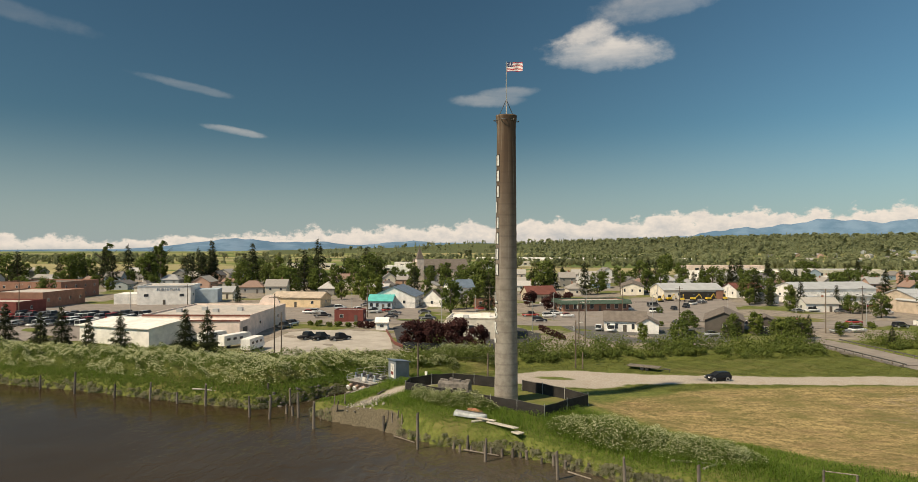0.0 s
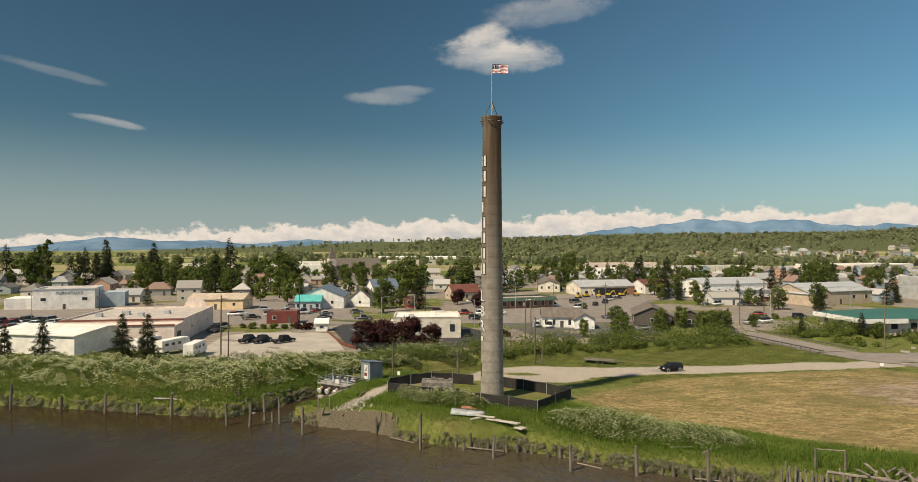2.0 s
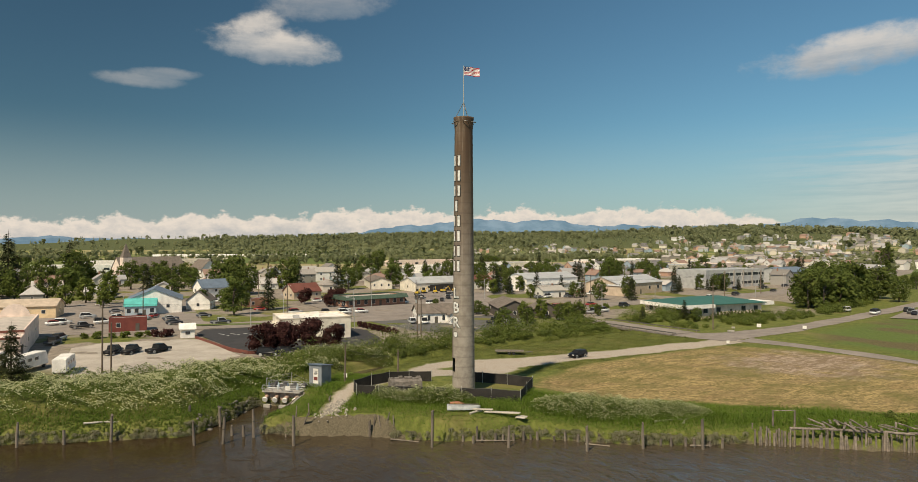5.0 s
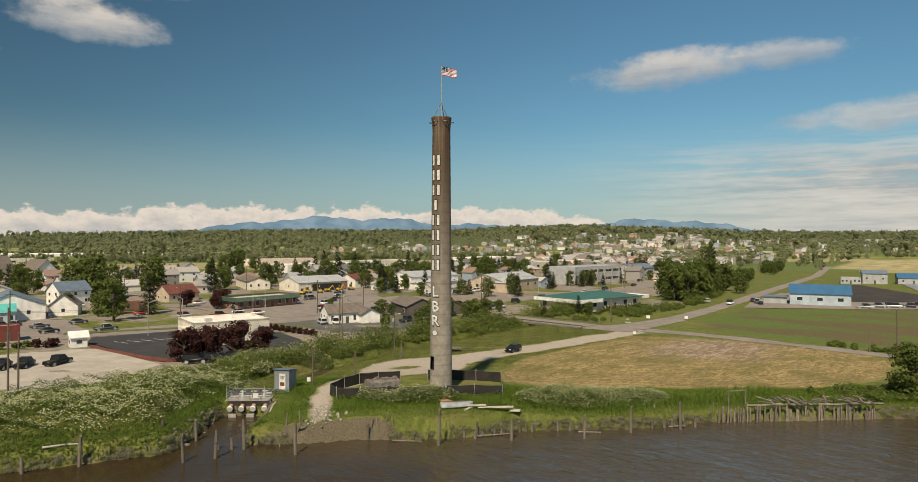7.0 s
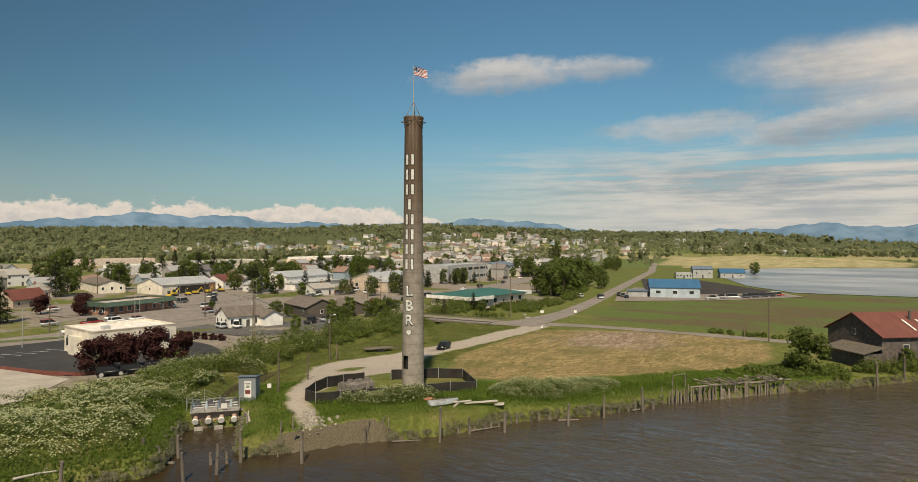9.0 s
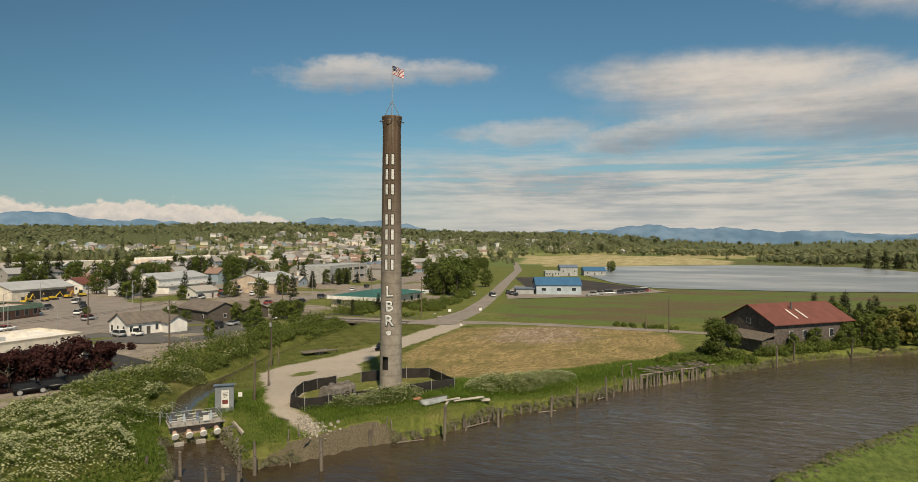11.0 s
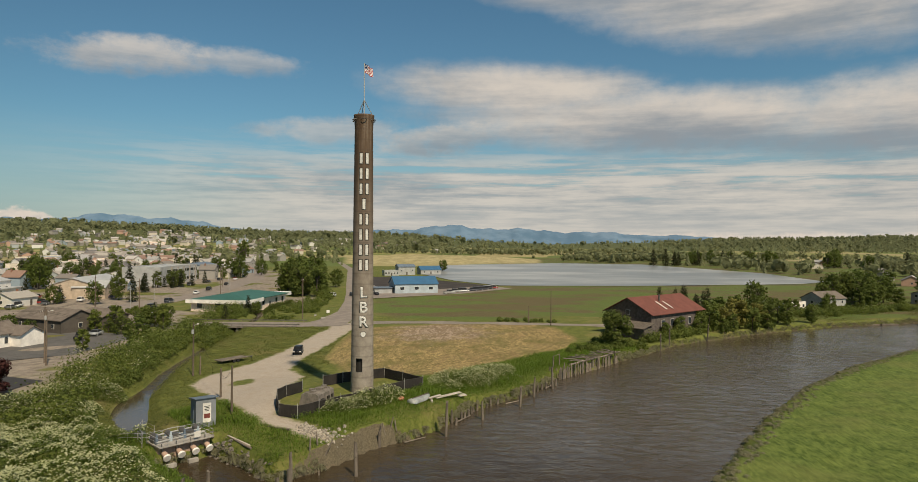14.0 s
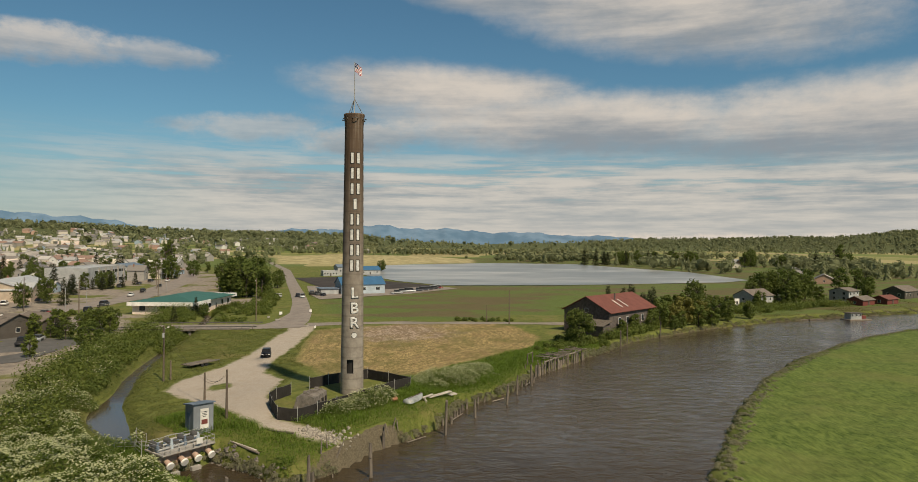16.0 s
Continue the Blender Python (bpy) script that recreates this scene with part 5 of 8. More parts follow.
    house(18, 462, 20 + 90, 16, 12, 7, 6, "offwhite", "shingle", "pale gabled church hall", "church_hall", "church", windows=2)


named_buildings()


def barn():
    # local x along the ridge
    t = thing("barn", pose(86.2, 28.6, 2.3, 0, 0, -47), "weathered grey board barn with a rusty red metal roof", "barn")
    w, d, h, rise = 24.3, 13.6, 5.2, 3.5
    bm = bmesh.new()
    side(bm, [(-d / 2, -0.6), (-d / 2, h), (0, h + rise), (d / 2, h), (d / 2, -0.6)], -w / 2, w / 2)
    part("wall", bm, M["boards"], t)
    for s in (-1, 1):
        for k in range(12):
            bm = bmesh.new()
            x0 = -w / 2 - 0.5 + k * (w + 1) / 12
            side(bm, [(s * (d / 2 + 0.7), h - 0.33), (s * (d / 2 + 0.7), h - 0.18), (0, h + rise + 0.2), (0, h + rise + 0.04)], x0 + 0.01, x0 + (w + 1) / 12 - 0.01)
            part("roof_sheet", bm, M["rustred"], t)
    for k in (2.0, 5.0):
        bm = bmesh.new()
        box(bm, k - 6, -4.4, h + 1.58, 0.4, 3.6, 0.06, Matrix.Translation((0, 0, 0)))
        bmesh.ops.rotate(bm, verts=bm.verts, cent=(k - 6, -4.4, h + 1.6), matrix=Matrix.Rotation(math.atan2(rise, d / 2), 3, "X"))
        part("skylight_strip", bm, M["offwhite"], t, "pale translucent roof strip")
    bm = bmesh.new()
    tube(bm, (-2, -2.5, h + 2), (-2, -2.5, h + 4.1), 0.22)
    part("stove_pipe", bm, M["steel"], t)
    for k in range(4):
        window(t, pose(-7 + k * 4.2, -d / 2 - 0.02, 2.6), 1.4, 1.8)
    window(t, pose(-w / 2 - 0.02, 0, 5.2, 0, 0, -90), 1.2, 1.2)
    bm = bmesh.new()
    prism(bm, [(-w / 2 - 4.2, -d / 2 - 0.6), (-w / 2 - 0.02, -d / 2 - 0.6), (-w / 2 - 0.02, 2.4), (-w / 2 - 4.2, 2.4)], -0.6, 2.0)
    part("lean_to", bm, M["boards"], t)
    bm = bmesh.new()
    prism(bm, [(-w / 2 - 4.8, -d / 2 - 1.0), (-w / 2 - 0.05, -d / 2 - 1.0), (-w / 2 - 0.05, 2.8), (-w / 2 - 4.8, 2.8)], 0.0, 0.14)
    for v in bm.verts:
        v.co.z += 1.95 + (v.co.x + w / 2 + 4.8) / 4.75 * 1.1
    part("lean_to_roof", bm, M["wood"], t)


barn()


def town_houses():
    rnd = random.Random(4)
    taken = [(o.location.x, o.location.y, 24) for o in scene.collection.objects if o.parent is None and o.type == "EMPTY" and o.location.y > 120]
    spots = []
    for gx in range(-420, 640, 24):
        for gy in range(215, 640, 27):
            x, y = gx + rnd.uniform(-5, 5), gy + rnd.uniform(-6, 6)
            if not bool(inside(np.array([x]), np.array([y]), TOWN)[0]):
                continue
            if any(math.hypot(x - a, y - b) < c for a, b, c in taken) or (20 < x < 118 and 195 < y < 292) or abs(y - 203) < 16 or (-65 < x < -10 and y < 300) or (-175 < x < -60 and y < 262):
                continue
            spots.append((x, y))
    rnd.shuffle(spots)
    protos = []
    for i, (x, y) in enumerate(spots[:230]):
        turn = rnd.choice((0, 90)) + rnd.uniform(-8, 8)
        if i < 8:
            w, d = rnd.uniform(9, 13), rnd.uniform(7, 9)
            st = 2 if i in (0, 5) else 1
            t = house(x, y, turn, w, d, 2.9 * st + 0.2, rnd.uniform(1.8, 3.2), label="gabled timber house with painted siding and shingle roof", name="town_house", category="house", windows=2, storeys=st, simple=True, chimney=i % 2 == 0, group="houses of the town", style="hip" if i in (3, 6) else "gable")
            protos.append(t)
        else:
            src = protos[i % 8]
            copy_thing(src, pose(x, y, top(x, y) - 0.1, 0, 0, turn))
    return


town_houses()


def far_houses():
    """Small homes on the hillside."""
    rnd = random.Random(9)
    protos = []
    for i in range(4):
        t = house(900 + 30 * i, 900, 20 * i, rnd.uniform(13, 18), rnd.uniform(9, 11), 5.4, 2.8, "walls", "roofs", "pale hillside house among trees", "hill_house", "house", windows=0, doors=0, simple=True, group="houses on the hillside", z=top(900 + 30 * i, 900), storeys=2)
        protos.append(t)
    for i in range(430):
        a = radians(rnd.triangular(24, 84, 56))
        r = rnd.uniform(660, 1600)
        x, y = r * math.sin(a), r * math.cos(a)
        if ring_dist(np.array([x]), np.array([y]), STRAW)[0] > -60 or (a > radians(66) and r < 1000) or r < np.interp(math.degrees(a), (38, 50), (1150, 640)):
            continue
        copy_thing(protos[i % 4], pose(x, y, top(x, y), 0, 0, rnd.uniform(0, 180)))
    # big pale sheds at the foot of the hill
    for i, (x, y, w, d, turn) in enumerate(((210, 480, 70, 30, 5), (290, 520, 90, 34, 8), (390, 500, 60, 30, 10), (470, 560, 110, 40, 12), (560, 520, 80, 36, 15), (640, 470, 90, 30, 20), (700, 420, 70, 34, 25), (380, 400, 60, 26, 10), (470, 420, 50, 24, 14),
                                             (-60, 620, 60, 22, 0), (-160, 700, 50, 18, 5), (260, 640, 80, 20, 6),
                                             (500, 306, 44, 20, 20), (548, 372, 70, 26, 25), (560, 412, 60, 24, 25), (648, 352, 54, 24, 25), (655, 408, 60, 22, 28), (742, 480, 80, 26, 30), (745, 540, 90, 30, 30), (900, 560, 100, 30, 32), (1010, 650, 120, 30, 32), (-40, 760, 70, 20, 0), (60, 820, 60, 18, 10))):
        house(x, y, turn, w, d, 5.6, 0.8, ("offwhite", "cream", "pink")[i % 3], ("whiteroof", "greymetal", "whiteroof")[i % 3] if i != 5 else "rustred", "long pale commercial shed with a flat roof", "commercial_shed", "building", style="flat", windows=4, simple=True, win=(4, 2), group="commercial sheds at the hill foot")


far_houses()


def long_white_row():
    t = thing("greenhouse_row", pose(230, 1205, top(230, 1205), 0, 0, -8), "long white row of low farm buildings", "farm building")
    for k in range(12):
        bm = bmesh.new()
        side(bm, [(-6, -1), (-6, 3.6), (0, 5.4), (6, 3.6), (6, -1)], -198 + k * 33, -198 + k * 33 + 32)
        part("bay", bm, M["offwhite"], t)


long_white_row()


def river_houses():
    house(168, -57, -60, 14, 9, 3.0, 2.4, "greywall", "shingle", "grey riverside cottage with a dark gable roof", "cottage", "house", windows=3)
    house(153, -38, -62, 9, 5, 2.6, 0.3, "offwhite", "rustred", "low white riverside outbuilding", "outbuilding", "shed", windows=3, style="flat")
    house(178, -103, -60, 9, 8, 4.2, 1.2, "greywall", "shingle", "white two-storey riverside house", "riverside_house", "house", windows=3, storeys=2)
    house(158, -96, -60, 10, 6, 2.2, 1.3, "barnred", "shingle", "dark red boat shed by the water", "boat_shed", "shed", windows=1)
    house(163, -110, -60, 10, 6, 2.2, 1.3, "barnred", "rustred", "small red boat shed by the water", "boat_shed", "shed", windows=1)
    house(192, -140, -60, 15, 9, 3.4, 2.2, "darkbrown", "shingle", "dark brown riverside house", "brown_house", "house", windows=4)
    for i, (x, y) in enumerate(((330, -165), (352, -190), (300, -175), (420, -230), (560, -250), (610, -200), (690, -320))):
        house(x, y, -50 + 9 * i, 16, 10, 3.2, 2.6, "walls", "roofs", "farmhouse standing among field trees", "farmhouse", "house", windows=3, group="farmhouses on the flats")
    t = thing("houseboat", pose(119, -66, 0.1, 0, 0, -80), "small shabby houseboat moored on the river", "houseboat")
    box_on(t, "raft", 0, 0, -0.3, 9, 4, 0.6, "wood")
    box_on(t, "cabin", -1, 0.2, 0.3, 4.4, 2.6, 2.0, "greywall")
    box_on(t, "cabin_roof", -1, 0.2, 2.3, 5.2, 3.2, 0.15, "darkbrown")
    for k in range(3):
        window(t, pose(-2.6 + 1.6 * k, -1.22, 1.7), 0.8, 0.9)
    box_on(t, "crate", 3, 0.3, 0.4, 1.5, 1.4, 1.0, "barnred")
    for k in range(3):
        t = thing("mooring_float", pose(118 + k * 0.6, -40 - k * 6, 0.1, 0, 0, -78), "low grey timber float on the river", "float", "moored floats")
        box_on(t, "deck", 0, 0, -0.2, 6, 1.4, 0.5, "wood")


river_houses()


# ---- trees ----
def leaf_cloud(rng, centres, radii, n, size, flat=0.75):
    """n small leaf clumps on the skins of lumps; gives corners and quads."""
    k = rng.integers(0, len(centres), n)
    d = rng.normal(size=(n, 3))
    d /= np.linalg.norm(d, axis=1)[:, None]
    r = radii[k][:, None] * (rng.random((n, 1)) ** 0.45)
    p = centres[k] + d * r * np.array([1, 1, flat])
    face = d + rng.normal(size=(n, 3)) * 0.38 + np.array([0, 0, 0.25])
    u = np.cross(face, rng.normal(size=(n, 3))); u /= np.linalg.norm(u, axis=1)[:, None] + 1e-9
    w = np.cross(face, u); w /= np.linalg.norm(w, axis=1)[:, None] + 1e-9
    s = size * rng.uniform(0.55, 1.3, (n, 1))
    a, b = u * s, w * s * 0.7
    v = np.stack([p - a - b * 0.4, p - b, p + a, p + b * 0.9], 1).reshape(-1, 3)
    f = np.arange(4 * n).reshape(-1, 4)
    return v, f


def trunk_mesh(rng, h, r, limbs):
    bm = bmesh.new()
    pts = [Vector((0, 0, -0.3))]
    for k in range(1, 5):
        pts.append(Vector((rng.normal() * 0.04 * h * k / 4, rng.normal() * 0.04 * h * k / 4, h * 0.7 * k / 4)))
    for k in range(4):
        tube(bm, pts[k], pts[k + 1], r * (1 - k * 0.2), r * (1 - (k + 1) * 0.2), 7)
    for k in range(limbs):
        p = pts[2] + (pts[4] - pts[2]) * rng.random()
        a = rng.random() * 6.28
        q = p + Vector((math.cos(a), math.sin(a), 0.8)) * h * rng.uniform(0.2, 0.32)
        tube(bm, p, q, r * 0.4, r * 0.1, 5)
    return bm


def broadleaf(name, m, seed, h, width, leaf, n, size, label, low=0.02, group="", category="tree"):
    rng = np.random.default_rng(seed)
    t = thing(name, m, label, category, group)
    part("trunk", trunk_mesh(rng, h, h * 0.028, 7), M["bark"], t)
    k = 22
    c = np.zeros((k, 3)); c[:, 2] = h * np.linspace(low + 0.14, 0.88, k)
    spread = width * 0.5 * np.sin(np.clip((c[:, 2] / h - low) / (1 - low), 0.08, 0.98) * 2.6 + 0.35)
    a = rng.random(k) * 6.28
    c[:, 0], c[:, 1] = np.cos(a) * spread * 0.62, np.sin(a) * spread * 0.62
    rad = width * rng.uniform(0.14, 0.25, k)
    v, f = leaf_cloud(rng, c, rad, n, size)
    mesh_from("crown", v, f, M[leaf], t)
    return t


def conifer(name, m, seed, h, width, n, label, group="", leaf="needle", gap=0.0):
    rng = np.random.default_rng(seed)
    t = thing(name, m, label, "tree", group)
    bm = bmesh.new()
    tube(bm, (0, 0, -0.3), (0, 0, h * 0.97), h * 0.022, 0.02, 7)
    part("trunk", bm, M["bark"], t)
    s = 1 - np.sqrt(1 - rng.random(n) * 0.995)
    z = h * (0.08 + 0.9 * s)
    layer = 0.72 + 0.28 * np.sin(z * 3.1 / max(0.8, h * 0.07)) + rng.normal(size=n) * 0.1
    r = width * 0.5 * (1 - s) * layer * (0.35 + 0.65 * np.sqrt(rng.random(n))) + 0.05
    a = rng.random(n) * 6.283
    side_gap = 1 - gap * (np.sin(a * 2 + z) > 0.6)
    r = r * side_gap
    p = np.stack([np.cos(a) * r, np.sin(a) * r, z - 0.25 * r], 1)
    out = np.stack([np.cos(a), np.sin(a), -0.35 + rng.normal(size=n) * 0.25], 1)
    tan = np.stack([-np.sin(a), np.cos(a), rng.normal(size=n) * 0.4], 1)
    L = (h * 0.034 + 0.10) * (2200 / n) ** 0.4 * rng.uniform(0.6, 1.4, (n, 1))
    v = np.stack([p - tan * L * 0.4, p + out * L * 0.2, p + out * L * 1.3, p + tan * L * 0.4], 1).reshape(-1, 3)
    mesh_from("foliage", v, np.arange(4 * n).reshape(-1, 4), M[leaf], t)
    return t


def at(x, y, turn=0, s=1.0, sz=None):
    return pose(x, y, top(x, y), 0, 0, turn) @ Matrix.Diagonal((s, s, sz or s, 1))


def scatter_trees():
    rnd = random.Random(21)
    A = broadleaf("broadleaf_tree", at(28, 480), 1, 12, 11, "leaf", 1250, 0.5, "round green broadleaf tree", group="broadleaf trees of the town")
    B = broadleaf("broadleaf_tree", at(-8, 440), 2, 14, 9, "leaf", 1150, 0.5, "tall green broadleaf tree", group="broadleaf trees of the town")
    C = broadleaf("street_tree", at(-40, 275), 3, 9, 6, "leaf2", 900, 0.42, "young bright green street tree", group="street trees")
    D = conifer("conifer", at(30, 520), 4, 16, 8.5, 1100, "dark green fir tree", "conifers of the town")
    E_ = conifer("conifer", at(-160, 420), 5, 21, 9, 1200, "tall dark green fir tree", "conifers of the town")
    big = [(12, 319, A, 1.5), (8, 322, A, 1.3), (46, 352, A, 1.35), (52, 356, D, 0.95), (40, 354, D, 0.9), (-9, 256, A, 0.62), (-15, 300, B, 0.7),
           (-52, 286, C, 1.0), (-46, 300, C, 1.3), (-60, 320, B, 1.0), (-72, 330, A, 1.1), (-84, 322, A, 1.2), (-55, 345, A, 1.2), (-96, 340, B, 0.9), (-38, 292, C, 1.3),
           (-105, 400, D, 1.1), (-170, 430, E_, 1.0), (-180, 436, E_, 0.9), (-200, 470, D, 1.3), (-150, 470, E_, 1.1), (-230, 470, A, 1.4), (-260, 455, A, 1.2), (-140, 500, B, 1.2), (-120, 520, A, 1.3), (-210, 520, E_, 1.2), (-90, 540, A, 1.4), (-250, 430, D, 1.0), (-280, 470, E_, 0.8)]
    for x, y, p, s in big:
        copy_thing(p, at(x, y, rnd.uniform(0, 360), s, s * rnd.uniform(0.9, 1.1)))
    # trees beside the creek road and the shops
    for x, y, p, s in ((90, 166, D, 0.42), (118, 150, D, 0.4), (122, 149, A, 0.42), (150, 206, D, 0.6), (140, 214, A, 0.7), (158, 216, A, 0.75), (128, 270, A, 0.9),
                       (118, 262, C, 0.8), (146, 300, D, 0.8), (175, 300, A, 0.9), (200, 258, D, 0.7), (222, 226, D, 0.5), (230, 226, D, 0.5), (240, 225, D, 0.45), (262, 228, D, 0.45), (206, 282, A, 1.1), (215, 290, A, 1.2), (228, 300, A, 1.1), (205, 310, D, 0.9), (256, 300, A, 1.0), (52, 150, A, 0.6), (45, 158, C, 0.5)):
        copy_thing(p, at(x, y, rnd.uniform(0, 360), s, s * rnd.uniform(0.9, 1.15)))
    # grove by the works road
    for k in range(40):
        x, y = 175 + rnd.uniform(0, 75), 142 + rnd.uniform(0, 14)
        y += (x - 175) * 0.28
        copy_thing(rnd.choice((A, A, B)), at(x, y, rnd.uniform(0, 360), rnd.uniform(0.85, 1.25)))
    for k in range(20):
        x = 270 + rnd.uniform(0, 260)
        y = 178 + (x - 270) * 0.22 + rnd.uniform(-6, 14)
        copy_thing(A, at(x, y, rnd.uniform(0, 360), rnd.uniform(0.5, 0.9)))
    # town at large
    n = 0
    while n < 200:
        x, y = rnd.uniform(-420, 640), rnd.uniform(225, 640)
        if not bool(inside(np.array([x]), np.array([y]), TOWN)[0]) or (20 < x < 120 and y < 300) or (-65 < x < -8 and y < 300) or (-180 < x < -60 and y < 265) or abs(y - 203) < 15:
            continue
        copy_thing(rnd.choice((A, A, A, B, B, C, C, D)), at(x, y, rnd.uniform(0, 360), rnd.uniform(0.5, 0.95)))
        n += 1
    for cx, cy, sx, sy, cnt, kinds in ((-210, 400, 70, 30, 26, (A, D, E_, D, B)), (-110, 380, 40, 20, 14, (A, D, E_, A)), (-300, 420, 60, 30, 14, (D, E_, A)), (-20, 400, 40, 20, 14, (A, A, B, D)), (60, 420, 40, 20, 10, (A, D, B)), (170, 390, 50, 24, 12, (A, D, E_)), (300, 360, 50, 24, 12, (A, D, A))):
        for k in range(cnt):
            x, y = rnd.gauss(cx, sx), rnd.gauss(cy, sy)
            copy_thing(rnd.choice(kinds), at(x, y, rnd.uniform(0, 360), rnd.uniform(0.8, 1.2) * (0.8 if cx > -50 else 1.3)))
    # trees between the shops and yards
    for x, y, p, s, h in ((175, 550, A, 1.70, 1.55), (181, 526, A, 1.17, 0.98), (150, 538, D, 0.76, 0.76), (198, 459, D, 1.00, 0.91), (315, 589, A, 1.56, 1.04), (320, 583, A, 1.33, 0.95), (186, 344, A, 1.10, 0.84), (177, 337, A, 0.85, 0.71), (141, 241, D, 0.58, 0.64), (144, 230, D, 0.55, 0.46), (305, 392, A, 1.08, 1.08), (314, 363, A, 1.22, 0.87), (302, 346, A, 0.95, 0.73), (244, 244, D, 0.38, 0.47), (256, 247, D, 0.28, 0.35), (258, 244, D, 0.28, 0.35), (290, 292, A, 0.74, 0.67), (126, 261, C, 0.38, 0.38), (68, 192, A, 0.52, 0.40), (68, 186, A, 0.36, 0.30), (72, 167, D, 0.38, 0.32), (82, 166, A, 0.50, 0.45), (84, 163, A, 0.53, 0.48), (100, 169, A, 0.33, 0.33), (71, 228, A, 0.26, 0.22), (181, 251, A, 0.36, 0.30), (418, 400, D, 0.72, 0.80), (337, 335, A, 0.62, 0.48), (306, 304, A, 0.77, 0.59), (208, 234, D, 0.32, 0.35), (223, 236, D, 0.33, 0.37), (227, 233, D, 0.35, 0.39), (232, 232, D, 0.32, 0.36), (471, 443, A, 1.26, 1.05), (425, 358, D, 0.38, 0.38), (85, 160, A, 0.52, 0.52), (68, 163, A, 0.41, 0.41), (71, 168, A, 0.31, 0.26)):
        copy_thing(p, at(x, y, rnd.uniform(0, 360), s, h))
    # tall poplars standing over the town and the flats
    L_ = broadleaf("poplar", at(-215, 395), 14, 28, 8.5, "leaf", 1500, 0.62, "tall slim green poplar", group="poplars")
    for x, y, s in ((-196, 425, 1.08), (-202, 432, 0.95), (545, 312, 0.9), (552, 318, 0.95), (560, 321, 0.85), (538, 316, 0.8), (570, -372, 0.95), (578, -378, 1.0), (586, -384, 0.95), (564, -366, 0.85)):
        copy_thing(L_, at(x, y, rnd.uniform(0, 360), s))
    # field trees and homesteads over the flats, willow beside the main road
    for x, y, p, s in ((316, 229, A, 1.1), (322, 233, A, 0.9), (500, -300, E_, 0.95), (506, -310, D, 0.9), (588, -283, A, 1.4), (576, -276, A, 1.3), (600, -290, A, 1.5), (560, -262, B, 1.2), (612, -300, D, 1.1), (540, -290, A, 1.2), (520, -320, A, 1.1), (625, -420, A, 1.3), (640, -430, A, 1.2),
                       (178, -81, A, 1.05), (182, -88, A, 1.0), (174, -76, A, 0.9), (215, -135, B, 0.9), (185, 424, E_, 0.85), (139, 474, D, 1.0), (146, 478, D, 0.9), (132, 470, A, 1.2), (125, 259, D, 0.6), (139, 229, A, 0.55)):
        copy_thing(p, at(x, y, rnd.uniform(0, 360), s, s * rnd.uniform(0.95, 1.1)))
    for k in range(26):
        s = k / 25
        copy_thing(rnd.choice((A, A, B, D)), at(600 + 120 * s + rnd.uniform(-6, 6), -110 - 170 * s + rnd.uniform(-8, 8), rnd.uniform(0, 360), rnd.uniform(0.9, 1.3)))
    # street trees before the bridge
    for x, y, p, s in ((73.6, 173, C, 0.62), (78.4, 170.5, C, 0.7), (85, 165.6, C, 0.62), (79, 158, C, 0.6), (101, 150.5, D, 0.32)):
        copy_thing(p, at(x, y, rnd.uniform(0, 360), s * 1.05))
    # purple plums behind the cream shop
    P_ = broadleaf("purple_plum", at(-10.5, 147.5), 6, 6.8, 7.0, "maroon", 3000, 0.27, "dark purple-leaved plum tree", low=0.1, group="purple plums")
    for x, y, s in ((-5.5, 147, 1.0), (-0.5, 146, 1.05), (4, 145, 0.85), (-8, 151, 0.8), (33, 240, 0.75), (37, 248, 0.9), (28, 254, 0.9), (44, 258, 0.8)):
        copy_thing(P_, at(x, y, rnd.uniform(0, 360), s, s * 1.02))
    S_ = broadleaf("maroon_shrub", at(23, 180), 12, 1.6, 2.0, "maroon", 420, 0.2, "round clipped maroon shrub beside the lot", low=0.0, group="maroon shrubs", category="shrub")
    for k in range(1, 8):
        copy_thing(S_, at(23 + 0.4 * k, 180 - 2.6 * k, 40 * k, 1.0))
    for x, y, s in ((-26.5, 184.5, 1.3), (-25, 186.5, 1.1), (-28.5, 187, 1.2)):
        copy_thing(S_, at(x, y, 50 * x, s))
    K_ = broadleaf("green_shrub", at(-32, 187), 15, 1.5, 2.4, "leaf2", 420, 0.2, "round clipped green shrub beside the kiosk", low=0.0, group="clipped green shrubs", category="shrub")
    for x, y, s in ((-35, 188, 1.1), (-38, 188.5, 0.9), (-30, 189, 1.0), (-41, 189.5, 1.2), (-44, 191, 0.9), (60, 192, 1.0), (112, 186, 1.2), (116, 187, 1.0), (120, 188, 1.2)):
        copy_thing(K_, at(x, y, 50 * x, s))
    H_ = conifer("hedge_cypress", at(124, 146.5), 13, 2.4, 1.3, 320, "slim clipped green cypress in a hedge row", "hedge cypresses", leaf="leaf")
    for k in range(1, 16):
        copy_thing(H_, at(124 + 1.5 * k, 146.5 - 0.12 * k, 40 * k, 1.0))
    # conifers on the levee side
    F = conifer("levee_conifer", at(-58, 137), 7, 11.0, 7.2, 3600, "scraggy dark conifer beside the levee", "levee conifers", gap=0.4)
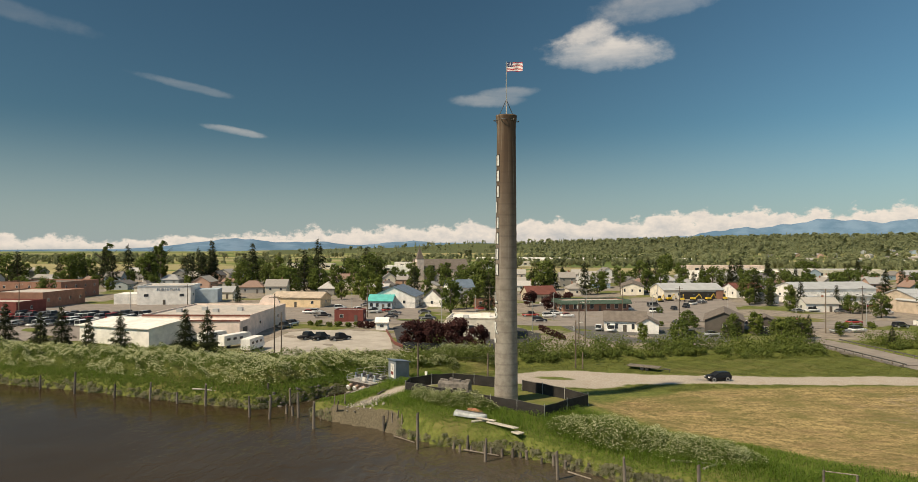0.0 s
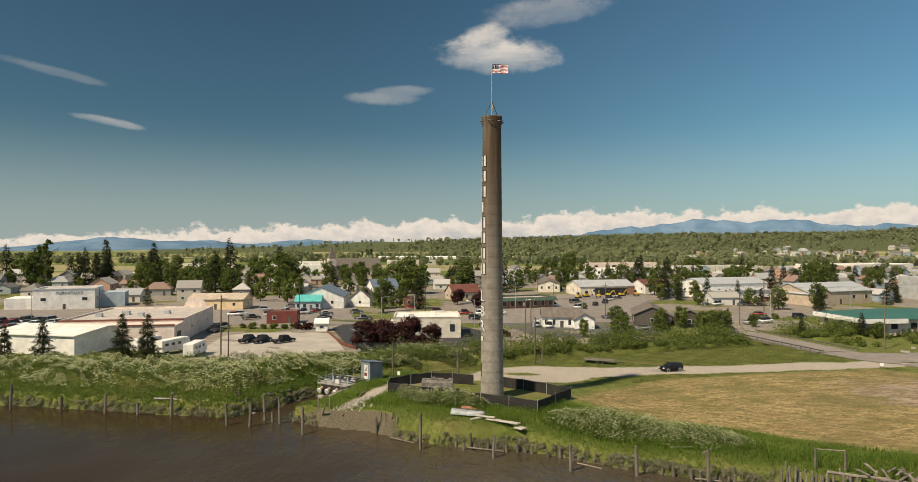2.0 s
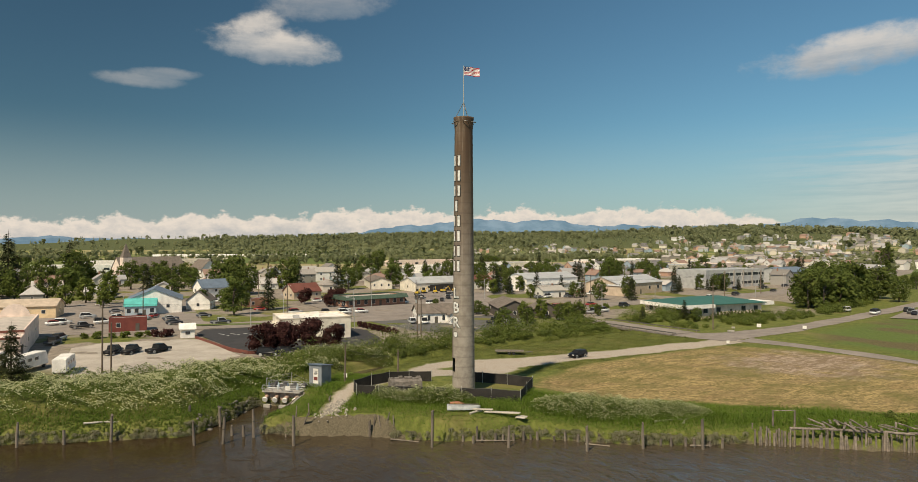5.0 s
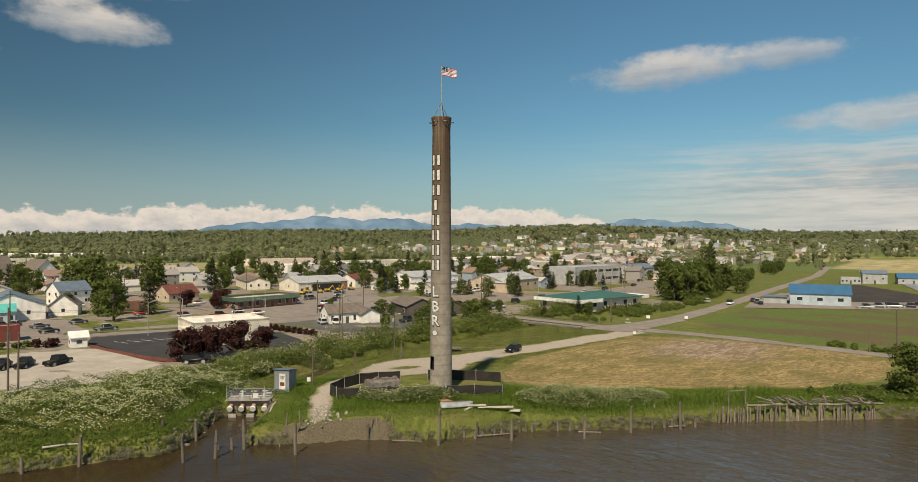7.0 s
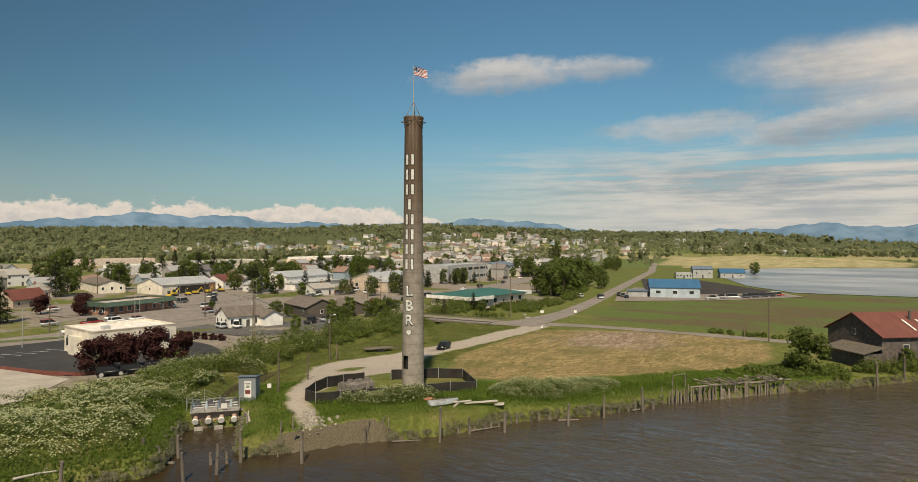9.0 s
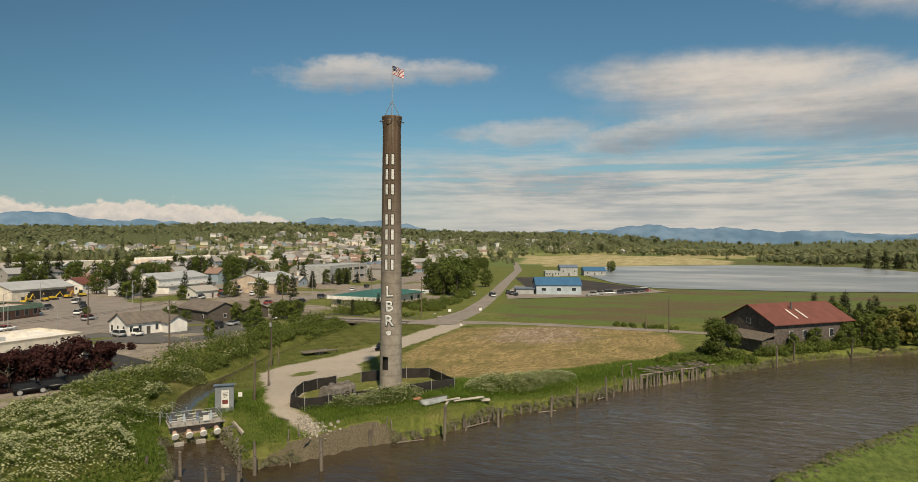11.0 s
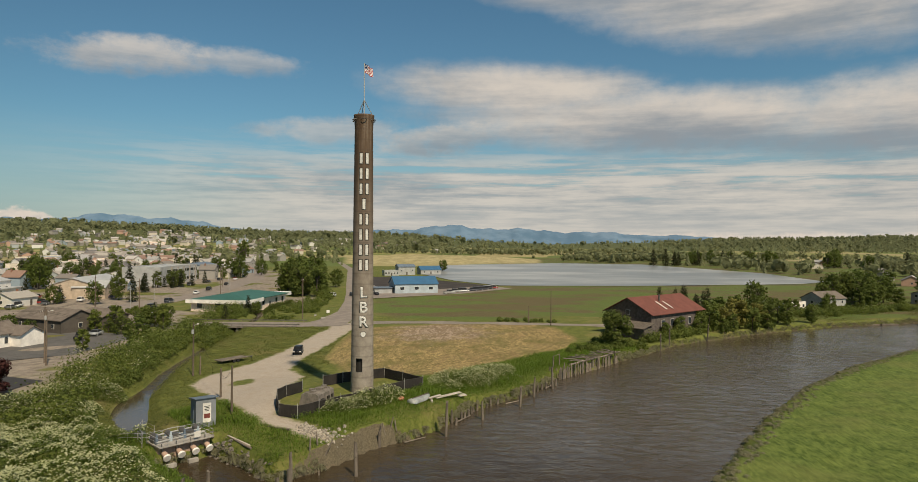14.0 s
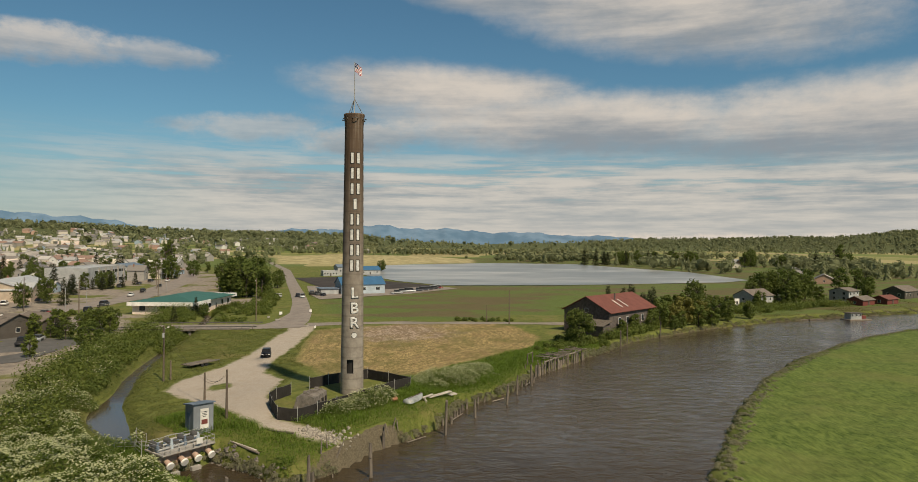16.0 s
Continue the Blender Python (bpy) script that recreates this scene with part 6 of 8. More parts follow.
    for x, y, s in ((-53, 136, 1.0), (-75, 143, 0.85), (-82, 143, 0.75), (-88, 143, 1.0), (-94, 145, 0.85), (-104, 148, 1.0), (-110, 150, 1.1)):
        copy_thing(F, at(x, y, rnd.uniform(0, 360), s))
    # barn side
    broadleaf("bank_pine", at(60.5, 44), 8, 8.4, 8.6, "leaf", 4600, 0.24, "broad bushy dark pine on the river bank", low=0.0)
    w1 = broadleaf("willow", at(95, 4), 9, 8.5, 8, "willow", 3000, 0.35, "yellowish green willow by the barn", low=0.05)
    w2 = broadleaf("bank_tree", at(91.5, 12.5), 10, 8.5, 6.0, "shrub", 2400, 0.32, "ivy-green tree against the barn", low=0.0)
    for x, y, s in ((102, 0, 0.9), (107, -8, 0.8), (112, -2, 1.0), (118, -12, 0.9), (100, 22, 0.7), (75, 29, 0.5), (79, 24, 0.62), (84, 18, 0.5), (112, 14, 1.0), (124, -18, 0.8), (88, 16.5, 0.75), (98, 9, 0.9), (104, 6, 1.0), (110, -14, 0.9), (130, -26, 0.7), (138, -32, 0.6), (146, -46, 0.6), (160, -66, 0.7), (166, -74, 0.8), (172, -88, 0.8), (184, -118, 0.8), (86, 10.5, 0.5), (89, 7, 0.6), (94, 0, 0.85), (98, -6, 0.85), (104, -14, 0.8), (110, -24, 0.7)):
        copy_thing(w2, at(x, y, rnd.uniform(0, 360), s))
    for x, y, s in ((100, -4, 0.8), (92, 8, 0.75), (108, -2, 0.7)):
        copy_thing(w1, at(x, y, 50 * x, s))
    for k in range(9):
        copy_thing(D, at(116 + rnd.uniform(0, 12), 17 - k * 1.9 + rnd.uniform(-1, 1), rnd.uniform(0, 360), rnd.uniform(0.45, 0.68)))
    for x, y, p, s in ((140, -20, A, 0.9), (190, -76, A, 1.05), (197, -84, A, 1.1), (203, -92, A, 1.0), (186, -84, A, 0.9), (215, -110, B, 0.9), (178, -62, A, 0.7), (186, -70, A, 1.0), (192, -78, B, 0.8), (172, -74, A, 0.7), (205, -120, B, 1.0), (212, -140, D, 0.7), (198, -128, A, 0.8), (150, -50, A, 0.5), (228, -150, D, 0.7), (240, 150, A, 0.8)):
        copy_thing(p, at(x, y, rnd.uniform(0, 360), s))
    copy_thing(A, at(430, 108, 20, 0.8))
    for k in range(18):
        copy_thing(B, at(170 + 7 * k, 1043 + k, rnd.uniform(0, 360), 0.5, 0.9))
    for x, y, p, s in ((3, 246, A, 0.6), (-3, 243, A, 0.7), (18, 316, A, 1.2), (62, 318, D, 1.1), (70, 325, A, 1.0), (130, 330, A, 1.2), (144, 340, D, 1.2), (150, 330, A, 1.1), (200, 330, A, 1.0), (122, 238, C, 0.7), (196, 226, D, 0.6), (206, 232, D, 0.55)):
        copy_thing(p, at(x, y, rnd.uniform(0, 360), s))


scatter_trees()


def woods():
    """Far woods on the hills and hedgerows on the flats: one joined sheet of small crowns."""
    rng = np.random.default_rng(11)
    pts = []
    n = 46000
    a = np.radians(rng.uniform(-14, 150, n))
    ad = np.degrees(a)
    start = np.interp(ad, HILL_AZ, [1500, 1500, 1700, 1500, 1300, 1180, 860, 1000, 1500, 2300, 2300, 1500, 1500])
    r = start - 150 + rng.random(n) ** 1.1 * 1350
    x, y = r * np.sin(a), r * np.cos(a)
    # the housing slope is thinner
    hs = np.exp(-((ad - 52) / 27) ** 4) * (r < start + 720)
    near = sstep(r, start + 150, start + 520)
    flat = sstep(ad, 74, 90) * sstep(-ad, -110, -102) + sstep(-ad, -12, -4)
    keep = rng.random(n) < np.clip(0.9 + 0.3 * wobble(x, y, 0.008) - 0.8 * hs, 0.1, 1) * (0.2 + 0.8 * near) * (1 - 0.93 * np.clip(flat, 0, 1))
    pts.append(np.stack([x, y, np.where(rng.random(n) < 0.74, 1, 0), rng.uniform(9, 19, n) * (0.75 + 0.4 * rng.random(n))], 1)[keep])
    # hedges and belts over the flats
    for (ax, ay), (bx, by), cnt, w in (((-600, 900), (300, 1000), 260, 18), ((-200, 1350), (500, 1250), 300, 26), ((60, 760), (330, 800), 90, 8), ((800, -50), (1000, -420), 260, 40), ((500, -330), (900, -520), 200, 30),
                                       ((700, -60), (820, -160), 60, 14), ((330, -250), (560, -330), 90, 22), ((1100, 260), (1400, -300), 420, 60), ((-900, 1200), (-100, 1600), 200, 30), ((-1500, 900), (-500, 1300), 160, 20), ((420, -160), (640, -190), 60, 14), ((560, 330), (900, 480), 260, 60), ((300, 700), (700, 760), 240, 40)):
        s = rng.random(cnt)
        pts.append(np.stack([ax + (bx - ax) * s + rng.normal(size=cnt) * w, ay + (by - ay) * s + rng.normal(size=cnt) * w, (rng.random(cnt) < 0.35) * 1.0, rng.uniform(6, 15, cnt)], 1))
    pts = np.concatenate(pts)
    dn = lookup("north", pts[:, 0], pts[:, 1])
    pts = pts[(dn > 12) & ~inside(pts[:, 0], pts[:, 1], LAGOON) & ~inside(pts[:, 0], pts[:, 1], STRAW)]
    z = lookup("z", pts[:, 0], pts[:, 1])
    # crowns of loose facets, finer on the nearer trees
    verts = []
    reach = np.hypot(pts[:, 0], pts[:, 1])
    for kind in (0, 1):
        for m, near in ((40, True), (12, False)):
            if kind == 0:
                d = rng.normal(size=(m, 3)); d /= np.linalg.norm(d, axis=1)[:, None]
                c = d * np.array([0.36, 0.36, 0.36]) * rng.uniform(0.7, 1.1, (m, 1)) + np.array([0, 0, 0.55])
                sz = 0.24 * (18 / m) ** 0.45
            else:
                s = (np.arange(m) + 0.5) / m
                an = np.arange(m) * 2.4
                c = np.stack([np.cos(an) * 0.2 * (1 - s), np.sin(an) * 0.2 * (1 - s), 0.08 + 0.9 * s], 1)
                d = np.stack([np.cos(an), np.sin(an), np.full(m, 0.7)], 1)
                sz = (0.15 * (18 / m) ** 0.45 * (1.35 - s))[:, None]
            u = np.cross(d, np.array([0.1, 0.2, 1.0])); u /= np.linalg.norm(u, axis=1)[:, None] + 1e-9
            w = np.cross(d, u); w /= np.linalg.norm(w, axis=1)[:, None] + 1e-9
            T = np.stack([c - u * sz - w * sz * 0.7, c + u * sz - w * sz * 0.7, c + w * sz], 1)[None]
            sel = (pts[:, 2] == kind) & ((reach < 1150) == near)
            p, zz = pts[sel], z[sel]
            th = rng.random(len(p)) * 6.283
            cs, sn = np.cos(th)[:, None, None], np.sin(th)[:, None, None]
            h = p[:, 3][:, None, None]
            vx = (T[..., 0] * cs - T[..., 1] * sn) * h + p[:, 0][:, None, None]
            vy = (T[..., 0] * sn + T[..., 1] * cs) * h + p[:, 1][:, None, None]
            vz = T[..., 2] * h + zz[:, None, None] - 0.5
            verts.append(np.stack([vx, vy, vz], -1).reshape(-1, 3))
    v = np.concatenate(verts)
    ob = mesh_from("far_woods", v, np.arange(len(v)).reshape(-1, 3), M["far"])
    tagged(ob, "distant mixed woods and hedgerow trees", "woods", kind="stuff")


woods()


def mountains():
    rng = np.random.default_rng(5)
    AZ = np.array([-60, -36, -28, -25, -22, -19, -15, -12, -9, -4, 0, 6, 12, 17, 22, 27, 30, 33, 36, 40, 46, 52, 57, 62, 66, 71, 76, 80, 86, 92, 98, 106, 116, 130, 150])
    EL = np.array([-0.3, -0.18, -0.12, 0.05, 0.5, 0.75, 0.5, 0.5, 0.25, 0.62, 0.45, 0.4, 0.6, 0.9, 1.4, 2.0, 2.2, 2.1, 2.1, 1.7, 1.5, 1.5, 2.0, 1.9, 1.2, 0.8, 0.9, 1.1, 1.5, 1.2, 1.0, 0.7, 0.3, 0.2, 0.0])
    a = np.linspace(-60, 150, 800)
    e = np.interp(a, AZ, EL)
    for k, amp in ((0.9, 0.10), (2.3, 0.06), (5.1, 0.035), (11.0, 0.015)):
        e = e + amp * np.sin(a * k + k * 7) * np.clip(EL.max() * 0 + e / 1.2, 0, 1)
    r = 4450.0
    rows = []
    for s in np.linspace(0, 1, 7):
        rr = r - 350 * (1 - s)
        z = 24 + rr * np.tan(np.radians(e)) * s - 30 * (1 - s)
        rows.append(np.stack([rr * np.sin(np.radians(a)), rr * np.cos(np.radians(a)), z], 1))
    v = np.concatenate(rows)
    n = len(a)
    f = []
    for j in range(6):
        i = np.arange(n - 1) + j * n
        f.append(np.stack([i, i + n, i + n + 1, i + 1], 1))
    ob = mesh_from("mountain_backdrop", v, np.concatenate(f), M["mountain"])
    tagged(ob, "mountain ridge on the horizon with haze painted in its blue", "mountains", kind="structure")


mountains()


# ---- grasses and herbs ----
def blades(rng, p, hgt, width, lean, per, wind=None):
    """Bent blades, two triangles each, rooted round every point of p."""
    n = len(p) * per
    base = np.repeat(p, per, 0) + np.concatenate([rng.normal(size=(n, 2)) * width * 2.2, np.zeros((n, 1))], 1)
    h = np.repeat(hgt, per) * rng.uniform(0.55, 1.1, n)
    a = rng.random(n) * 6.283 if wind is None else wind + rng.normal(size=n) * 0.6
    d = np.stack([np.cos(a), np.sin(a), np.zeros(n)], 1)
    t = np.stack([-np.sin(a), np.cos(a), np.zeros(n)], 1) * width * rng.uniform(0.6, 1.3, (n, 1))
    up = np.array([0, 0, 1.0])
    l = rng.uniform(0.3, 1.0, (n, 1)) * lean
    mid = base + up * h[:, None] * 0.6 + d * h[:, None] * l * 0.3
    tip = base + up * h[:, None] * (1 - 0.2 * l) + d * h[:, None] * l
    v = np.stack([base - t, base + t, mid + t * 0.8, mid - t * 0.8, tip], 1)
    i = np.arange(n)[:, None] * 5
    f = np.concatenate([i + np.array([[0, 1, 2]]), i + np.array([[0, 2, 3]]), i + np.array([[3, 2, 4]])], 0)
    return v.reshape(-1, 3), f


def field_points(rng, box_, n, test):
    x0, x1, y0, y1 = box_
    x, y = rng.uniform(x0, x1, n), rng.uniform(y0, y1, n)
    k = test(x, y)
    x, y = x[k], y[k]
    return np.stack([x, y, lookup("z", x, y) - 0.05], 1)


def heads(rng, p, n_each, spread, size):
    """Flat pale flower heads."""
    n = len(p) * n_each
    c = np.repeat(p, n_each, 0) + rng.normal(size=(n, 3)) * np.array([spread, spread, spread * 0.5])
    s = size * rng.uniform(0.5, 1.3, (n, 1))
    a = rng.random(n) * 6.283
    u = np.stack([np.cos(a), np.sin(a), rng.normal(size=n) * 0.35], 1) * s
    w = np.stack([-np.sin(a), np.cos(a), rng.normal(size=n) * 0.35], 1) * s
    v = np.stack([c - u, c - w, c + u, c + w], 1).reshape(-1, 3)
    return v, np.arange(4 * n).reshape(-1, 4)


def canopy(rng, p, hgt, size, lo=0.7, slim=0.6):
    """Leaves lying in a loose lumpy blanket hgt above p, one leaf a point."""
    n = len(p)
    c = p + np.stack([np.zeros(n), np.zeros(n), hgt * rng.uniform(lo, 1.0, n)], 1)
    s = size * rng.uniform(0.5, 1.4, (n, 1))
    a = rng.random(n) * 6.283
    u = np.stack([np.cos(a), np.sin(a), rng.normal(size=n) * 0.38], 1) * s
    w = np.stack([-np.sin(a), np.cos(a), rng.normal(size=n) * 0.38], 1) * s * slim
    v = np.stack([c - u, c - w, c + u, c + w], 1).reshape(-1, 3)
    return v, np.arange(4 * n).reshape(-1, 4)


def mounds(rng, x, y, cell, lo, hi):
    """Domed clumps packed side by side: height 0 to 1 at each point, and a number for its clump."""
    x0, y0 = x.min() - cell, y.min() - cell
    nx, ny = int((x.max() - x0) / cell) + 3, int((y.max() - y0) / cell) + 3
    cx, cy = rng.random((nx, ny)), rng.random((nx, ny))
    rad, tall, tag = rng.uniform(lo, hi, (nx, ny)) * cell, rng.uniform(0.45, 1.0, (nx, ny)), rng.random((nx, ny))
    i, j = ((x - x0) / cell).astype(int), ((y - y0) / cell).astype(int)
    best, num = np.zeros(len(x)), np.zeros(len(x))
    for di in (-1, 0, 1):
        for dj in (-1, 0, 1):
            a, b = np.clip(i + di, 0, nx - 1), np.clip(j + dj, 0, ny - 1)
            d2 = ((x - x0 - (a + cx[a, b]) * cell) ** 2 + (y - y0 - (b + cy[a, b]) * cell) ** 2) / rad[a, b] ** 2
            h = tall[a, b] * np.sqrt(np.clip(1 - d2, 0, 1))
            num = np.where(h > best, tag[a, b], num)
            best = np.maximum(best, h)
    return best, num


def mops(rng, p, radius_, hgt, per):
    """Tussocks whose long blades arch out and down all round."""
    n = len(p) * per
    c, R, h = np.repeat(p, per, 0), np.repeat(radius_, per)[:, None], np.repeat(hgt, per)[:, None]
    a = rng.random(n) * 6.283
    d = np.stack([np.cos(a), np.sin(a), np.zeros(n)], 1)
    t = np.stack([-np.sin(a), np.cos(a), np.zeros(n)], 1) * (0.012 + 0.02 * rng.random((n, 1)))
    k = rng.uniform(0.35, 1.0, (n, 1))
    up = np.array([0, 0, 1.0])
    root = c + d * R * 0.25 * k * rng.random((n, 1)) + up * h * 0.8
    mid = c + d * R * 0.62 * k + up * h * (1.05 - 0.2 * k)
    tip = c + d * R * 1.15 * k + up * (h * (0.8 - 0.7 * k) - 0.04)
    v = np.stack([root - t, root + t, mid + t, mid - t, tip], 1)
    i = np.arange(n)[:, None] * 5
    return v.reshape(-1, 3), np.concatenate([i + np.array([[0, 1, 2]]), i + np.array([[0, 2, 3]]), i + np.array([[3, 2, 4]])], 0)


def bank_plants():
    rng = np.random.default_rng(3)

    def dry(x, y):
        return (line_dist(x, y, CREEK)[0] > 4) | (x < -14)

    def levee(x, y):
        d = lookup("north", x, y)
        return (d > -1.5) & (lookup("z", x, y) > 0.55 + 0.2 * wobble(x, y, 0.6)) & (d < 36) & (x < -2) & (y < 136.5 + np.maximum(0, -x - 45) * 0.25) & ((x < -19) | (y > 112)) & ((x < -15) | (line_dist(x, y, CREEK)[1] > 0)) & dry(x, y)

    def lumps(x, y, d):
        big = 0.55 + 0.3 * wobble(x, y, 0.33) + 0.32 * wobble(x, y, 0.9, 2.0)
        return np.clip(0.28 + 1.95 * sstep(d, 2.6, 5.5) * np.clip(big + 0.1 * wobble(x, y, 2.3), 0.2, 1.3), 0.22, 2.7)

    p = field_points(rng, (-125, 0, 95, 158), 460000, levee)
    d = lookup("north", p[:, 0], p[:, 1])
    dome_h, clump = mounds(rng, p[:, 0], p[:, 1], 2.6, 0.6, 1.15)
    fine_h, _ = mounds(rng, p[:, 0], p[:, 1], 0.8, 0.55, 0.9)
    h = lumps(p[:, 0], p[:, 1], d) * (0.42 + 0.62 * dome_h + 0.2 * fine_h)
    v, f = canopy(rng, p, h, 0.115)
    tagged(mesh_from("levee_herbs", v, f, M["herb"]), "dense rank herbs blanketing the levee", "herbs", kind="stuff")
    patch = sstep(wobble(p[:, 0], p[:, 1], 0.17, 1) + 0.9 * sstep(d, 6, 10), 0.35, 1.2)
    patch = np.clip(patch + 0.75 * sstep(d, 3.0, 5.5) * sstep(-d, -27, -18), 0, 1) * sstep(wobble(p[:, 0], p[:, 1], 0.8, 4.0) + 0.4 * wobble(p[:, 0], p[:, 1], 2.1), -0.75, 0.2)
    patch = patch * np.where(clump < 0.3, 0.12, 0.55 + 0.6 * clump) * sstep(dome_h + 0.5 * fine_h, 0.3, 0.95)
    k = (d > 3) & (rng.random(len(p)) < 1.7 * patch)
    q = p[k] + np.stack([np.zeros(k.sum()), np.zeros(k.sum()), h[k] * rng.uniform(0.95, 1.12, k.sum())], 1)
    v, f = heads(rng, q, 1, 0.07, 0.095)
    tagged(mesh_from("levee_flowers", v, f, M["umbel"]), "creamy cow parsley heads over the levee herbs", "flowers", kind="stuff")
    k = (rng.random(len(p)) < 0.30 * sstep(-d, -6, -3) + 0.03)
    v, f = blades(rng, p[k], rng.uniform(0.35, 0.8, k.sum()) * (1 + 0.9 * (d[k] > 6)), 0.028, 0.9, 2)
    tagged(mesh_from("levee_grass", v, f, M["tallgrass"]), "fresh green grass at the foot of the levee", "grass", kind="stuff")

    ring = FENCE

    def point(x, y):
        d = lookup("north", x, y)
        return (d > -1.5) & (lookup("z", x, y) > 0.55 + 0.2 * wobble(x, y, 0.6)) & ~((x > -18) & (x < -8) & (y < 94) & (d < 1.7)) & (d < 15) & (x > -24) & (x < 62) & ~inside(x, y, ring) & (ring_dist(x, y, HAY) < -0.3) & (np.maximum(ring_dist(x, y, GRAVEL), ring_dist(x, y, PATH)) < -0.4) & (y < 118) & dry(x, y)

    p = field_points(rng, (-24, 62, 36, 118), 560000, point)
    d = lookup("north", p[:, 0], p[:, 1])
    h = 0.30 + 0.42 * sstep(d, 1, 5) * (0.7 + 0.4 * wobble(p[:, 0], p[:, 1], 0.5))
    dm, _ = mounds(rng, p[:, 0], p[:, 1], 2.2, 0.5, 1.1)
    h = h + 0.75 * dm * sstep(d, 2.2, 4.5) * sstep(wobble(p[:, 0], p[:, 1], 0.22, 1.0), -0.6, 0.5)
    k = rng.random(len(p)) < 0.45
    v, f = blades(rng, p[k], np.clip(h[k], 0.22, 1.0), 0.022, 1.2, 1)
    tagged(mesh_from("bank_grass", v, f, M["tallgrass"]), "fresh green tall grass on the river bank", "grass", kind="stuff")
    v, f = canopy(rng, p[~k], h[~k] * 0.85, 0.085, 0.5, 0.32)
    tagged(mesh_from("bank_herbs", v, f, M["tallgrass"]), "low leafy herbs among the bank grass", "herbs", kind="stuff")
    # rough tufted grass between the creek and the gravel
    def slope(x, y):
        dc, sg = line_dist(x, y, CREEK)
        return (dc > 1.0) & ((sg < 0) | (dc < 4)) & (lookup("z", x, y) > 0.2) & (x > -10) & (x < 88) & (ring_dist(x, y, GRAVEL) < -0.5) & (y > 103) & (ring_dist(x, y, HAY) < -0.5) & ~inside(x, y, ring)

    p = field_points(rng, (-10, 88, 103, 146), 120000, slope)
    dc = line_dist(p[:, 0], p[:, 1], CREEK)[0]
    h = np.clip(0.14 + 0.5 * sstep(-dc, -4.5, -2) + 0.12 * wobble(p[:, 0], p[:, 1], 0.8), 0.06, 0.8)
    v, f = canopy(rng, p, h, 0.13, 0.3, 0.35)
    tagged(mesh_from("creek_grass", v, f, M["rough"]), "rough tufted grass sloping to the creek", "grass", kind="stuff")
    # flowering thickets
    for (cx, cy, rx, ry, hh, seed) in ((19.5, 77, 8.5, 4.6, 2.3, 31), (27, 72.5, 7.5, 3.4, 1.7, 40), (24, 72, 5, 2.6, 1.5, 42), (0.2, 88.4, 6.5, 2.3, 2.3, 32), (13.5, 79.5, 3.4, 2.4, 1.3, 34), (-5.0, 92.2, 3.0, 1.8, 1.9, 41), (-16, 124, 6, 5, 1.6, 35), (2, 135, 12, 4, 2.6, 36), (-1.5, 90.5, 3.0, 1.6, 1.5, 37), (30, 71, 4, 2.0, 1.1, 38), (-4, 128.5, 5, 2.5, 1.6, 39)):
        r2 = np.random.default_rng(seed)
        n = int(rx * ry * 330)
        a, s = r2.random(n) * 6.283, np.sqrt(r2.random(n))
        x, y = cx + np.cos(a) * s * rx * 0.8 + np.sin(a) * s * ry * 0.4, cy + np.sin(a) * s * ry - np.cos(a) * s * rx * 0.45
        k = ~inside(x, y, ring) & (lookup("north", x, y) > 2)
        x, y, s = x[k], y[k], s[k]
        q = np.stack([x, y, lookup("z", x, y) - 0.05], 1)
        hq = hh * (1 - 0.75 * s ** 3) * r2.uniform(0.75, 1.15, len(x))
        dm, _ = mounds(r2, x, y, 1.5, 0.6, 1.1)
        hq = hq * (0.5 + 0.65 * dm)
        v, f = canopy(r2, q, hq, 0.11, 0.5)
        tagged(mesh_from("flowering_thicket", v, f, M["herb"]), "thicket of tall herbs on the bank", "shrubs", kind="stuff")
        q = q + np.stack([np.zeros(len(x)), np.zeros(len(x)), hq], 1)
        v, f = heads(r2, q[r2.random(len(q)) < 0.55 * sstep(dm, 0.3, 0.8)], 1, 0.1, 0.072)
        tagged(mesh_from("thicket_flowers", v, f, M["umbel"]), "pale flower heads on a bank thicket", "flowers", kind="stuff")

    # drooping sedge mounds along both water's edges
    def edge(x, y):
        d = lookup("north", x, y)
        return (d > -2.0) & (d < 4) & ~((x > -18) & (x < -8) & (y < 93) & (d < 1.6)) & (lookup("z", x, y) > 0.02) & (lookup("z", x, y) < 1.0 + 0.25 * wobble(x, y, 0.6)) & ~((x > 30) & (x < 49) & (d < 1.0))

    q = np.concatenate([field_points(rng, (-125 + 25 * k, -100 + 25 * k, -110, 140), 1300000, edge) for k in range(11)])
    near = q[:, 0] < 62
    tuft = q[near][rng.random(near.sum()) < 0.05]
    v2, f2 = mops(rng, tuft, rng.uniform(0.4, 0.75, len(tuft)), rng.uniform(0.3, 0.75, len(tuft)), 44)
    tagged(mesh_from("shore_tussocks", v2, f2, M["sedge"]), "pale drooping sedge tussocks on the river bank", "sedge", kind="stuff")
    q = q[(rng.random(len(q)) < 0.4) | ~near]
    hq = np.clip(0.42 + 0.24 * wobble(q[:, 0], q[:, 1], 1.9) + 0.2 * wobble(q[:, 0], q[:, 1], 3.7, 1.0), 0.08, 0.9)
    v2, f2 = canopy(rng, q, hq, 0.13, 0.75, 0.3)
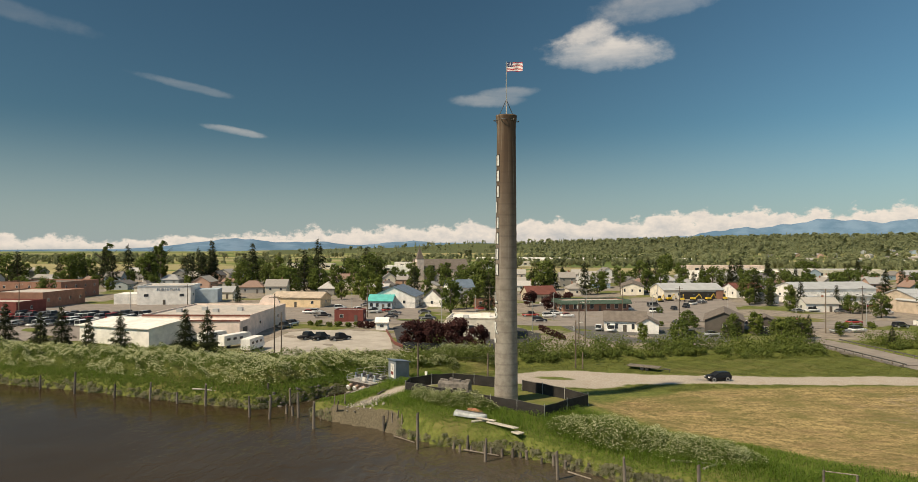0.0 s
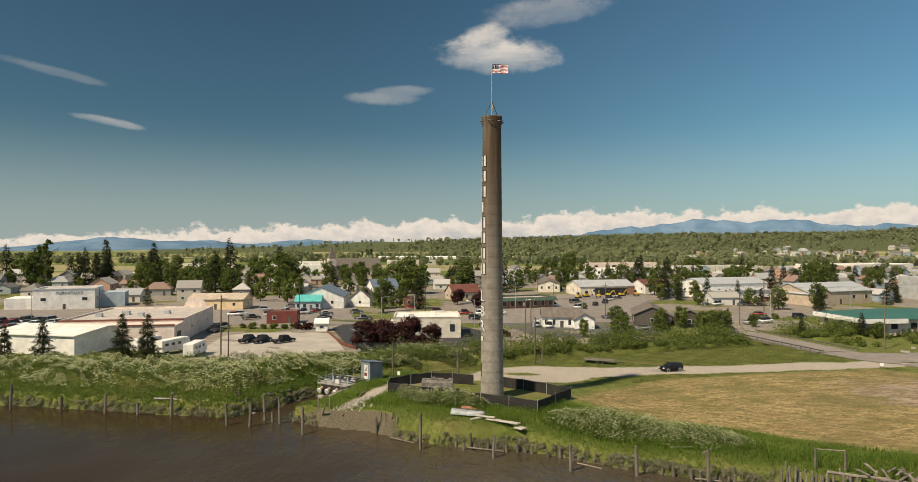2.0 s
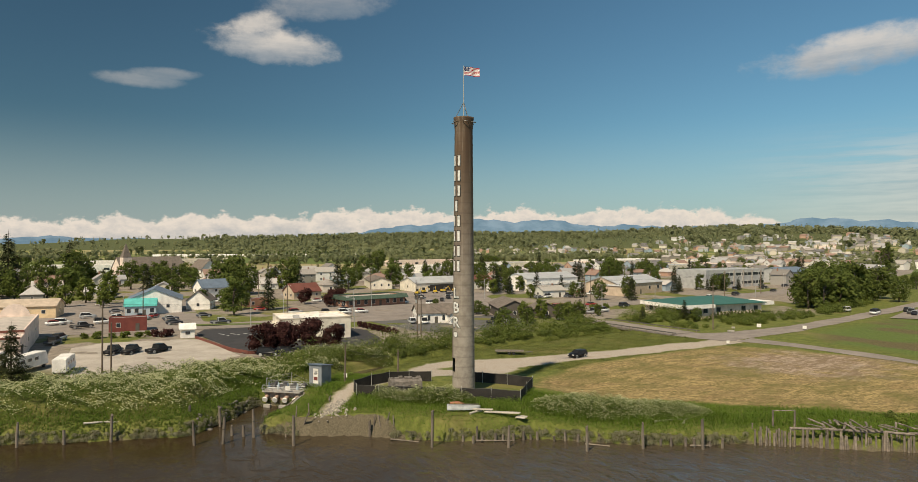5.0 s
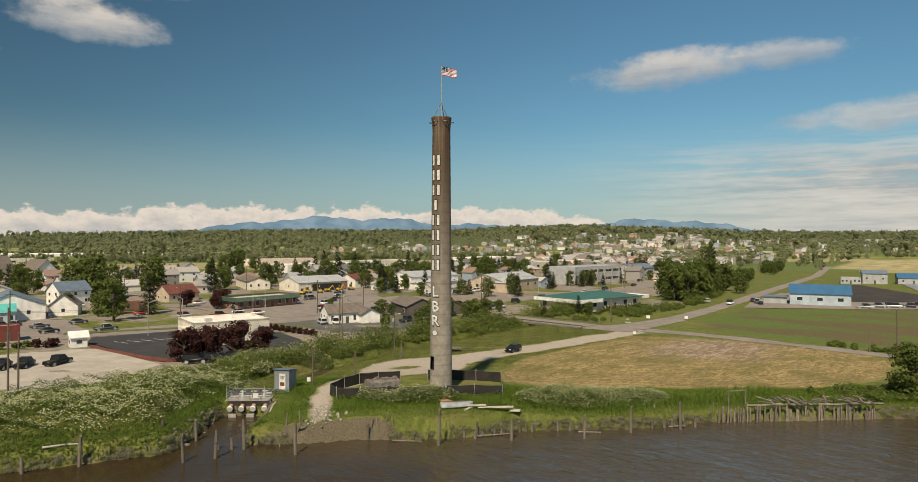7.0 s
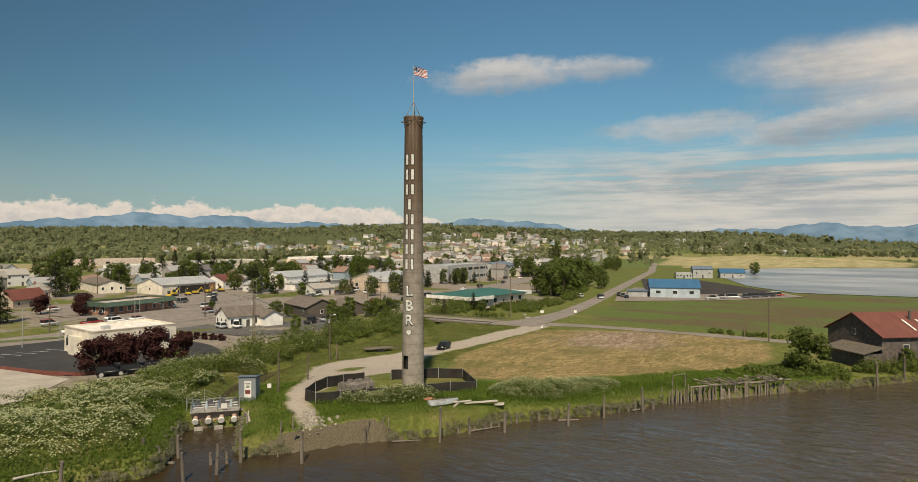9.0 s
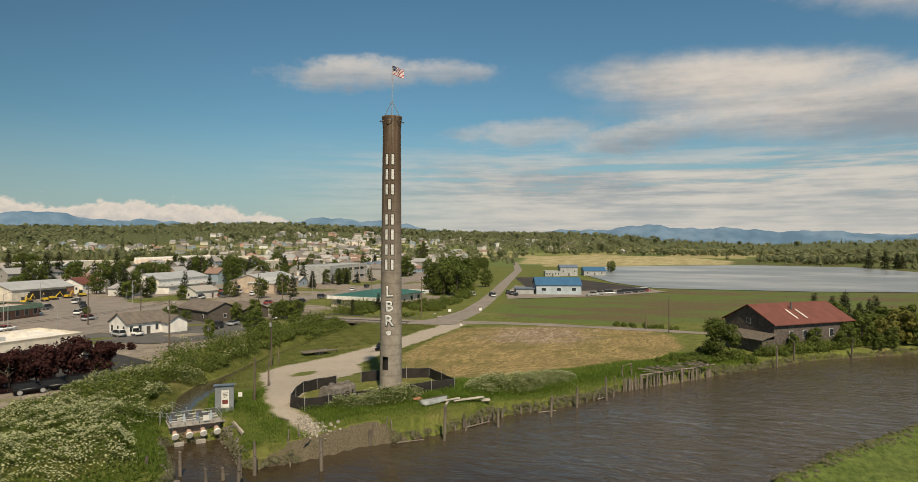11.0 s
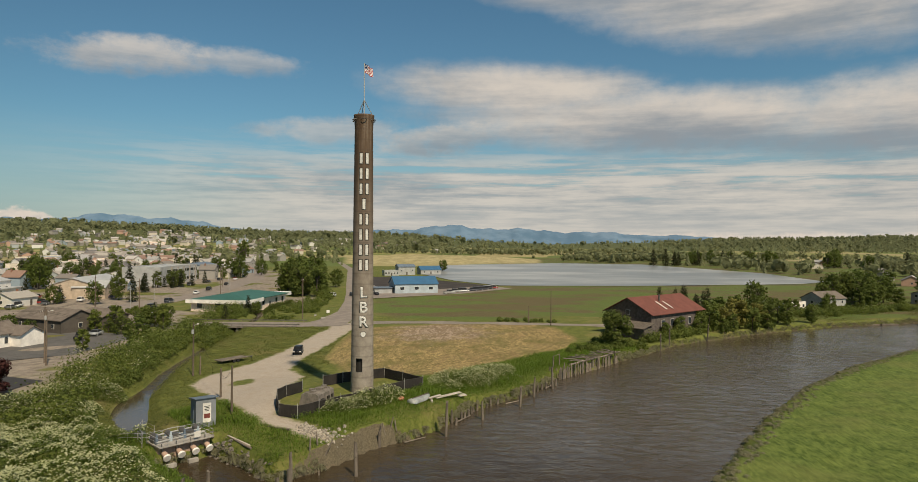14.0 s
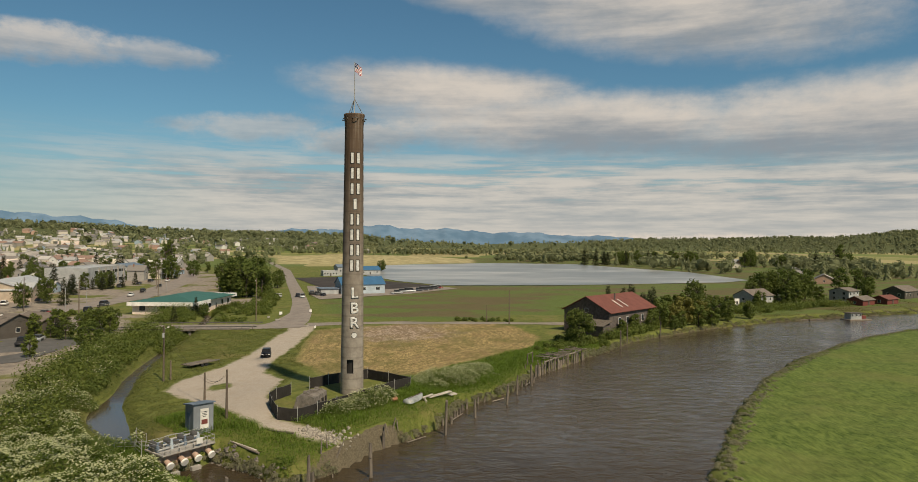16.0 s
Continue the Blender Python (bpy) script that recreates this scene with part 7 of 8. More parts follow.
    tagged(mesh_from("shore_sedge", v2, f2, M["sedge"]), "pale matted sedge blades on the shore", "sedge", kind="stuff")

    def medge(x, y):
        d = lookup("south", x, y)
        return (d > -0.2) & (d < 3.4) & (rng.random(len(x)) < 1.15 - d * 0.3)

    p = np.concatenate([field_points(rng, (-60 + 34 * k, -26 + 34 * k, -90, 62), 14000, medge) for k in range(5)])
    v, f = mops(rng, p, rng.uniform(0.3, 0.65, len(p)), rng.uniform(0.15, 0.4, len(p)), 40)
    tagged(mesh_from("marsh_edge_sedge", v, f, M["sedge"]), "grey drooping sedge on the marsh edge", "sedge", kind="stuff")

    def meadow(x, y):
        d = lookup("north", x, y)
        return (d > 2.5) & (d < 60) & (x > 96) & (y < 30) & (ring_dist(x, y, LAGOON) < -3)

    p = field_points(rng, (97, 262, -130, 118), 130000, meadow)
    p = p[wobble(p[:, 0] * 0.6, p[:, 1] * 1.6, 0.09) + 0.5 * wobble(p[:, 0], p[:, 1], 0.35) + 0.5 * rng.random(len(p)) > 0.25]
    h = np.clip(0.2 + 0.14 * wobble(p[:, 0], p[:, 1], 0.12) + 0.08 * wobble(p[:, 0], p[:, 1], 0.5), 0.06, 0.45)
    v, f = canopy(rng, p, h, 0.24, 0.4, 0.5)
    tagged(mesh_from("meadow_grass", v, f, M["meadow"]), "rough olive and brown meadow grass", "grass", kind="stuff")

    def marsh(x, y):
        return (lookup("south", x, y) > 0.8) & (rng.random(len(x)) < np.clip(1.2 - np.hypot(x + 10, y - 40) / 150, 0.05, 1))

    p = field_points(rng, (-40, 110, -90, 56), 190000, marsh)
    v, f = blades(rng, p, rng.uniform(0.06, 0.13, len(p)) * (1 + 0.4 * wobble(p[:, 0], p[:, 1], 0.7)), 0.045, 4.0, 1, 2.4)
    tagged(mesh_from("marsh_grass", v, f, M["marshgrass"]), "lush wind-combed green marsh grass", "grass", kind="stuff")


bank_plants()


def shrubs():
    """Dense shrubs along the creek, lump on lump."""
    rng = np.random.default_rng(8)
    lumps = []
    for (ax, ay), (bx, by) in zip(CREEK[1:], CREEK[2:]):
        L = math.dist((ax, ay), (bx, by))
        if ax > 95:
            continue
        nx, ny = -(by - ay) / L, (bx - ax) / L
        for k in range(int(L * 1.15)):
            s = rng.random()
            for off, h in ((rng.uniform(5.0, 13), rng.uniform(2.4, 5.4)), (rng.uniform(2.6, 5), rng.uniform(1.2, 2.2))):
                x, y = ax + (bx - ax) * s + nx * off, ay + (by - ay) * s + ny * off
                if 82 < x < 97 or (abs(off) < 4.5 and x < 12):
                    continue
                lumps.append((x, y, h))
            if 56 < ax + (bx - ax) * s < 80:
                off = rng.uniform(-1.2, 2.2)
                lumps.append((ax + (bx - ax) * s + nx * off, ay + (by - ay) * s + ny * off, rng.uniform(1.3, 2.6)))
    for k in range(60):
        lumps.append((rng.uniform(-22, 0), rng.uniform(128, 136), rng.uniform(0.9, 1.7)))
    for k in range(46):
        lumps.append((rng.uniform(100, 172), rng.uniform(128, 140) + 4, rng.uniform(1.0, 2.6)))
    for k in range(50):
        x = rng.uniform(50, 62); lumps.append((x, 92 - x * 0.82 + rng.uniform(-2, 6), rng.uniform(0.6, 1.6)))
    for k in range(70):
        s = rng.random(); lumps.append((98 + 60 * s + rng.uniform(-3, 5), -2 - 62 * s + rng.uniform(3, 12), rng.uniform(0.8, 2.2)))
    for k in range(150):
        s = rng.random()
        off = rng.uniform(2.5, 16)
        lumps.append((92 + 62 * s + off * 0.88, 6 - 78 * s + off * 0.45, rng.uniform(0.8, 2.6) * (1 - 0.35 * s)))
    for k in range(40):
        lumps.append((rng.uniform(57, 68), rng.uniform(37, 50), rng.uniform(0.7, 1.5)))
    for k in range(60):
        s = rng.random()
        lumps.append((61 + 30 * s + rng.uniform(0, 3), 37.5 - 27 * s + rng.uniform(-0.5, 3), rng.uniform(1.0, 3.0)))
    for k in range(70):
        s = rng.random(); lumps.append((166 + 60 * s, 134 + 19 * s + rng.uniform(-1, 5), rng.uniform(1.6, 3.6)))
    for k in range(30):
        s = rng.random(); lumps.append((118 + 40 * s, 131 + 6 * s + rng.uniform(-3, 5), rng.uniform(1.2, 2.8)))
    for k in range(24):
        lumps.append((104 + rng.uniform(-2, 3), 62 + rng.uniform(-10, 8), rng.uniform(0.5, 1.2)))
    for k in range(110):
        s = rng.random()
        lumps.append((124 + 32 * s + rng.uniform(-4, 5), -24 - 62 * s + rng.uniform(-3, 4), rng.uniform(1.2, 3.0)))
    groups = {"shrub": [], "leaf2": []}
    for x, y, h in lumps:
        groups["leaf2" if rng.random() < 0.4 else "shrub"].append((x, y, h))
    for mat, ls in groups.items():
        c = np.array([(x, y, top(x, y) + h * 0.42) for x, y, h in ls])
        r = np.array([h * 0.75 for _, _, h in ls])
        v, f = leaf_cloud(rng, c, r, 210 * len(ls), 0.19, 0.85)
        ob = mesh_from("creek_shrubs", v, f, M[mat])
        tagged(ob, "dense green shrubs crowding the creek bank", "shrubs", kind="stuff")
    sel = [l for l in lumps if rng.random() < 0.3 and l[0] < 30 and l[1] > 118]
    q = np.array([(x, y, top(x, y) + h * 0.95) for x, y, h in sel])
    v, f = heads(rng, q, 34, 0.75, 0.10)
    tagged(mesh_from("shrub_blossom", v, f, M["flower"]), "white blossom on the creek shrubs", "flowers", kind="stuff")


shrubs()


# ---- piles, dock, drift ----
def piles():
    rnd = random.Random(6)
    spots = [(-27, 92, 3.2), (-25.3, 95, 1.3), (-24, 94, 1.4), (-23, 93, 3.6), (-19.5, 87, 3.6), (-5, 78.5, 4.4), (3, 73.8, 2.6), (10.5, 68.3, 3.0), (17, 65.7, 3.2), (23, 62, 3.6), (-64, 107.5, 3.6), (-49, 102.5, 3.0), (-39, 99.5, 3.4), (-30, 93, 3.0), (-30, 101, 3.2),
             (-26, 100, 2.6), (-13, 92, 2.2), (-14.5, 91, 1.9), (-12, 89.5, 2.0), (-17, 92.5, 1.8), (-56, 105, 2.2), (-72, 111, 2.4), (-44, 101, 1.8), (-19, 95, 2.0), (62, 33.5, 4.2), (69, 29.5, 4.4), (80, 17, 4.2), (-10, 86.2, 2.0), (1, 78, 1.8)]
    x, y = -2, 79.2
    for k in range(24):
        x, y = x + 1.15, y - 0.48 if k < 9 else y - 0.86
        spots.append((x + rnd.uniform(-0.4, 0.4), y - 0.4 + rnd.uniform(-0.3, 0.3), rnd.uniform(0.5, 1.15)))
    protos = []
    for i, (x, y, h) in enumerate(spots):
        if i < 5:
            t = thing("mooring_pile", pose(x, y, -1.6), "weathered timber pile standing in the river", "pile", "river piles")
            bm = bmesh.new()
            tube(bm, (0, 0, 0), (0.03, 0.02, 0.7), 0.2, 0.195, 10)
            tube(bm, (0.03, 0.02, 0.7), (0, 0.04, 1.0), 0.195, 0.13 if i % 2 else 0.18, 10)
            part("shaft", bm, M["wetwood"], t)
            protos.append(t)
            t.matrix_basis = pose(x, y, -1.6, rnd.uniform(-3, 3), rnd.uniform(-3, 3), rnd.uniform(0, 360)) @ Matrix.Diagonal((1, 1, h + 1.7, 1))
        else:
            m = pose(x, y, -1.6, rnd.uniform(-4, 4), rnd.uniform(-4, 4), rnd.uniform(0, 360))
            o = copy_thing(protos[i % 5], m)
            o.scale = (0.9, 0.9, h + 1.7)


piles()


def dock():
    t = thing("ruined_dock", pose(0, 0, 0), "ruined timber dock with leaning piles and loose planks", "dock")
    rnd = random.Random(12)
    a, b = Vector((30, 60.2, 0)), Vector((48.5, 45.6, 0))
    d = (b - a).normalized()
    o = Vector((-d.y, d.x, 0))
    L = (b - a).length
    n = 84
    for k in range(n):
        p = a + d * (L * k / (n - 1)) + o * (rnd.choice((0, 0, 0, 0, 0.9, 2.0)) + rnd.uniform(-0.2, 0.2))
        h = rnd.uniform(1.5, 2.5) if k < 72 else rnd.uniform(1.2, 2.1)
        bm = bmesh.new()
        tube(bm, p + Vector((0, 0, -1.5)), p + Vector((rnd.uniform(-0.15, 0.15), rnd.uniform(-0.15, 0.15), h)), rnd.uniform(0.11, 0.17), rnd.uniform(0.08, 0.14), 8)
        part("timber_post", bm, M["wood"], t)
    for k in range(9):
        s = 4 + k * (L - 4) / 9
        p = a + d * s
        bm = bmesh.new()
        tube(bm, p + Vector((0, 0, 2.35)), p + d * rnd.uniform(2.4, 3.4) + o * rnd.uniform(-0.3, 0.3) + Vector((0, 0, 2.35 + rnd.uniform(-0.15, 0.1))), 0.15, n=7)
        part("cap_beam", bm, M["wood"], t)
    for k in range(34):
        s = rnd.uniform(7, L - 1)
        p = a + d * s + o * rnd.uniform(0.2, 3)
        bm = bmesh.new()
        box(bm, 0, 0, 0, rnd.uniform(1.4, 3.2), 0.24, 0.09)
        q = part("plank", bm, M["wood"], t)
        q.matrix_local = pose(p.x, p.y, 2.45 + rnd.uniform(0, 0.2), rnd.uniform(-6, 6), rnd.uniform(-6, 6), rnd.uniform(20, 80) + 0)
    # old goal-like frame behind
    f = thing("wooden_gantry", pose(0, 0, 0), "leaning timber frame of two posts and a bar", "frame")
    p, q = Vector((34.3, 60.8, 0)), Vector((36.6, 59.4, 0))
    for e in (p, q):
        bm = bmesh.new()
        tube(bm, e + Vector((0, 0, 0.5)), e + Vector((0, 0, 3.7)), 0.13, 0.11)
        part("post", bm, M["wood"], f)
    bm = bmesh.new()
    tube(bm, p + Vector((0, 0, 3.6)), q + Vector((0, 0, 3.7)), 0.055)
    part("bar", bm, M["wood"], f)


dock()


def drift():
    rnd = random.Random(3)
    t = thing("overturned_boat", pose(1.6, 82.4, top(1.6, 82.4) + 0.2, 0, 0, -28), "upturned grey skiff lying in the bank grass", "boat")
    bm = bmesh.new()
    n = 14
    rows = []
    for i in range(n + 1):
        s = i / n
        w = 0.72 * (1 - max(0, s - 0.45) ** 2 * 2.9)
        z = 0.62 - 0.12 * s
        rows.append([bm.verts.new((-2.2 + 4.4 * s, w * math.cos(a), 0.05 + z * max(0, math.sin(a)) ** 0.6)) for a in np.linspace(0, math.pi, 9)])
    for a, b in zip(rows, rows[1:]):
        for k in range(8):
            bm.faces.new((a[k], b[k], b[k + 1], a[k + 1]))
    bm.faces.new(rows[0]), bm.faces.new(rows[-1])
    part("hull", bm, M["skiff"], t, smooth=True)
    bm = bmesh.new()
    box(bm, 0, 0, 0.62, 4.0, 0.08, 0.1)
    part("keel", bm, M["wood"], t)
    t = thing("orange_float", pose(2.2, 85.2, top(2.2, 85.2) + 0.25, 0, 8, -10), "faded orange float half hidden in grass", "float")
    bm = bmesh.new()
    bmesh.ops.create_icosphere(bm, subdivisions=3, radius=1, matrix=Matrix.Diagonal((1.1, 0.45, 0.32, 1)))
    part("shell", bm, M["orange"], t, smooth=True)
    for x, y, L, r, turn, mat in ((2.8, 80.9, 2.4, 0.18, 5, "drift"), (25.5, 69.0, 5.5, 0.16, -12, "drift"), (27.0, 68.2, 3.5, 0.13, 30, "drift"), (-4, 80.4, 5, 0.15, -38, "drift"), (-11.5, 104.0 - 6, 3.4, 0.12, 70, "wood"), (-15.7, 101.0, 5, 0.14, 50, "wood"), (-15.2, 101.3, 4.4, 0.15, 53, "drift"), (-40, 101.6, 4, 0.13, -10, "drift")):
        t = thing("drift_log", pose(x, y, top(x, y) + r * 0.7, 0, rnd.uniform(-4, 4), turn), "bleached drift log stranded on the bank", "log", "drift logs")
        bm = bmesh.new()
        tube(bm, (-L / 2, 0, 0), (0, 0.1, 0.05), r, r * 0.9, 9)
        tube(bm, (0, 0.1, 0.05), (L / 2, 0, 0), r * 0.9, r * 0.5, 9)
        tube(bm, (L * 0.1, 0, 0), (L * 0.25, 0.6, 0.4), r * 0.4, r * 0.15, 6)
        part("trunk", bm, M[mat], t)
    for x, y, L, w, turn in ((5.3, 78.8, 4.6, 0.75, -46), (3.4, 80.6, 2.6, 0.35, -35), (7.0, 76.9, 1.3, 0.9, -50)):
        t = thing("washed_up_plank", pose(x, y, top(x, y) + 0.42, rnd.uniform(-5, 5), rnd.uniform(-3, 3), turn), "bleached heavy dock plank lying in the grass", "plank", "washed-up planks")
        bm = bmesh.new()
        for k in (-1, 1):
            box(bm, 0.05 * k, k * w * 0.26, 0, L, w * 0.48, 0.14)
        bmesh.ops.bevel(bm, geom=bm.edges[:], offset=0.025, segments=1, affect="EDGES")
        part("board", bm, M["drift"], t)
    # fallen walings along the foot of the bank
    foot = [(-9, 84.6), (-4.5, 81.0), (0.5, 78.2), (6, 75.6), (11, 72), (15.5, 67.6), (21, 64.6), (26.5, 61.8)]
    for a, b in zip(foot[::2], foot[1::2]):
        a, b = Vector((a[0] - 0.25, a[1] - 0.5, 0.25 + rnd.uniform(-0.1, 0.15))), Vector((b[0] - 0.4, b[1] - 0.5, 0.22 + rnd.uniform(-0.1, 0.15)))
        t = thing("waling_log", pose(*a), "grey waling log fallen along the bank piles", "log", "waling logs")
        bm = bmesh.new()
        tube(bm, (b - a) * rnd.uniform(0.05, 0.3), (b - a) * rnd.uniform(0.6, 0.9) + Vector((0, 0, rnd.uniform(-0.2, 0.1))), 0.1, 0.07, 8)
        part("trunk", bm, M["wood"], t)
    # stakes left standing in the mud
    for x, y, h, lean in ((-17.8, 92.5, 1.5, 3), (-16.2, 92.0, 1.6, -4), (-17.2, 91.0, 1.7, 24), (-9.5, 86.2, 1.5, 6), (-8.8, 85.7, 1.1, -10), (-8.1, 85.2, 1.3, 14), (-7.4, 84.5, 1.0, -6), (-19.5, 91.0, 1.9, 0)):
        t = thing("mud_stake", pose(x, y, top(x, y) - 0.4, lean, lean * 0.5, 0), "thin grey stake standing in the shore mud", "stake", "mud stakes")
        bm = bmesh.new()
        tube(bm, (0, 0, 0), (0.03, 0.02, h + 0.4), 0.11, 0.07, 8)
        part("shaft", bm, M["wood"], t)
    # rubble slope
    g = thing("rubble", pose(0, 0, 0), "broken pale concrete rubble spilling to the water", "rubble", kind="stuff")
    proto = []
    for k in range(4):
        bm = bmesh.new()
        bmesh.ops.create_icosphere(bm, subdivisions=1, radius=0.3)
        for v in bm.verts:
            v.co *= rnd.uniform(0.6, 1.25)
        proto.append(part("stone", bm, M["rubble"], g))
        proto[-1].matrix_local = pose(-13.5 + k, 91.5 - k * 0.4, top(-13.5 + k, 91.5 - k * 0.4) + 0.05)
    for k in range(270):
        s = rnd.random()
        x, y = -10.5 - 3.5 * s + rnd.gauss(0, 0.4 + 0.7 * s), 95.5 - 5 * s + rnd.gauss(0, 0.4 + 0.5 * s)
        same_part("stone", proto[k % 4], g, pose(x, y, top(x, y) + 0.03, rnd.uniform(0, 360), rnd.uniform(0, 360), 0) @ Matrix.Scale(rnd.uniform(0.2, 0.75), 4))


drift()


def outlet_rocks():
    rnd = random.Random(31)
    g = thing("outlet_rocks", pose(0, 0, 0), "dark rounded boulders lining the outlet channel", "rocks", kind="stuff")
    proto = []
    for k in range(4):
        bm = bmesh.new()
        bmesh.ops.create_icosphere(bm, subdivisions=2, radius=0.42)
        f = [rnd.uniform(0.7, 1.3) for _ in range(3)]
        for v in bm.verts:
            q = v.co.copy()
            v.co *= 0.85 + 0.22 * math.sin(q.x * 9 + k) * math.cos(q.y * 8 + q.z * 7)
            v.co.x, v.co.y, v.co.z = v.co.x * f[0], v.co.y * f[1], v.co.z * f[2] * 0.7
        proto.append(part("boulder", bm, M["ruin"], g, smooth=True))
        proto[-1].matrix_local = pose(-13.2 - k * 0.5, 105.2 - k * 0.7, top(-13.2 - k * 0.5, 105.2 - k * 0.7))
    for (ax, ay), (bx, by), n in (((-13, 105.6), (-17.6, 99.8), 46), ((-17.6, 99.8), (-21, 96.2), 26), ((-20.4, 108.6), (-25.6, 102.6), 40), ((-25.6, 102.6), (-29, 98.6), 22)):
        for k in range(n):
            s = rnd.random()
            x, y = ax + (bx - ax) * s + rnd.gauss(0, 0.35), ay + (by - ay) * s + rnd.gauss(0, 0.35)
            same_part("boulder", proto[k % 4], g, pose(x, y, max(0.05, top(x, y)) + 0.02, 0, 0, rnd.uniform(0, 360)) @ Matrix.Scale(rnd.uniform(0.4, 1.0), 4))


outlet_rocks()


# ---- poles, wires, signs ----
def utility_pole(x, y, h, arm=True, lamp=False, name="utility_pole", turn=0):
    t = thing(name, pose(x, y, top(x, y), 0, 0, turn), "brown wooden utility pole" + (" with a small lamp" if lamp else " with a crossarm" if arm else ""), "pole", "utility poles")
    bm = bmesh.new()
    tube(bm, (0, 0, -0.6), (0.04, 0, h), 0.17, 0.11, 10)
    part("post", bm, M["pole"], t)
    if arm:
        bm = bmesh.new()
        box(bm, 0, 0.14, h - 0.9, 2.4, 0.1, 0.12)
        a = part("crossarm", bm, M["pole"], t)
        for k in (-1.05, -0.4, 0.4, 1.05):
            bm = bmesh.new()
            tube(bm, (k, 0.14, h - 0.78), (k, 0.14, h - 0.58), 0.05, 0.035, 7)
            part("insulator", bm, M["offwhite"], a)
    if lamp:
        bm = bmesh.new()
        tube(bm, (0, 0, h - 0.6), (0.9, -0.3, h - 0.35), 0.035, n=6)
        part("bracket", bm, M["galv"], t)
        bm = bmesh.new()
        box(bm, 1.0, -0.33, h - 0.45, 0.5, 0.22, 0.16)
        part("lamp_head", bm, M["offwhite"], t)
        bm = bmesh.new()
        tube(bm, (-0.3, 0, h - 1.9), (-0.3, 0, h - 1.2), 0.2, n=10)
        part("transformer", bm, M["greywall"], t)
    return Vector((x, y, top(x, y) + h - 0.6))


def wire(a, b, sag=0.8):
    cu = bpy.data.curves.new("overhead_wire", "CURVE")
    cu.dimensions, cu.bevel_depth, cu.bevel_resolution = "3D", 0.018, 0
    sp = cu.splines.new("POLY")
    sp.points.add(14)
    for k in range(15):
        s = k / 14
        p = a.lerp(b, s)
        sp.points[k].co = (p.x, p.y, p.z - sag * 4 * s * (1 - s), 1)
    cu.materials.append(M["black"])
    tagged(new("overhead_wire", cu), "thin dark overhead wire between poles", "wire", "overhead wires")


def poles():
    a = utility_pole(22.4, 123.9, 9.2, False, True)
    utility_pole(23.6, 123.2, 3.2, False, name="short_pole")
    b = utility_pole(5.0, 111.8, 4.2, False)
    c = utility_pole(-6.7, 105.5, 6.0, False)
    d = utility_pole(-40, 140, 13, True)
    utility_pole(-38.6, 140.5, 9, False)
    e = utility_pole(30.5, 156, 10.5, True)
    f = utility_pole(28.7, 154.4, 10.4, False, True)
    g = utility_pole(105, 128.5, 12.5, True)
    h = utility_pole(96.5, 55, 9.8, False)
    utility_pole(101, 61, 5, False, name="short_pole")
    i = utility_pole(52, 205, 11, True)
    j = utility_pole(100, 176, 12, True)
    k = utility_pole(180, 185, 12, True)
    for x, y in ((-90, 214), (-30, 212), (10, 209), (70, 205), (130, 208), (230, 205), (-150, 220), (-210, 226), (20, 300), (-60, 330), (80, 320)):
        utility_pole(x, y, 11, True)
    for p, q in ((d, e), (e, j), (j, k), (a, b), (a, e), (b, c), (i, e)):
        wire(p, q)
        wire(p + Vector((0.5, 0.5, -0.3)), q + Vector((0.5, 0.5, -0.3)))
    for (x, y, w, h, mat) in ((86, 108.6, 0.9, 0.9, "offwhite"), (118, 124, 1.6, 1.3, "offwhite"), (110, 126, 1.2, 0.7, "concrete"), (104, 122, 2.4, 0.6, "concrete"), (126, 116, 1.4, 1.2, "offwhite"), (-5.5, 108.8, 0.8, 0.9, "offwhite")):
        t = thing("road_sign", pose(x, y, top(x, y), 0, 0, -45), "small pale board on a post beside the lane", "sign", "roadside boards")
        bm = bmesh.new()
        w, h = w * 0.7, h * 0.7
        box(bm, 0, 0, 0.35, w, 0.08, h)
        part("board", bm, M[mat], t)
        for s in (-0.35, 0.35):
            bm = bmesh.new()
            box(bm, s * w, 0.06, -0.3, 0.08, 0.08, 0.9)
            part("leg", bm, M["wood"], t)


poles()


# ---- vehicles ----
WHEEL = []


def wheel(t, x, y):
    """A road wheel; all share one mesh."""
    if not WHEEL:
        bm = bmesh.new()
        bmesh.ops.create_cone(bm, cap_ends=True, segments=14, radius1=0.35, radius2=0.35, depth=0.24, matrix=pose(0, 0, 0, 90, 0, 0))
        tyre = len(bm.faces)
        bmesh.ops.create_cone(bm, cap_ends=True, segments=10, radius1=0.2, radius2=0.2, depth=0.27, matrix=pose(0, 0, 0, 90, 0, 0))
        for f in bm.faces[:][tyre:]:
            f.material_index = 1
        WHEEL.append(part("wheel", bm, [M["rubber"], M["galv"]], t))
        WHEEL[0].matrix_local = pose(x, y, 0.35)
    else:
        same_part("wheel", WHEEL[0], t, pose(x, y, 0.35))


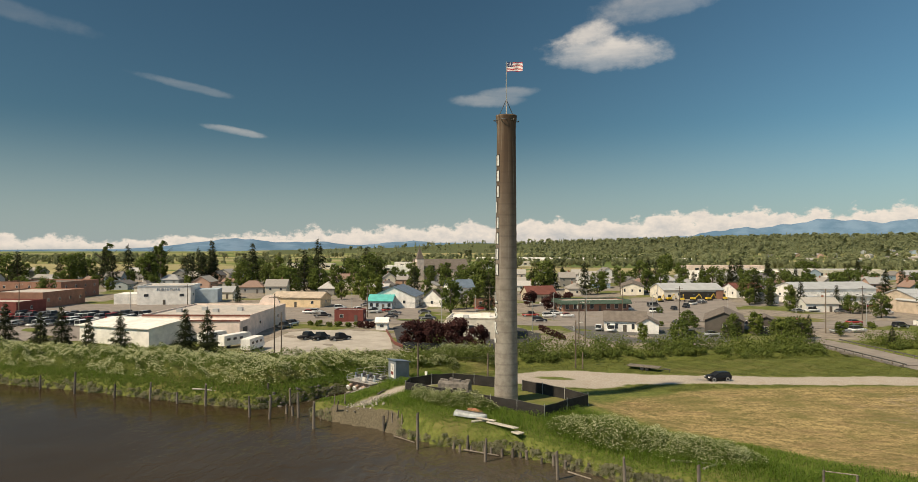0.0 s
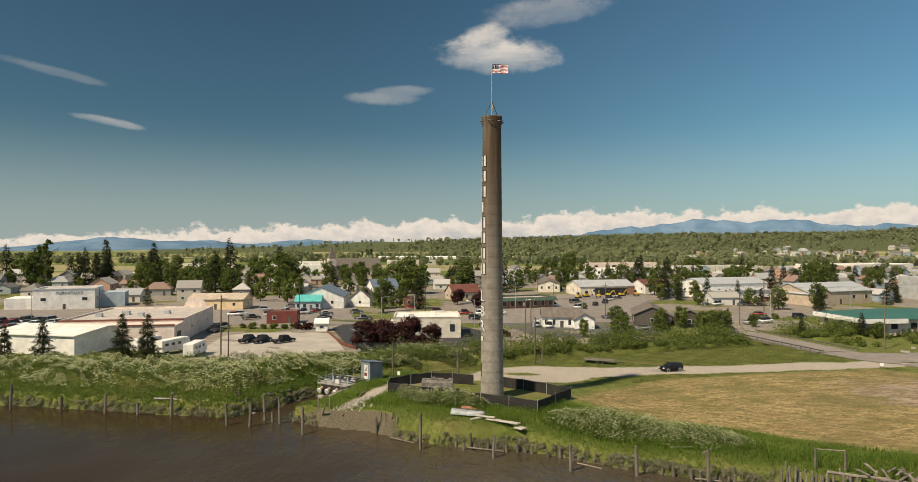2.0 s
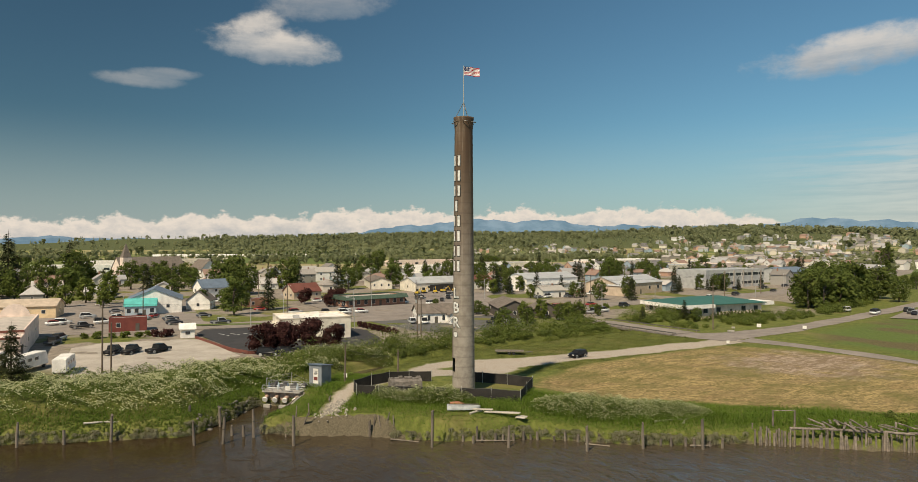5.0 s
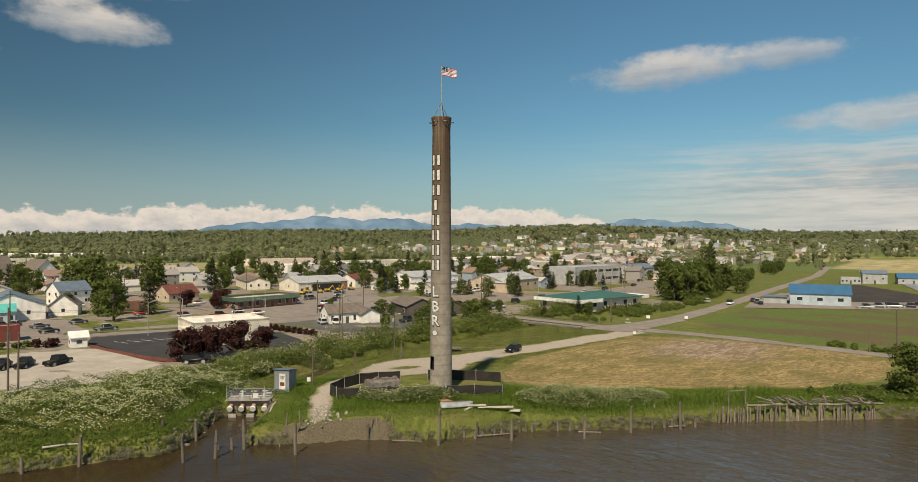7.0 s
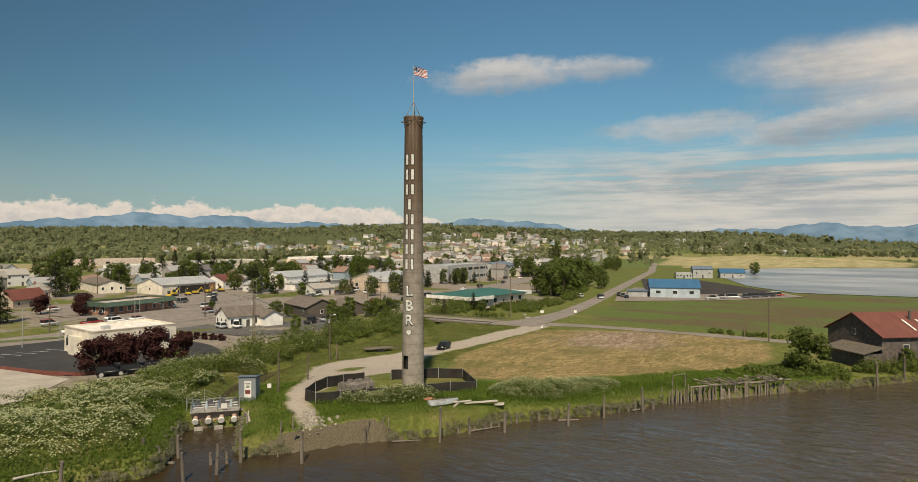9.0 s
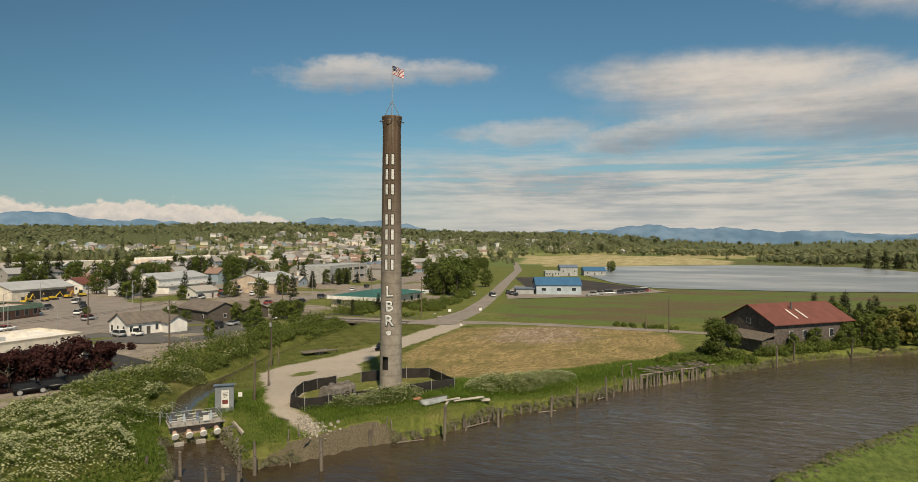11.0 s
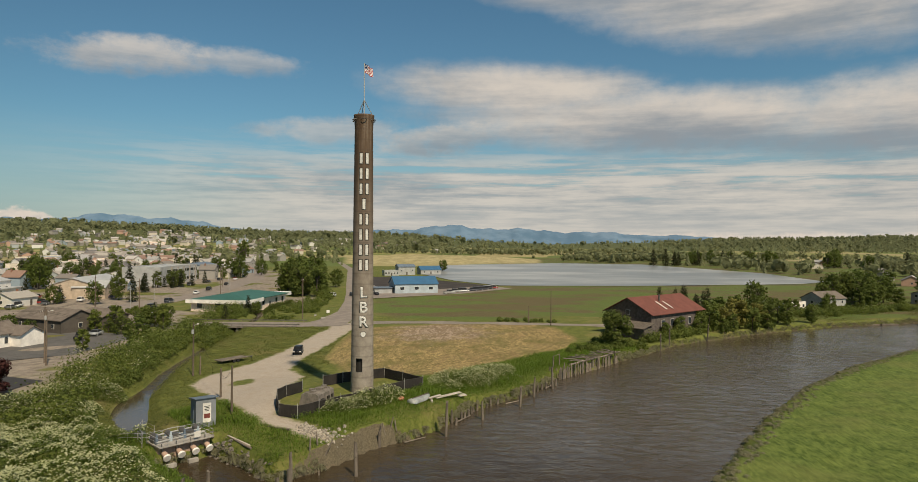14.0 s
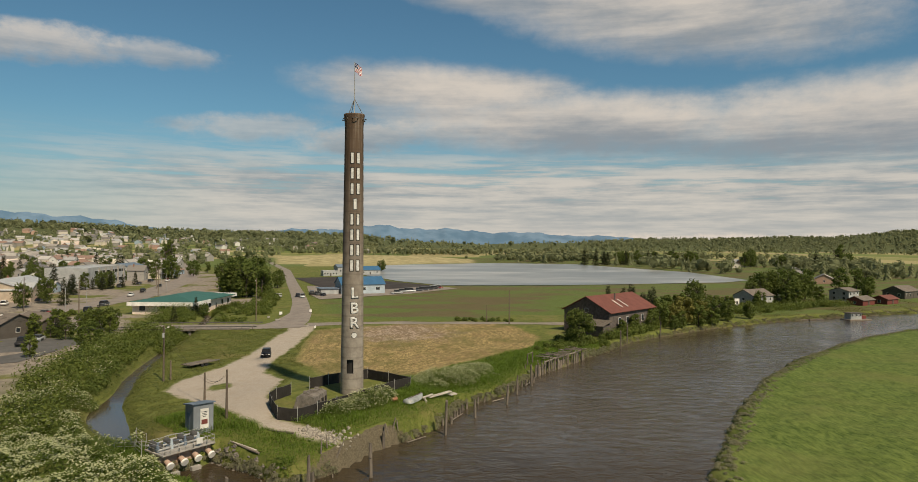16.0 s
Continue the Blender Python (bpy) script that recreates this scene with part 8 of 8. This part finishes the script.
def car(m, kind, paint, label, name="parked_car", group="", lights=False):
    """Local x runs forward."""
    t = thing(name, m, label, {"pickup": "pickup truck", "van": "van"}.get(kind, "car"), group)
    L, Wd = {"hatch": (4.3, 1.8), "suv": (4.7, 1.9), "sedan": (4.6, 1.8), "pickup": (5.7, 2.0), "van": (5.2, 2.0)}[kind]
    a = L / 2
    low = [(-a, 0.45), (-a + 0.05, 0.95), (a - 0.9, 1.0), (a - 0.1, 0.85), (a, 0.5), (a - 0.1, 0.32), (-a + 0.1, 0.32)]
    cab = {"hatch": [(-a + 0.08, 0.9), (-a + 0.45, 1.46), (a - 2.1, 1.52), (a - 1.1, 0.96)], "suv": [(-a + 0.1, 0.95), (-a + 0.35, 1.68), (a - 2.1, 1.72), (a - 1.15, 0.99)], "sedan": [(-a + 0.6, 0.95), (-a + 1.25, 1.42), (a - 2.1, 1.45), (a - 1.2, 0.99)],
           "pickup": [(-a + 2.0, 0.95), (-a + 2.15, 1.75), (a - 2.1, 1.8), (a - 1.3, 1.0)], "van": [(-a + 0.05, 0.95), (-a + 0.15, 1.9), (a - 1.6, 1.92), (a - 0.75, 0.99)]}[kind]
    bm = bmesh.new()
    lo = [[bm.verts.new((x, s * Wd / 2 * (0.94 if abs(x) > a - 0.12 else 1), z)) for x, z in low] for s in (-1, 1)]
    bm.faces.new(lo[0]), bm.faces.new(lo[1][::-1])
    n = len(low)
    for i in range(n):
        bm.faces.new((lo[0][i], lo[1][i], lo[1][(i + 1) % n], lo[0][(i + 1) % n]))
    bmesh.ops.bevel(bm, geom=bm.edges[:], offset=0.06, segments=2, affect="EDGES")
    part("body", bm, paint, t, smooth=True)
    bm = bmesh.new()
    hi = [[bm.verts.new((x, s * Wd / 2 * (0.93 if z < 1.2 else 0.76), z)) for x, z in cab] for s in (-1, 1)]
    bm.faces.new(hi[0]), bm.faces.new(hi[1][::-1])
    for i in range(4):
        bm.faces.new((hi[0][i], hi[1][i], hi[1][(i + 1) % 4], hi[0][(i + 1) % 4]))
    part("glasshouse", bm, M["carglass"], t, "dark tinted windows")
    bm = bmesh.new()
    (x0, z0), (x1, z1) = cab[1], cab[2]
    box(bm, (x0 + x1) / 2, 0, z0 - 0.01, x1 - x0 + 0.1, Wd * 0.77, 0.07)
    pil = bm
    for s in (-1, 1):
        for (xa, za), (xb, zb) in ((cab[0], cab[1]), (cab[2], cab[3])):
            tube(pil, (xa, s * Wd * 0.465 if za < 1.2 else s * Wd * 0.385, za), (xb, s * Wd * 0.385 if zb > 1.2 else s * Wd * 0.465, zb), 0.05, n=6)
        for x in (-a + 0.85, a - 0.9):
            wheel(t, x, s * (Wd / 2 - 0.1))
        if not lights:
            continue
        bm = bmesh.new()
        box(bm, a - 0.06, s * Wd * 0.36, 0.66, 0.1, 0.36, 0.16)
        part("headlight", bm, M["offwhite"], t, "clear headlight")
        bm = bmesh.new()
        box(bm, -a + 0.03, s * Wd * 0.38, 0.72, 0.08, 0.22, 0.2)
        part("tail_light", bm, M["barnred"], t, "red tail light")
    part("car_roof", pil, paint, t)
    if kind == "pickup":
        bm = bmesh.new()
        box(bm, -a + 1.0, 0, 0.92, 1.8, Wd - 0.3, 0.06)
        part("load_bed", bm, M["black"], t)
    return t


def vehicles():
    rnd = random.Random(15)
    x, y = 45, 112.2
    car(pose(x, y, top(x, y) + 0.02, 0, 0, 190), "hatch", M["blackcar"], "glossy black hatchback parked on the gravel", "black_car", lights=True)
    protos = {}
    kinds = ("suv", "sedan", "pickup", "van")
    spots = [(-10, 206, 4, "pickup"), (-1, 279, 0, "suv"), (35, 261, 10, "sedan"), (39, 236, 10, "suv"), (48, 237, 10, "pickup"), (55, 238, 12, "sedan"),
             (62, 239, 10, "van"), (25, 200, -4, "suv"), (33, 222, 20, "sedan"), (42, 178, 75, "pickup"), (39, 180, 75, "suv"), (60, 168, 20, "pickup"), (66, 168, 10, "sedan"), (70, 230, 30, "suv"), (80, 240, 60, "sedan"), (88, 250, 60, "pickup"), (95, 262, 40, "suv"), (76, 252, 20, "van"), (101, 268, 30, "sedan"),
             (-22, 210, 0, "sedan"), (-40, 222, 10, "suv"), (-30, 226, 5, "sedan"), (-45, 213, 20, "pickup"), (-36, 232, 60, "suv"), (-26, 232, 60, "sedan"), (-50, 226, 0, "suv"), (-60, 207, -4, "pickup"), (-100, 212, -4, "sedan"), (120, 196, 5, "sedan"), (150, 192, 0, "suv"), (188, 199, 10, "sedan"), (210, 203, 10, "suv"), (245, 209, 12, "sedan"),
             (182, 128, 10, "suv"), (188, 131, 10, "sedan"), (184, 139, 60, "suv"), (205, 90, -62, "pickup"), (216, 84, -62, "van"), (220, 80, -62, "pickup"), (225, 77, -62, "van"), (230, 74, -62, "suv"), (192, 121, 20, "sedan"), (128, 187, 10, "suv"), (102, 192, 0, "van"), (136, 230, 20, "sedan"), (150, 226, 20, "suv"), (128, 234, 20, "pickup"), (145, 246, 10, "sedan"), (160, 250, 10, "suv"), (240, 226, 3, "suv"), (262, 226, 3, "sedan"), (282, 228, 3, "suv")]
    for k in range(52):
        spots.append((-133 + 3.4 * (k % 13) + rnd.uniform(-0.4, 0.4) - 4 * (k // 13), 188 + 9 * (k // 13) + rnd.uniform(-1, 1), 80 + rnd.uniform(-5, 5), rnd.choice(kinds)))
    spots += [(-52, 224, 5, "sedan"), (-44, 240, 5, "suv"), (-36, 252, 0, "sedan"), (-30, 228, 5, "pickup"), (-22, 222, 5, "sedan"), (-12, 226, 5, "sedan"), (8, 238, 5, "sedan"), (16, 222, 5, "suv"), (24, 216, 5, "pickup"), (30, 214, 3, "suv"), (36, 214, 3, "sedan"), (60, 214, 5, "suv"), (-50, 184, 70, "pickup"), (-49, 190, 70, "suv"), 
              (110, 178, 12, "suv"), (104, 176, 12, "pickup"), (122, 232, 10, "sedan"), (140, 234, 10, "suv"), (156, 238, 10, "pickup"), (164, 222, 10, "sedan"), (212, 88, -62, "pickup"), (234, 72, -62, "van"), (238, 70, -62, "van"), (196, 124, 20, "pickup"), (200, 127, 15, "suv"), (290, 222, 8, "sedan"), (320, 228, 10, "suv"), (350, 238, 14, "sedan"), (380, 247, 14, "suv"), (86, 192, 5, "sedan"), (-150, 214, -4, "suv"), (-80, 211, -4, "sedan"), (12, 202, -4, "sedan"), (68, 196, -4, "pickup")]
    for x, y, turn, kind in spots:
        z = max(top(x, y), 1.5) + 0.12
        m = pose(x, y, z, 0, 0, turn)
        if kind not in protos:
            words = {"suv": "parked suv with dark windows", "sedan": "parked saloon car with dark windows", "pickup": "parked pickup truck with open bed", "van": "parked van with dark windows"}[kind]
            protos[kind] = car(m, kind, M["paint"], words, "parked_" + kind, "parked vehicles")
        else:
            copy_thing(protos[kind], m)
    dark = None
    for x, y, turn in ((-38, 162, 65), (-34.6, 161.2, 62), (-29.5, 160, 40)):
        m = pose(x, y, max(top(x, y), 1.5) + 0.14, 0, 0, turn)
        if dark:
            copy_thing(dark, m)
        else:
            dark = car(m, "pickup", M["blackcar"], "black pickup truck parked on the pale gravel yard", "black_pickup", "black pickups")
    dark = None
    for x, y, turn in ((-10, 143.6, -25), (-6.4, 142.6, -28), (-2.6, 141.6, -25), (1.2, 140.8, -27)):
        m = pose(x, y, max(top(x, y), 1.5) + 0.12, 0, 0, turn)
        if dark:
            copy_thing(dark, m)
        else:
            dark = car(m, "suv", M["blackcar"], "dark suv parked under the purple plum trees", "dark_suv", "cars under the plums")
    # flat trailer
    x, y = 34.8, 122.4
    t = thing("flat_trailer", pose(x, y, top(x, y), 0, 0, -32), "long flat timber-decked trailer on the grass", "trailer")
    box_on(t, "deck", 0.3, 0, 0.62, 6.0, 2.3, 0.14, "wood")
    box_on(t, "frame", 0.3, 0, 0.45, 5.6, 1.2, 0.17, "steel")
    for s in (-1, 1):
        for k in (-0.4, 0.5):
            bm = bmesh.new()
            bmesh.ops.create_cone(bm, cap_ends=True, segments=14, radius1=0.34, radius2=0.34, depth=0.24, matrix=pose(k + 0.6, s * 0.95, 0.34, 90, 0, 0))
            part("wheel", bm, M["rubber"], t)
    bm = bmesh.new()
    tube(bm, (3.5, 0.8, 0.55), (5.2, 0, 0.5), 0.06), tube(bm, (3.5, -0.8, 0.55), (5.2, 0, 0.5), 0.06), tube(bm, (5.0, 0, -0.05), (5.0, 0, 0.6), 0.05)
    part("tow_bar", bm, M["steel"], t)
    # campers by the trade building
    for x, y, turn, L in ((-46, 144, 80, 6.5), (-52, 150, 60, 8.0), (-58, 152, 62, 7.0)):
        t = thing("camper_van", pose(x, y, top(x, y) + 0.1, 0, 0, turn), "white motor home parked beside the yard", "camper", "parked campers")
        bm = bmesh.new()
        side(bm, [(-L / 2, 0.5), (-L / 2, 2.9), (L / 2 - 0.4, 3.0), (L / 2, 2.2), (L / 2 + 0.3, 1.1), (L / 2 + 0.2, 0.5)], -1.15, 1.15)
        bmesh.ops.rotate(bm, verts=bm.verts, cent=(0, 0, 0), matrix=Matrix.Rotation(-math.pi / 2, 3, "Z"))
        bmesh.ops.bevel(bm, geom=bm.edges[:], offset=0.1, segments=2, affect="EDGES")
        part("body", bm, M["offwhite"], t)
        for s in (-1, 1):
            for k in range(3):
                window(t, pose(-L / 2 + 1.2 + 1.8 * k, s * 1.17, 2.0, 0, 0, 0 if s < 0 else 180), 1.1, 0.7)
            for k in (-L / 2 + 1.4, L / 2 - 1.0):
                bm = bmesh.new()
                bmesh.ops.create_cone(bm, cap_ends=True, segments=14, radius1=0.4, radius2=0.4, depth=0.26, matrix=pose(k, s * 1.0, 0.4, 90, 0, 0))
                part("wheel", bm, M["rubber"], t)


vehicles()


def street_lamps():
    proto = None
    for x, y, turn in ((-70, 201, 90), (-35, 211, -90), (5, 193, 90), (30, 205, -90), (60, 200, -90), (45, 228, 0), (80, 260, 30), (120, 190, 90), (160, 203, -90), (210, 193, 90), (260, 214, -90), (-5, 188, 0), (20, 176, 180), (-110, 216, 90), (100, 240, 20)):
        m = pose(x, y, top(x, y), 0, 0, turn)
        if proto:
            copy_thing(proto, m)
            continue
        proto = thing("street_lamp", m, "slim grey steel street lamp with one arm", "lamp", "street lamps")
        bm = bmesh.new()
        tube(bm, (0, 0, -0.3), (0, 0, 8.5), 0.11, 0.07)
        part("post", bm, M["galv"], proto)
        bm = bmesh.new()
        tube(bm, (0, 0, 8.3), (1.8, 0, 8.8), 0.05, 0.04)
        part("arm", bm, M["galv"], proto)
        bm = bmesh.new()
        box(bm, 2.0, 0, 8.7, 0.7, 0.28, 0.14)
        part("lamp_head", bm, M["greywall"], proto)


street_lamps()


def machines():
    yellow = plain("yellow machine paint", (0.62, 0.42, 0.04), 0.5)
    proto = None
    for x, y, turn in ((92, 282, 20), (97, 280, 70), (103, 283, -10), (86, 276, 40), (110, 284, 15), (118, 286, 80)):
        m = pose(x, y, 1.65, 0, 0, turn)
        if proto:
            copy_thing(proto, m)
            continue
        proto = thing("yellow_digger", m, "small yellow digger standing in a hire yard", "digger", "hire machines")
        for s in (-1, 1):
            bm = bmesh.new()
            side(bm, [(-0.25, 0.0), (-0.25, 0.55), (0.25, 0.55), (0.25, 0.0)], -1.4, 1.4)
            bmesh.ops.translate(bm, verts=bm.verts, vec=(0, s * 0.85, 0))
            part("track", bm, M["rubber"], proto)
        bm = bmesh.new()
        box(bm, -0.3, 0, 0.6, 2.2, 1.7, 0.8)
        bmesh.ops.bevel(bm, geom=bm.edges[:], offset=0.08, segments=2, affect="EDGES")
        part("body", bm, yellow, proto)
        bm = bmesh.new()
        box(bm, 0.3, 0.35, 1.4, 1.0, 0.9, 1.2)
        part("cab", bm, M["glass"], proto)
        bm = bmesh.new()
        tube(bm, (0.7, -0.3, 1.3), (2.3, -0.3, 2.9), 0.16), tube(bm, (2.3, -0.3, 2.9), (3.3, -0.3, 1.2), 0.13)
        part("boom", bm, yellow, proto)
        bm = bmesh.new()
        box(bm, 3.3, -0.3, 0.5, 0.5, 0.6, 0.7)
        part("bucket", bm, M["steel"], proto)


machines()
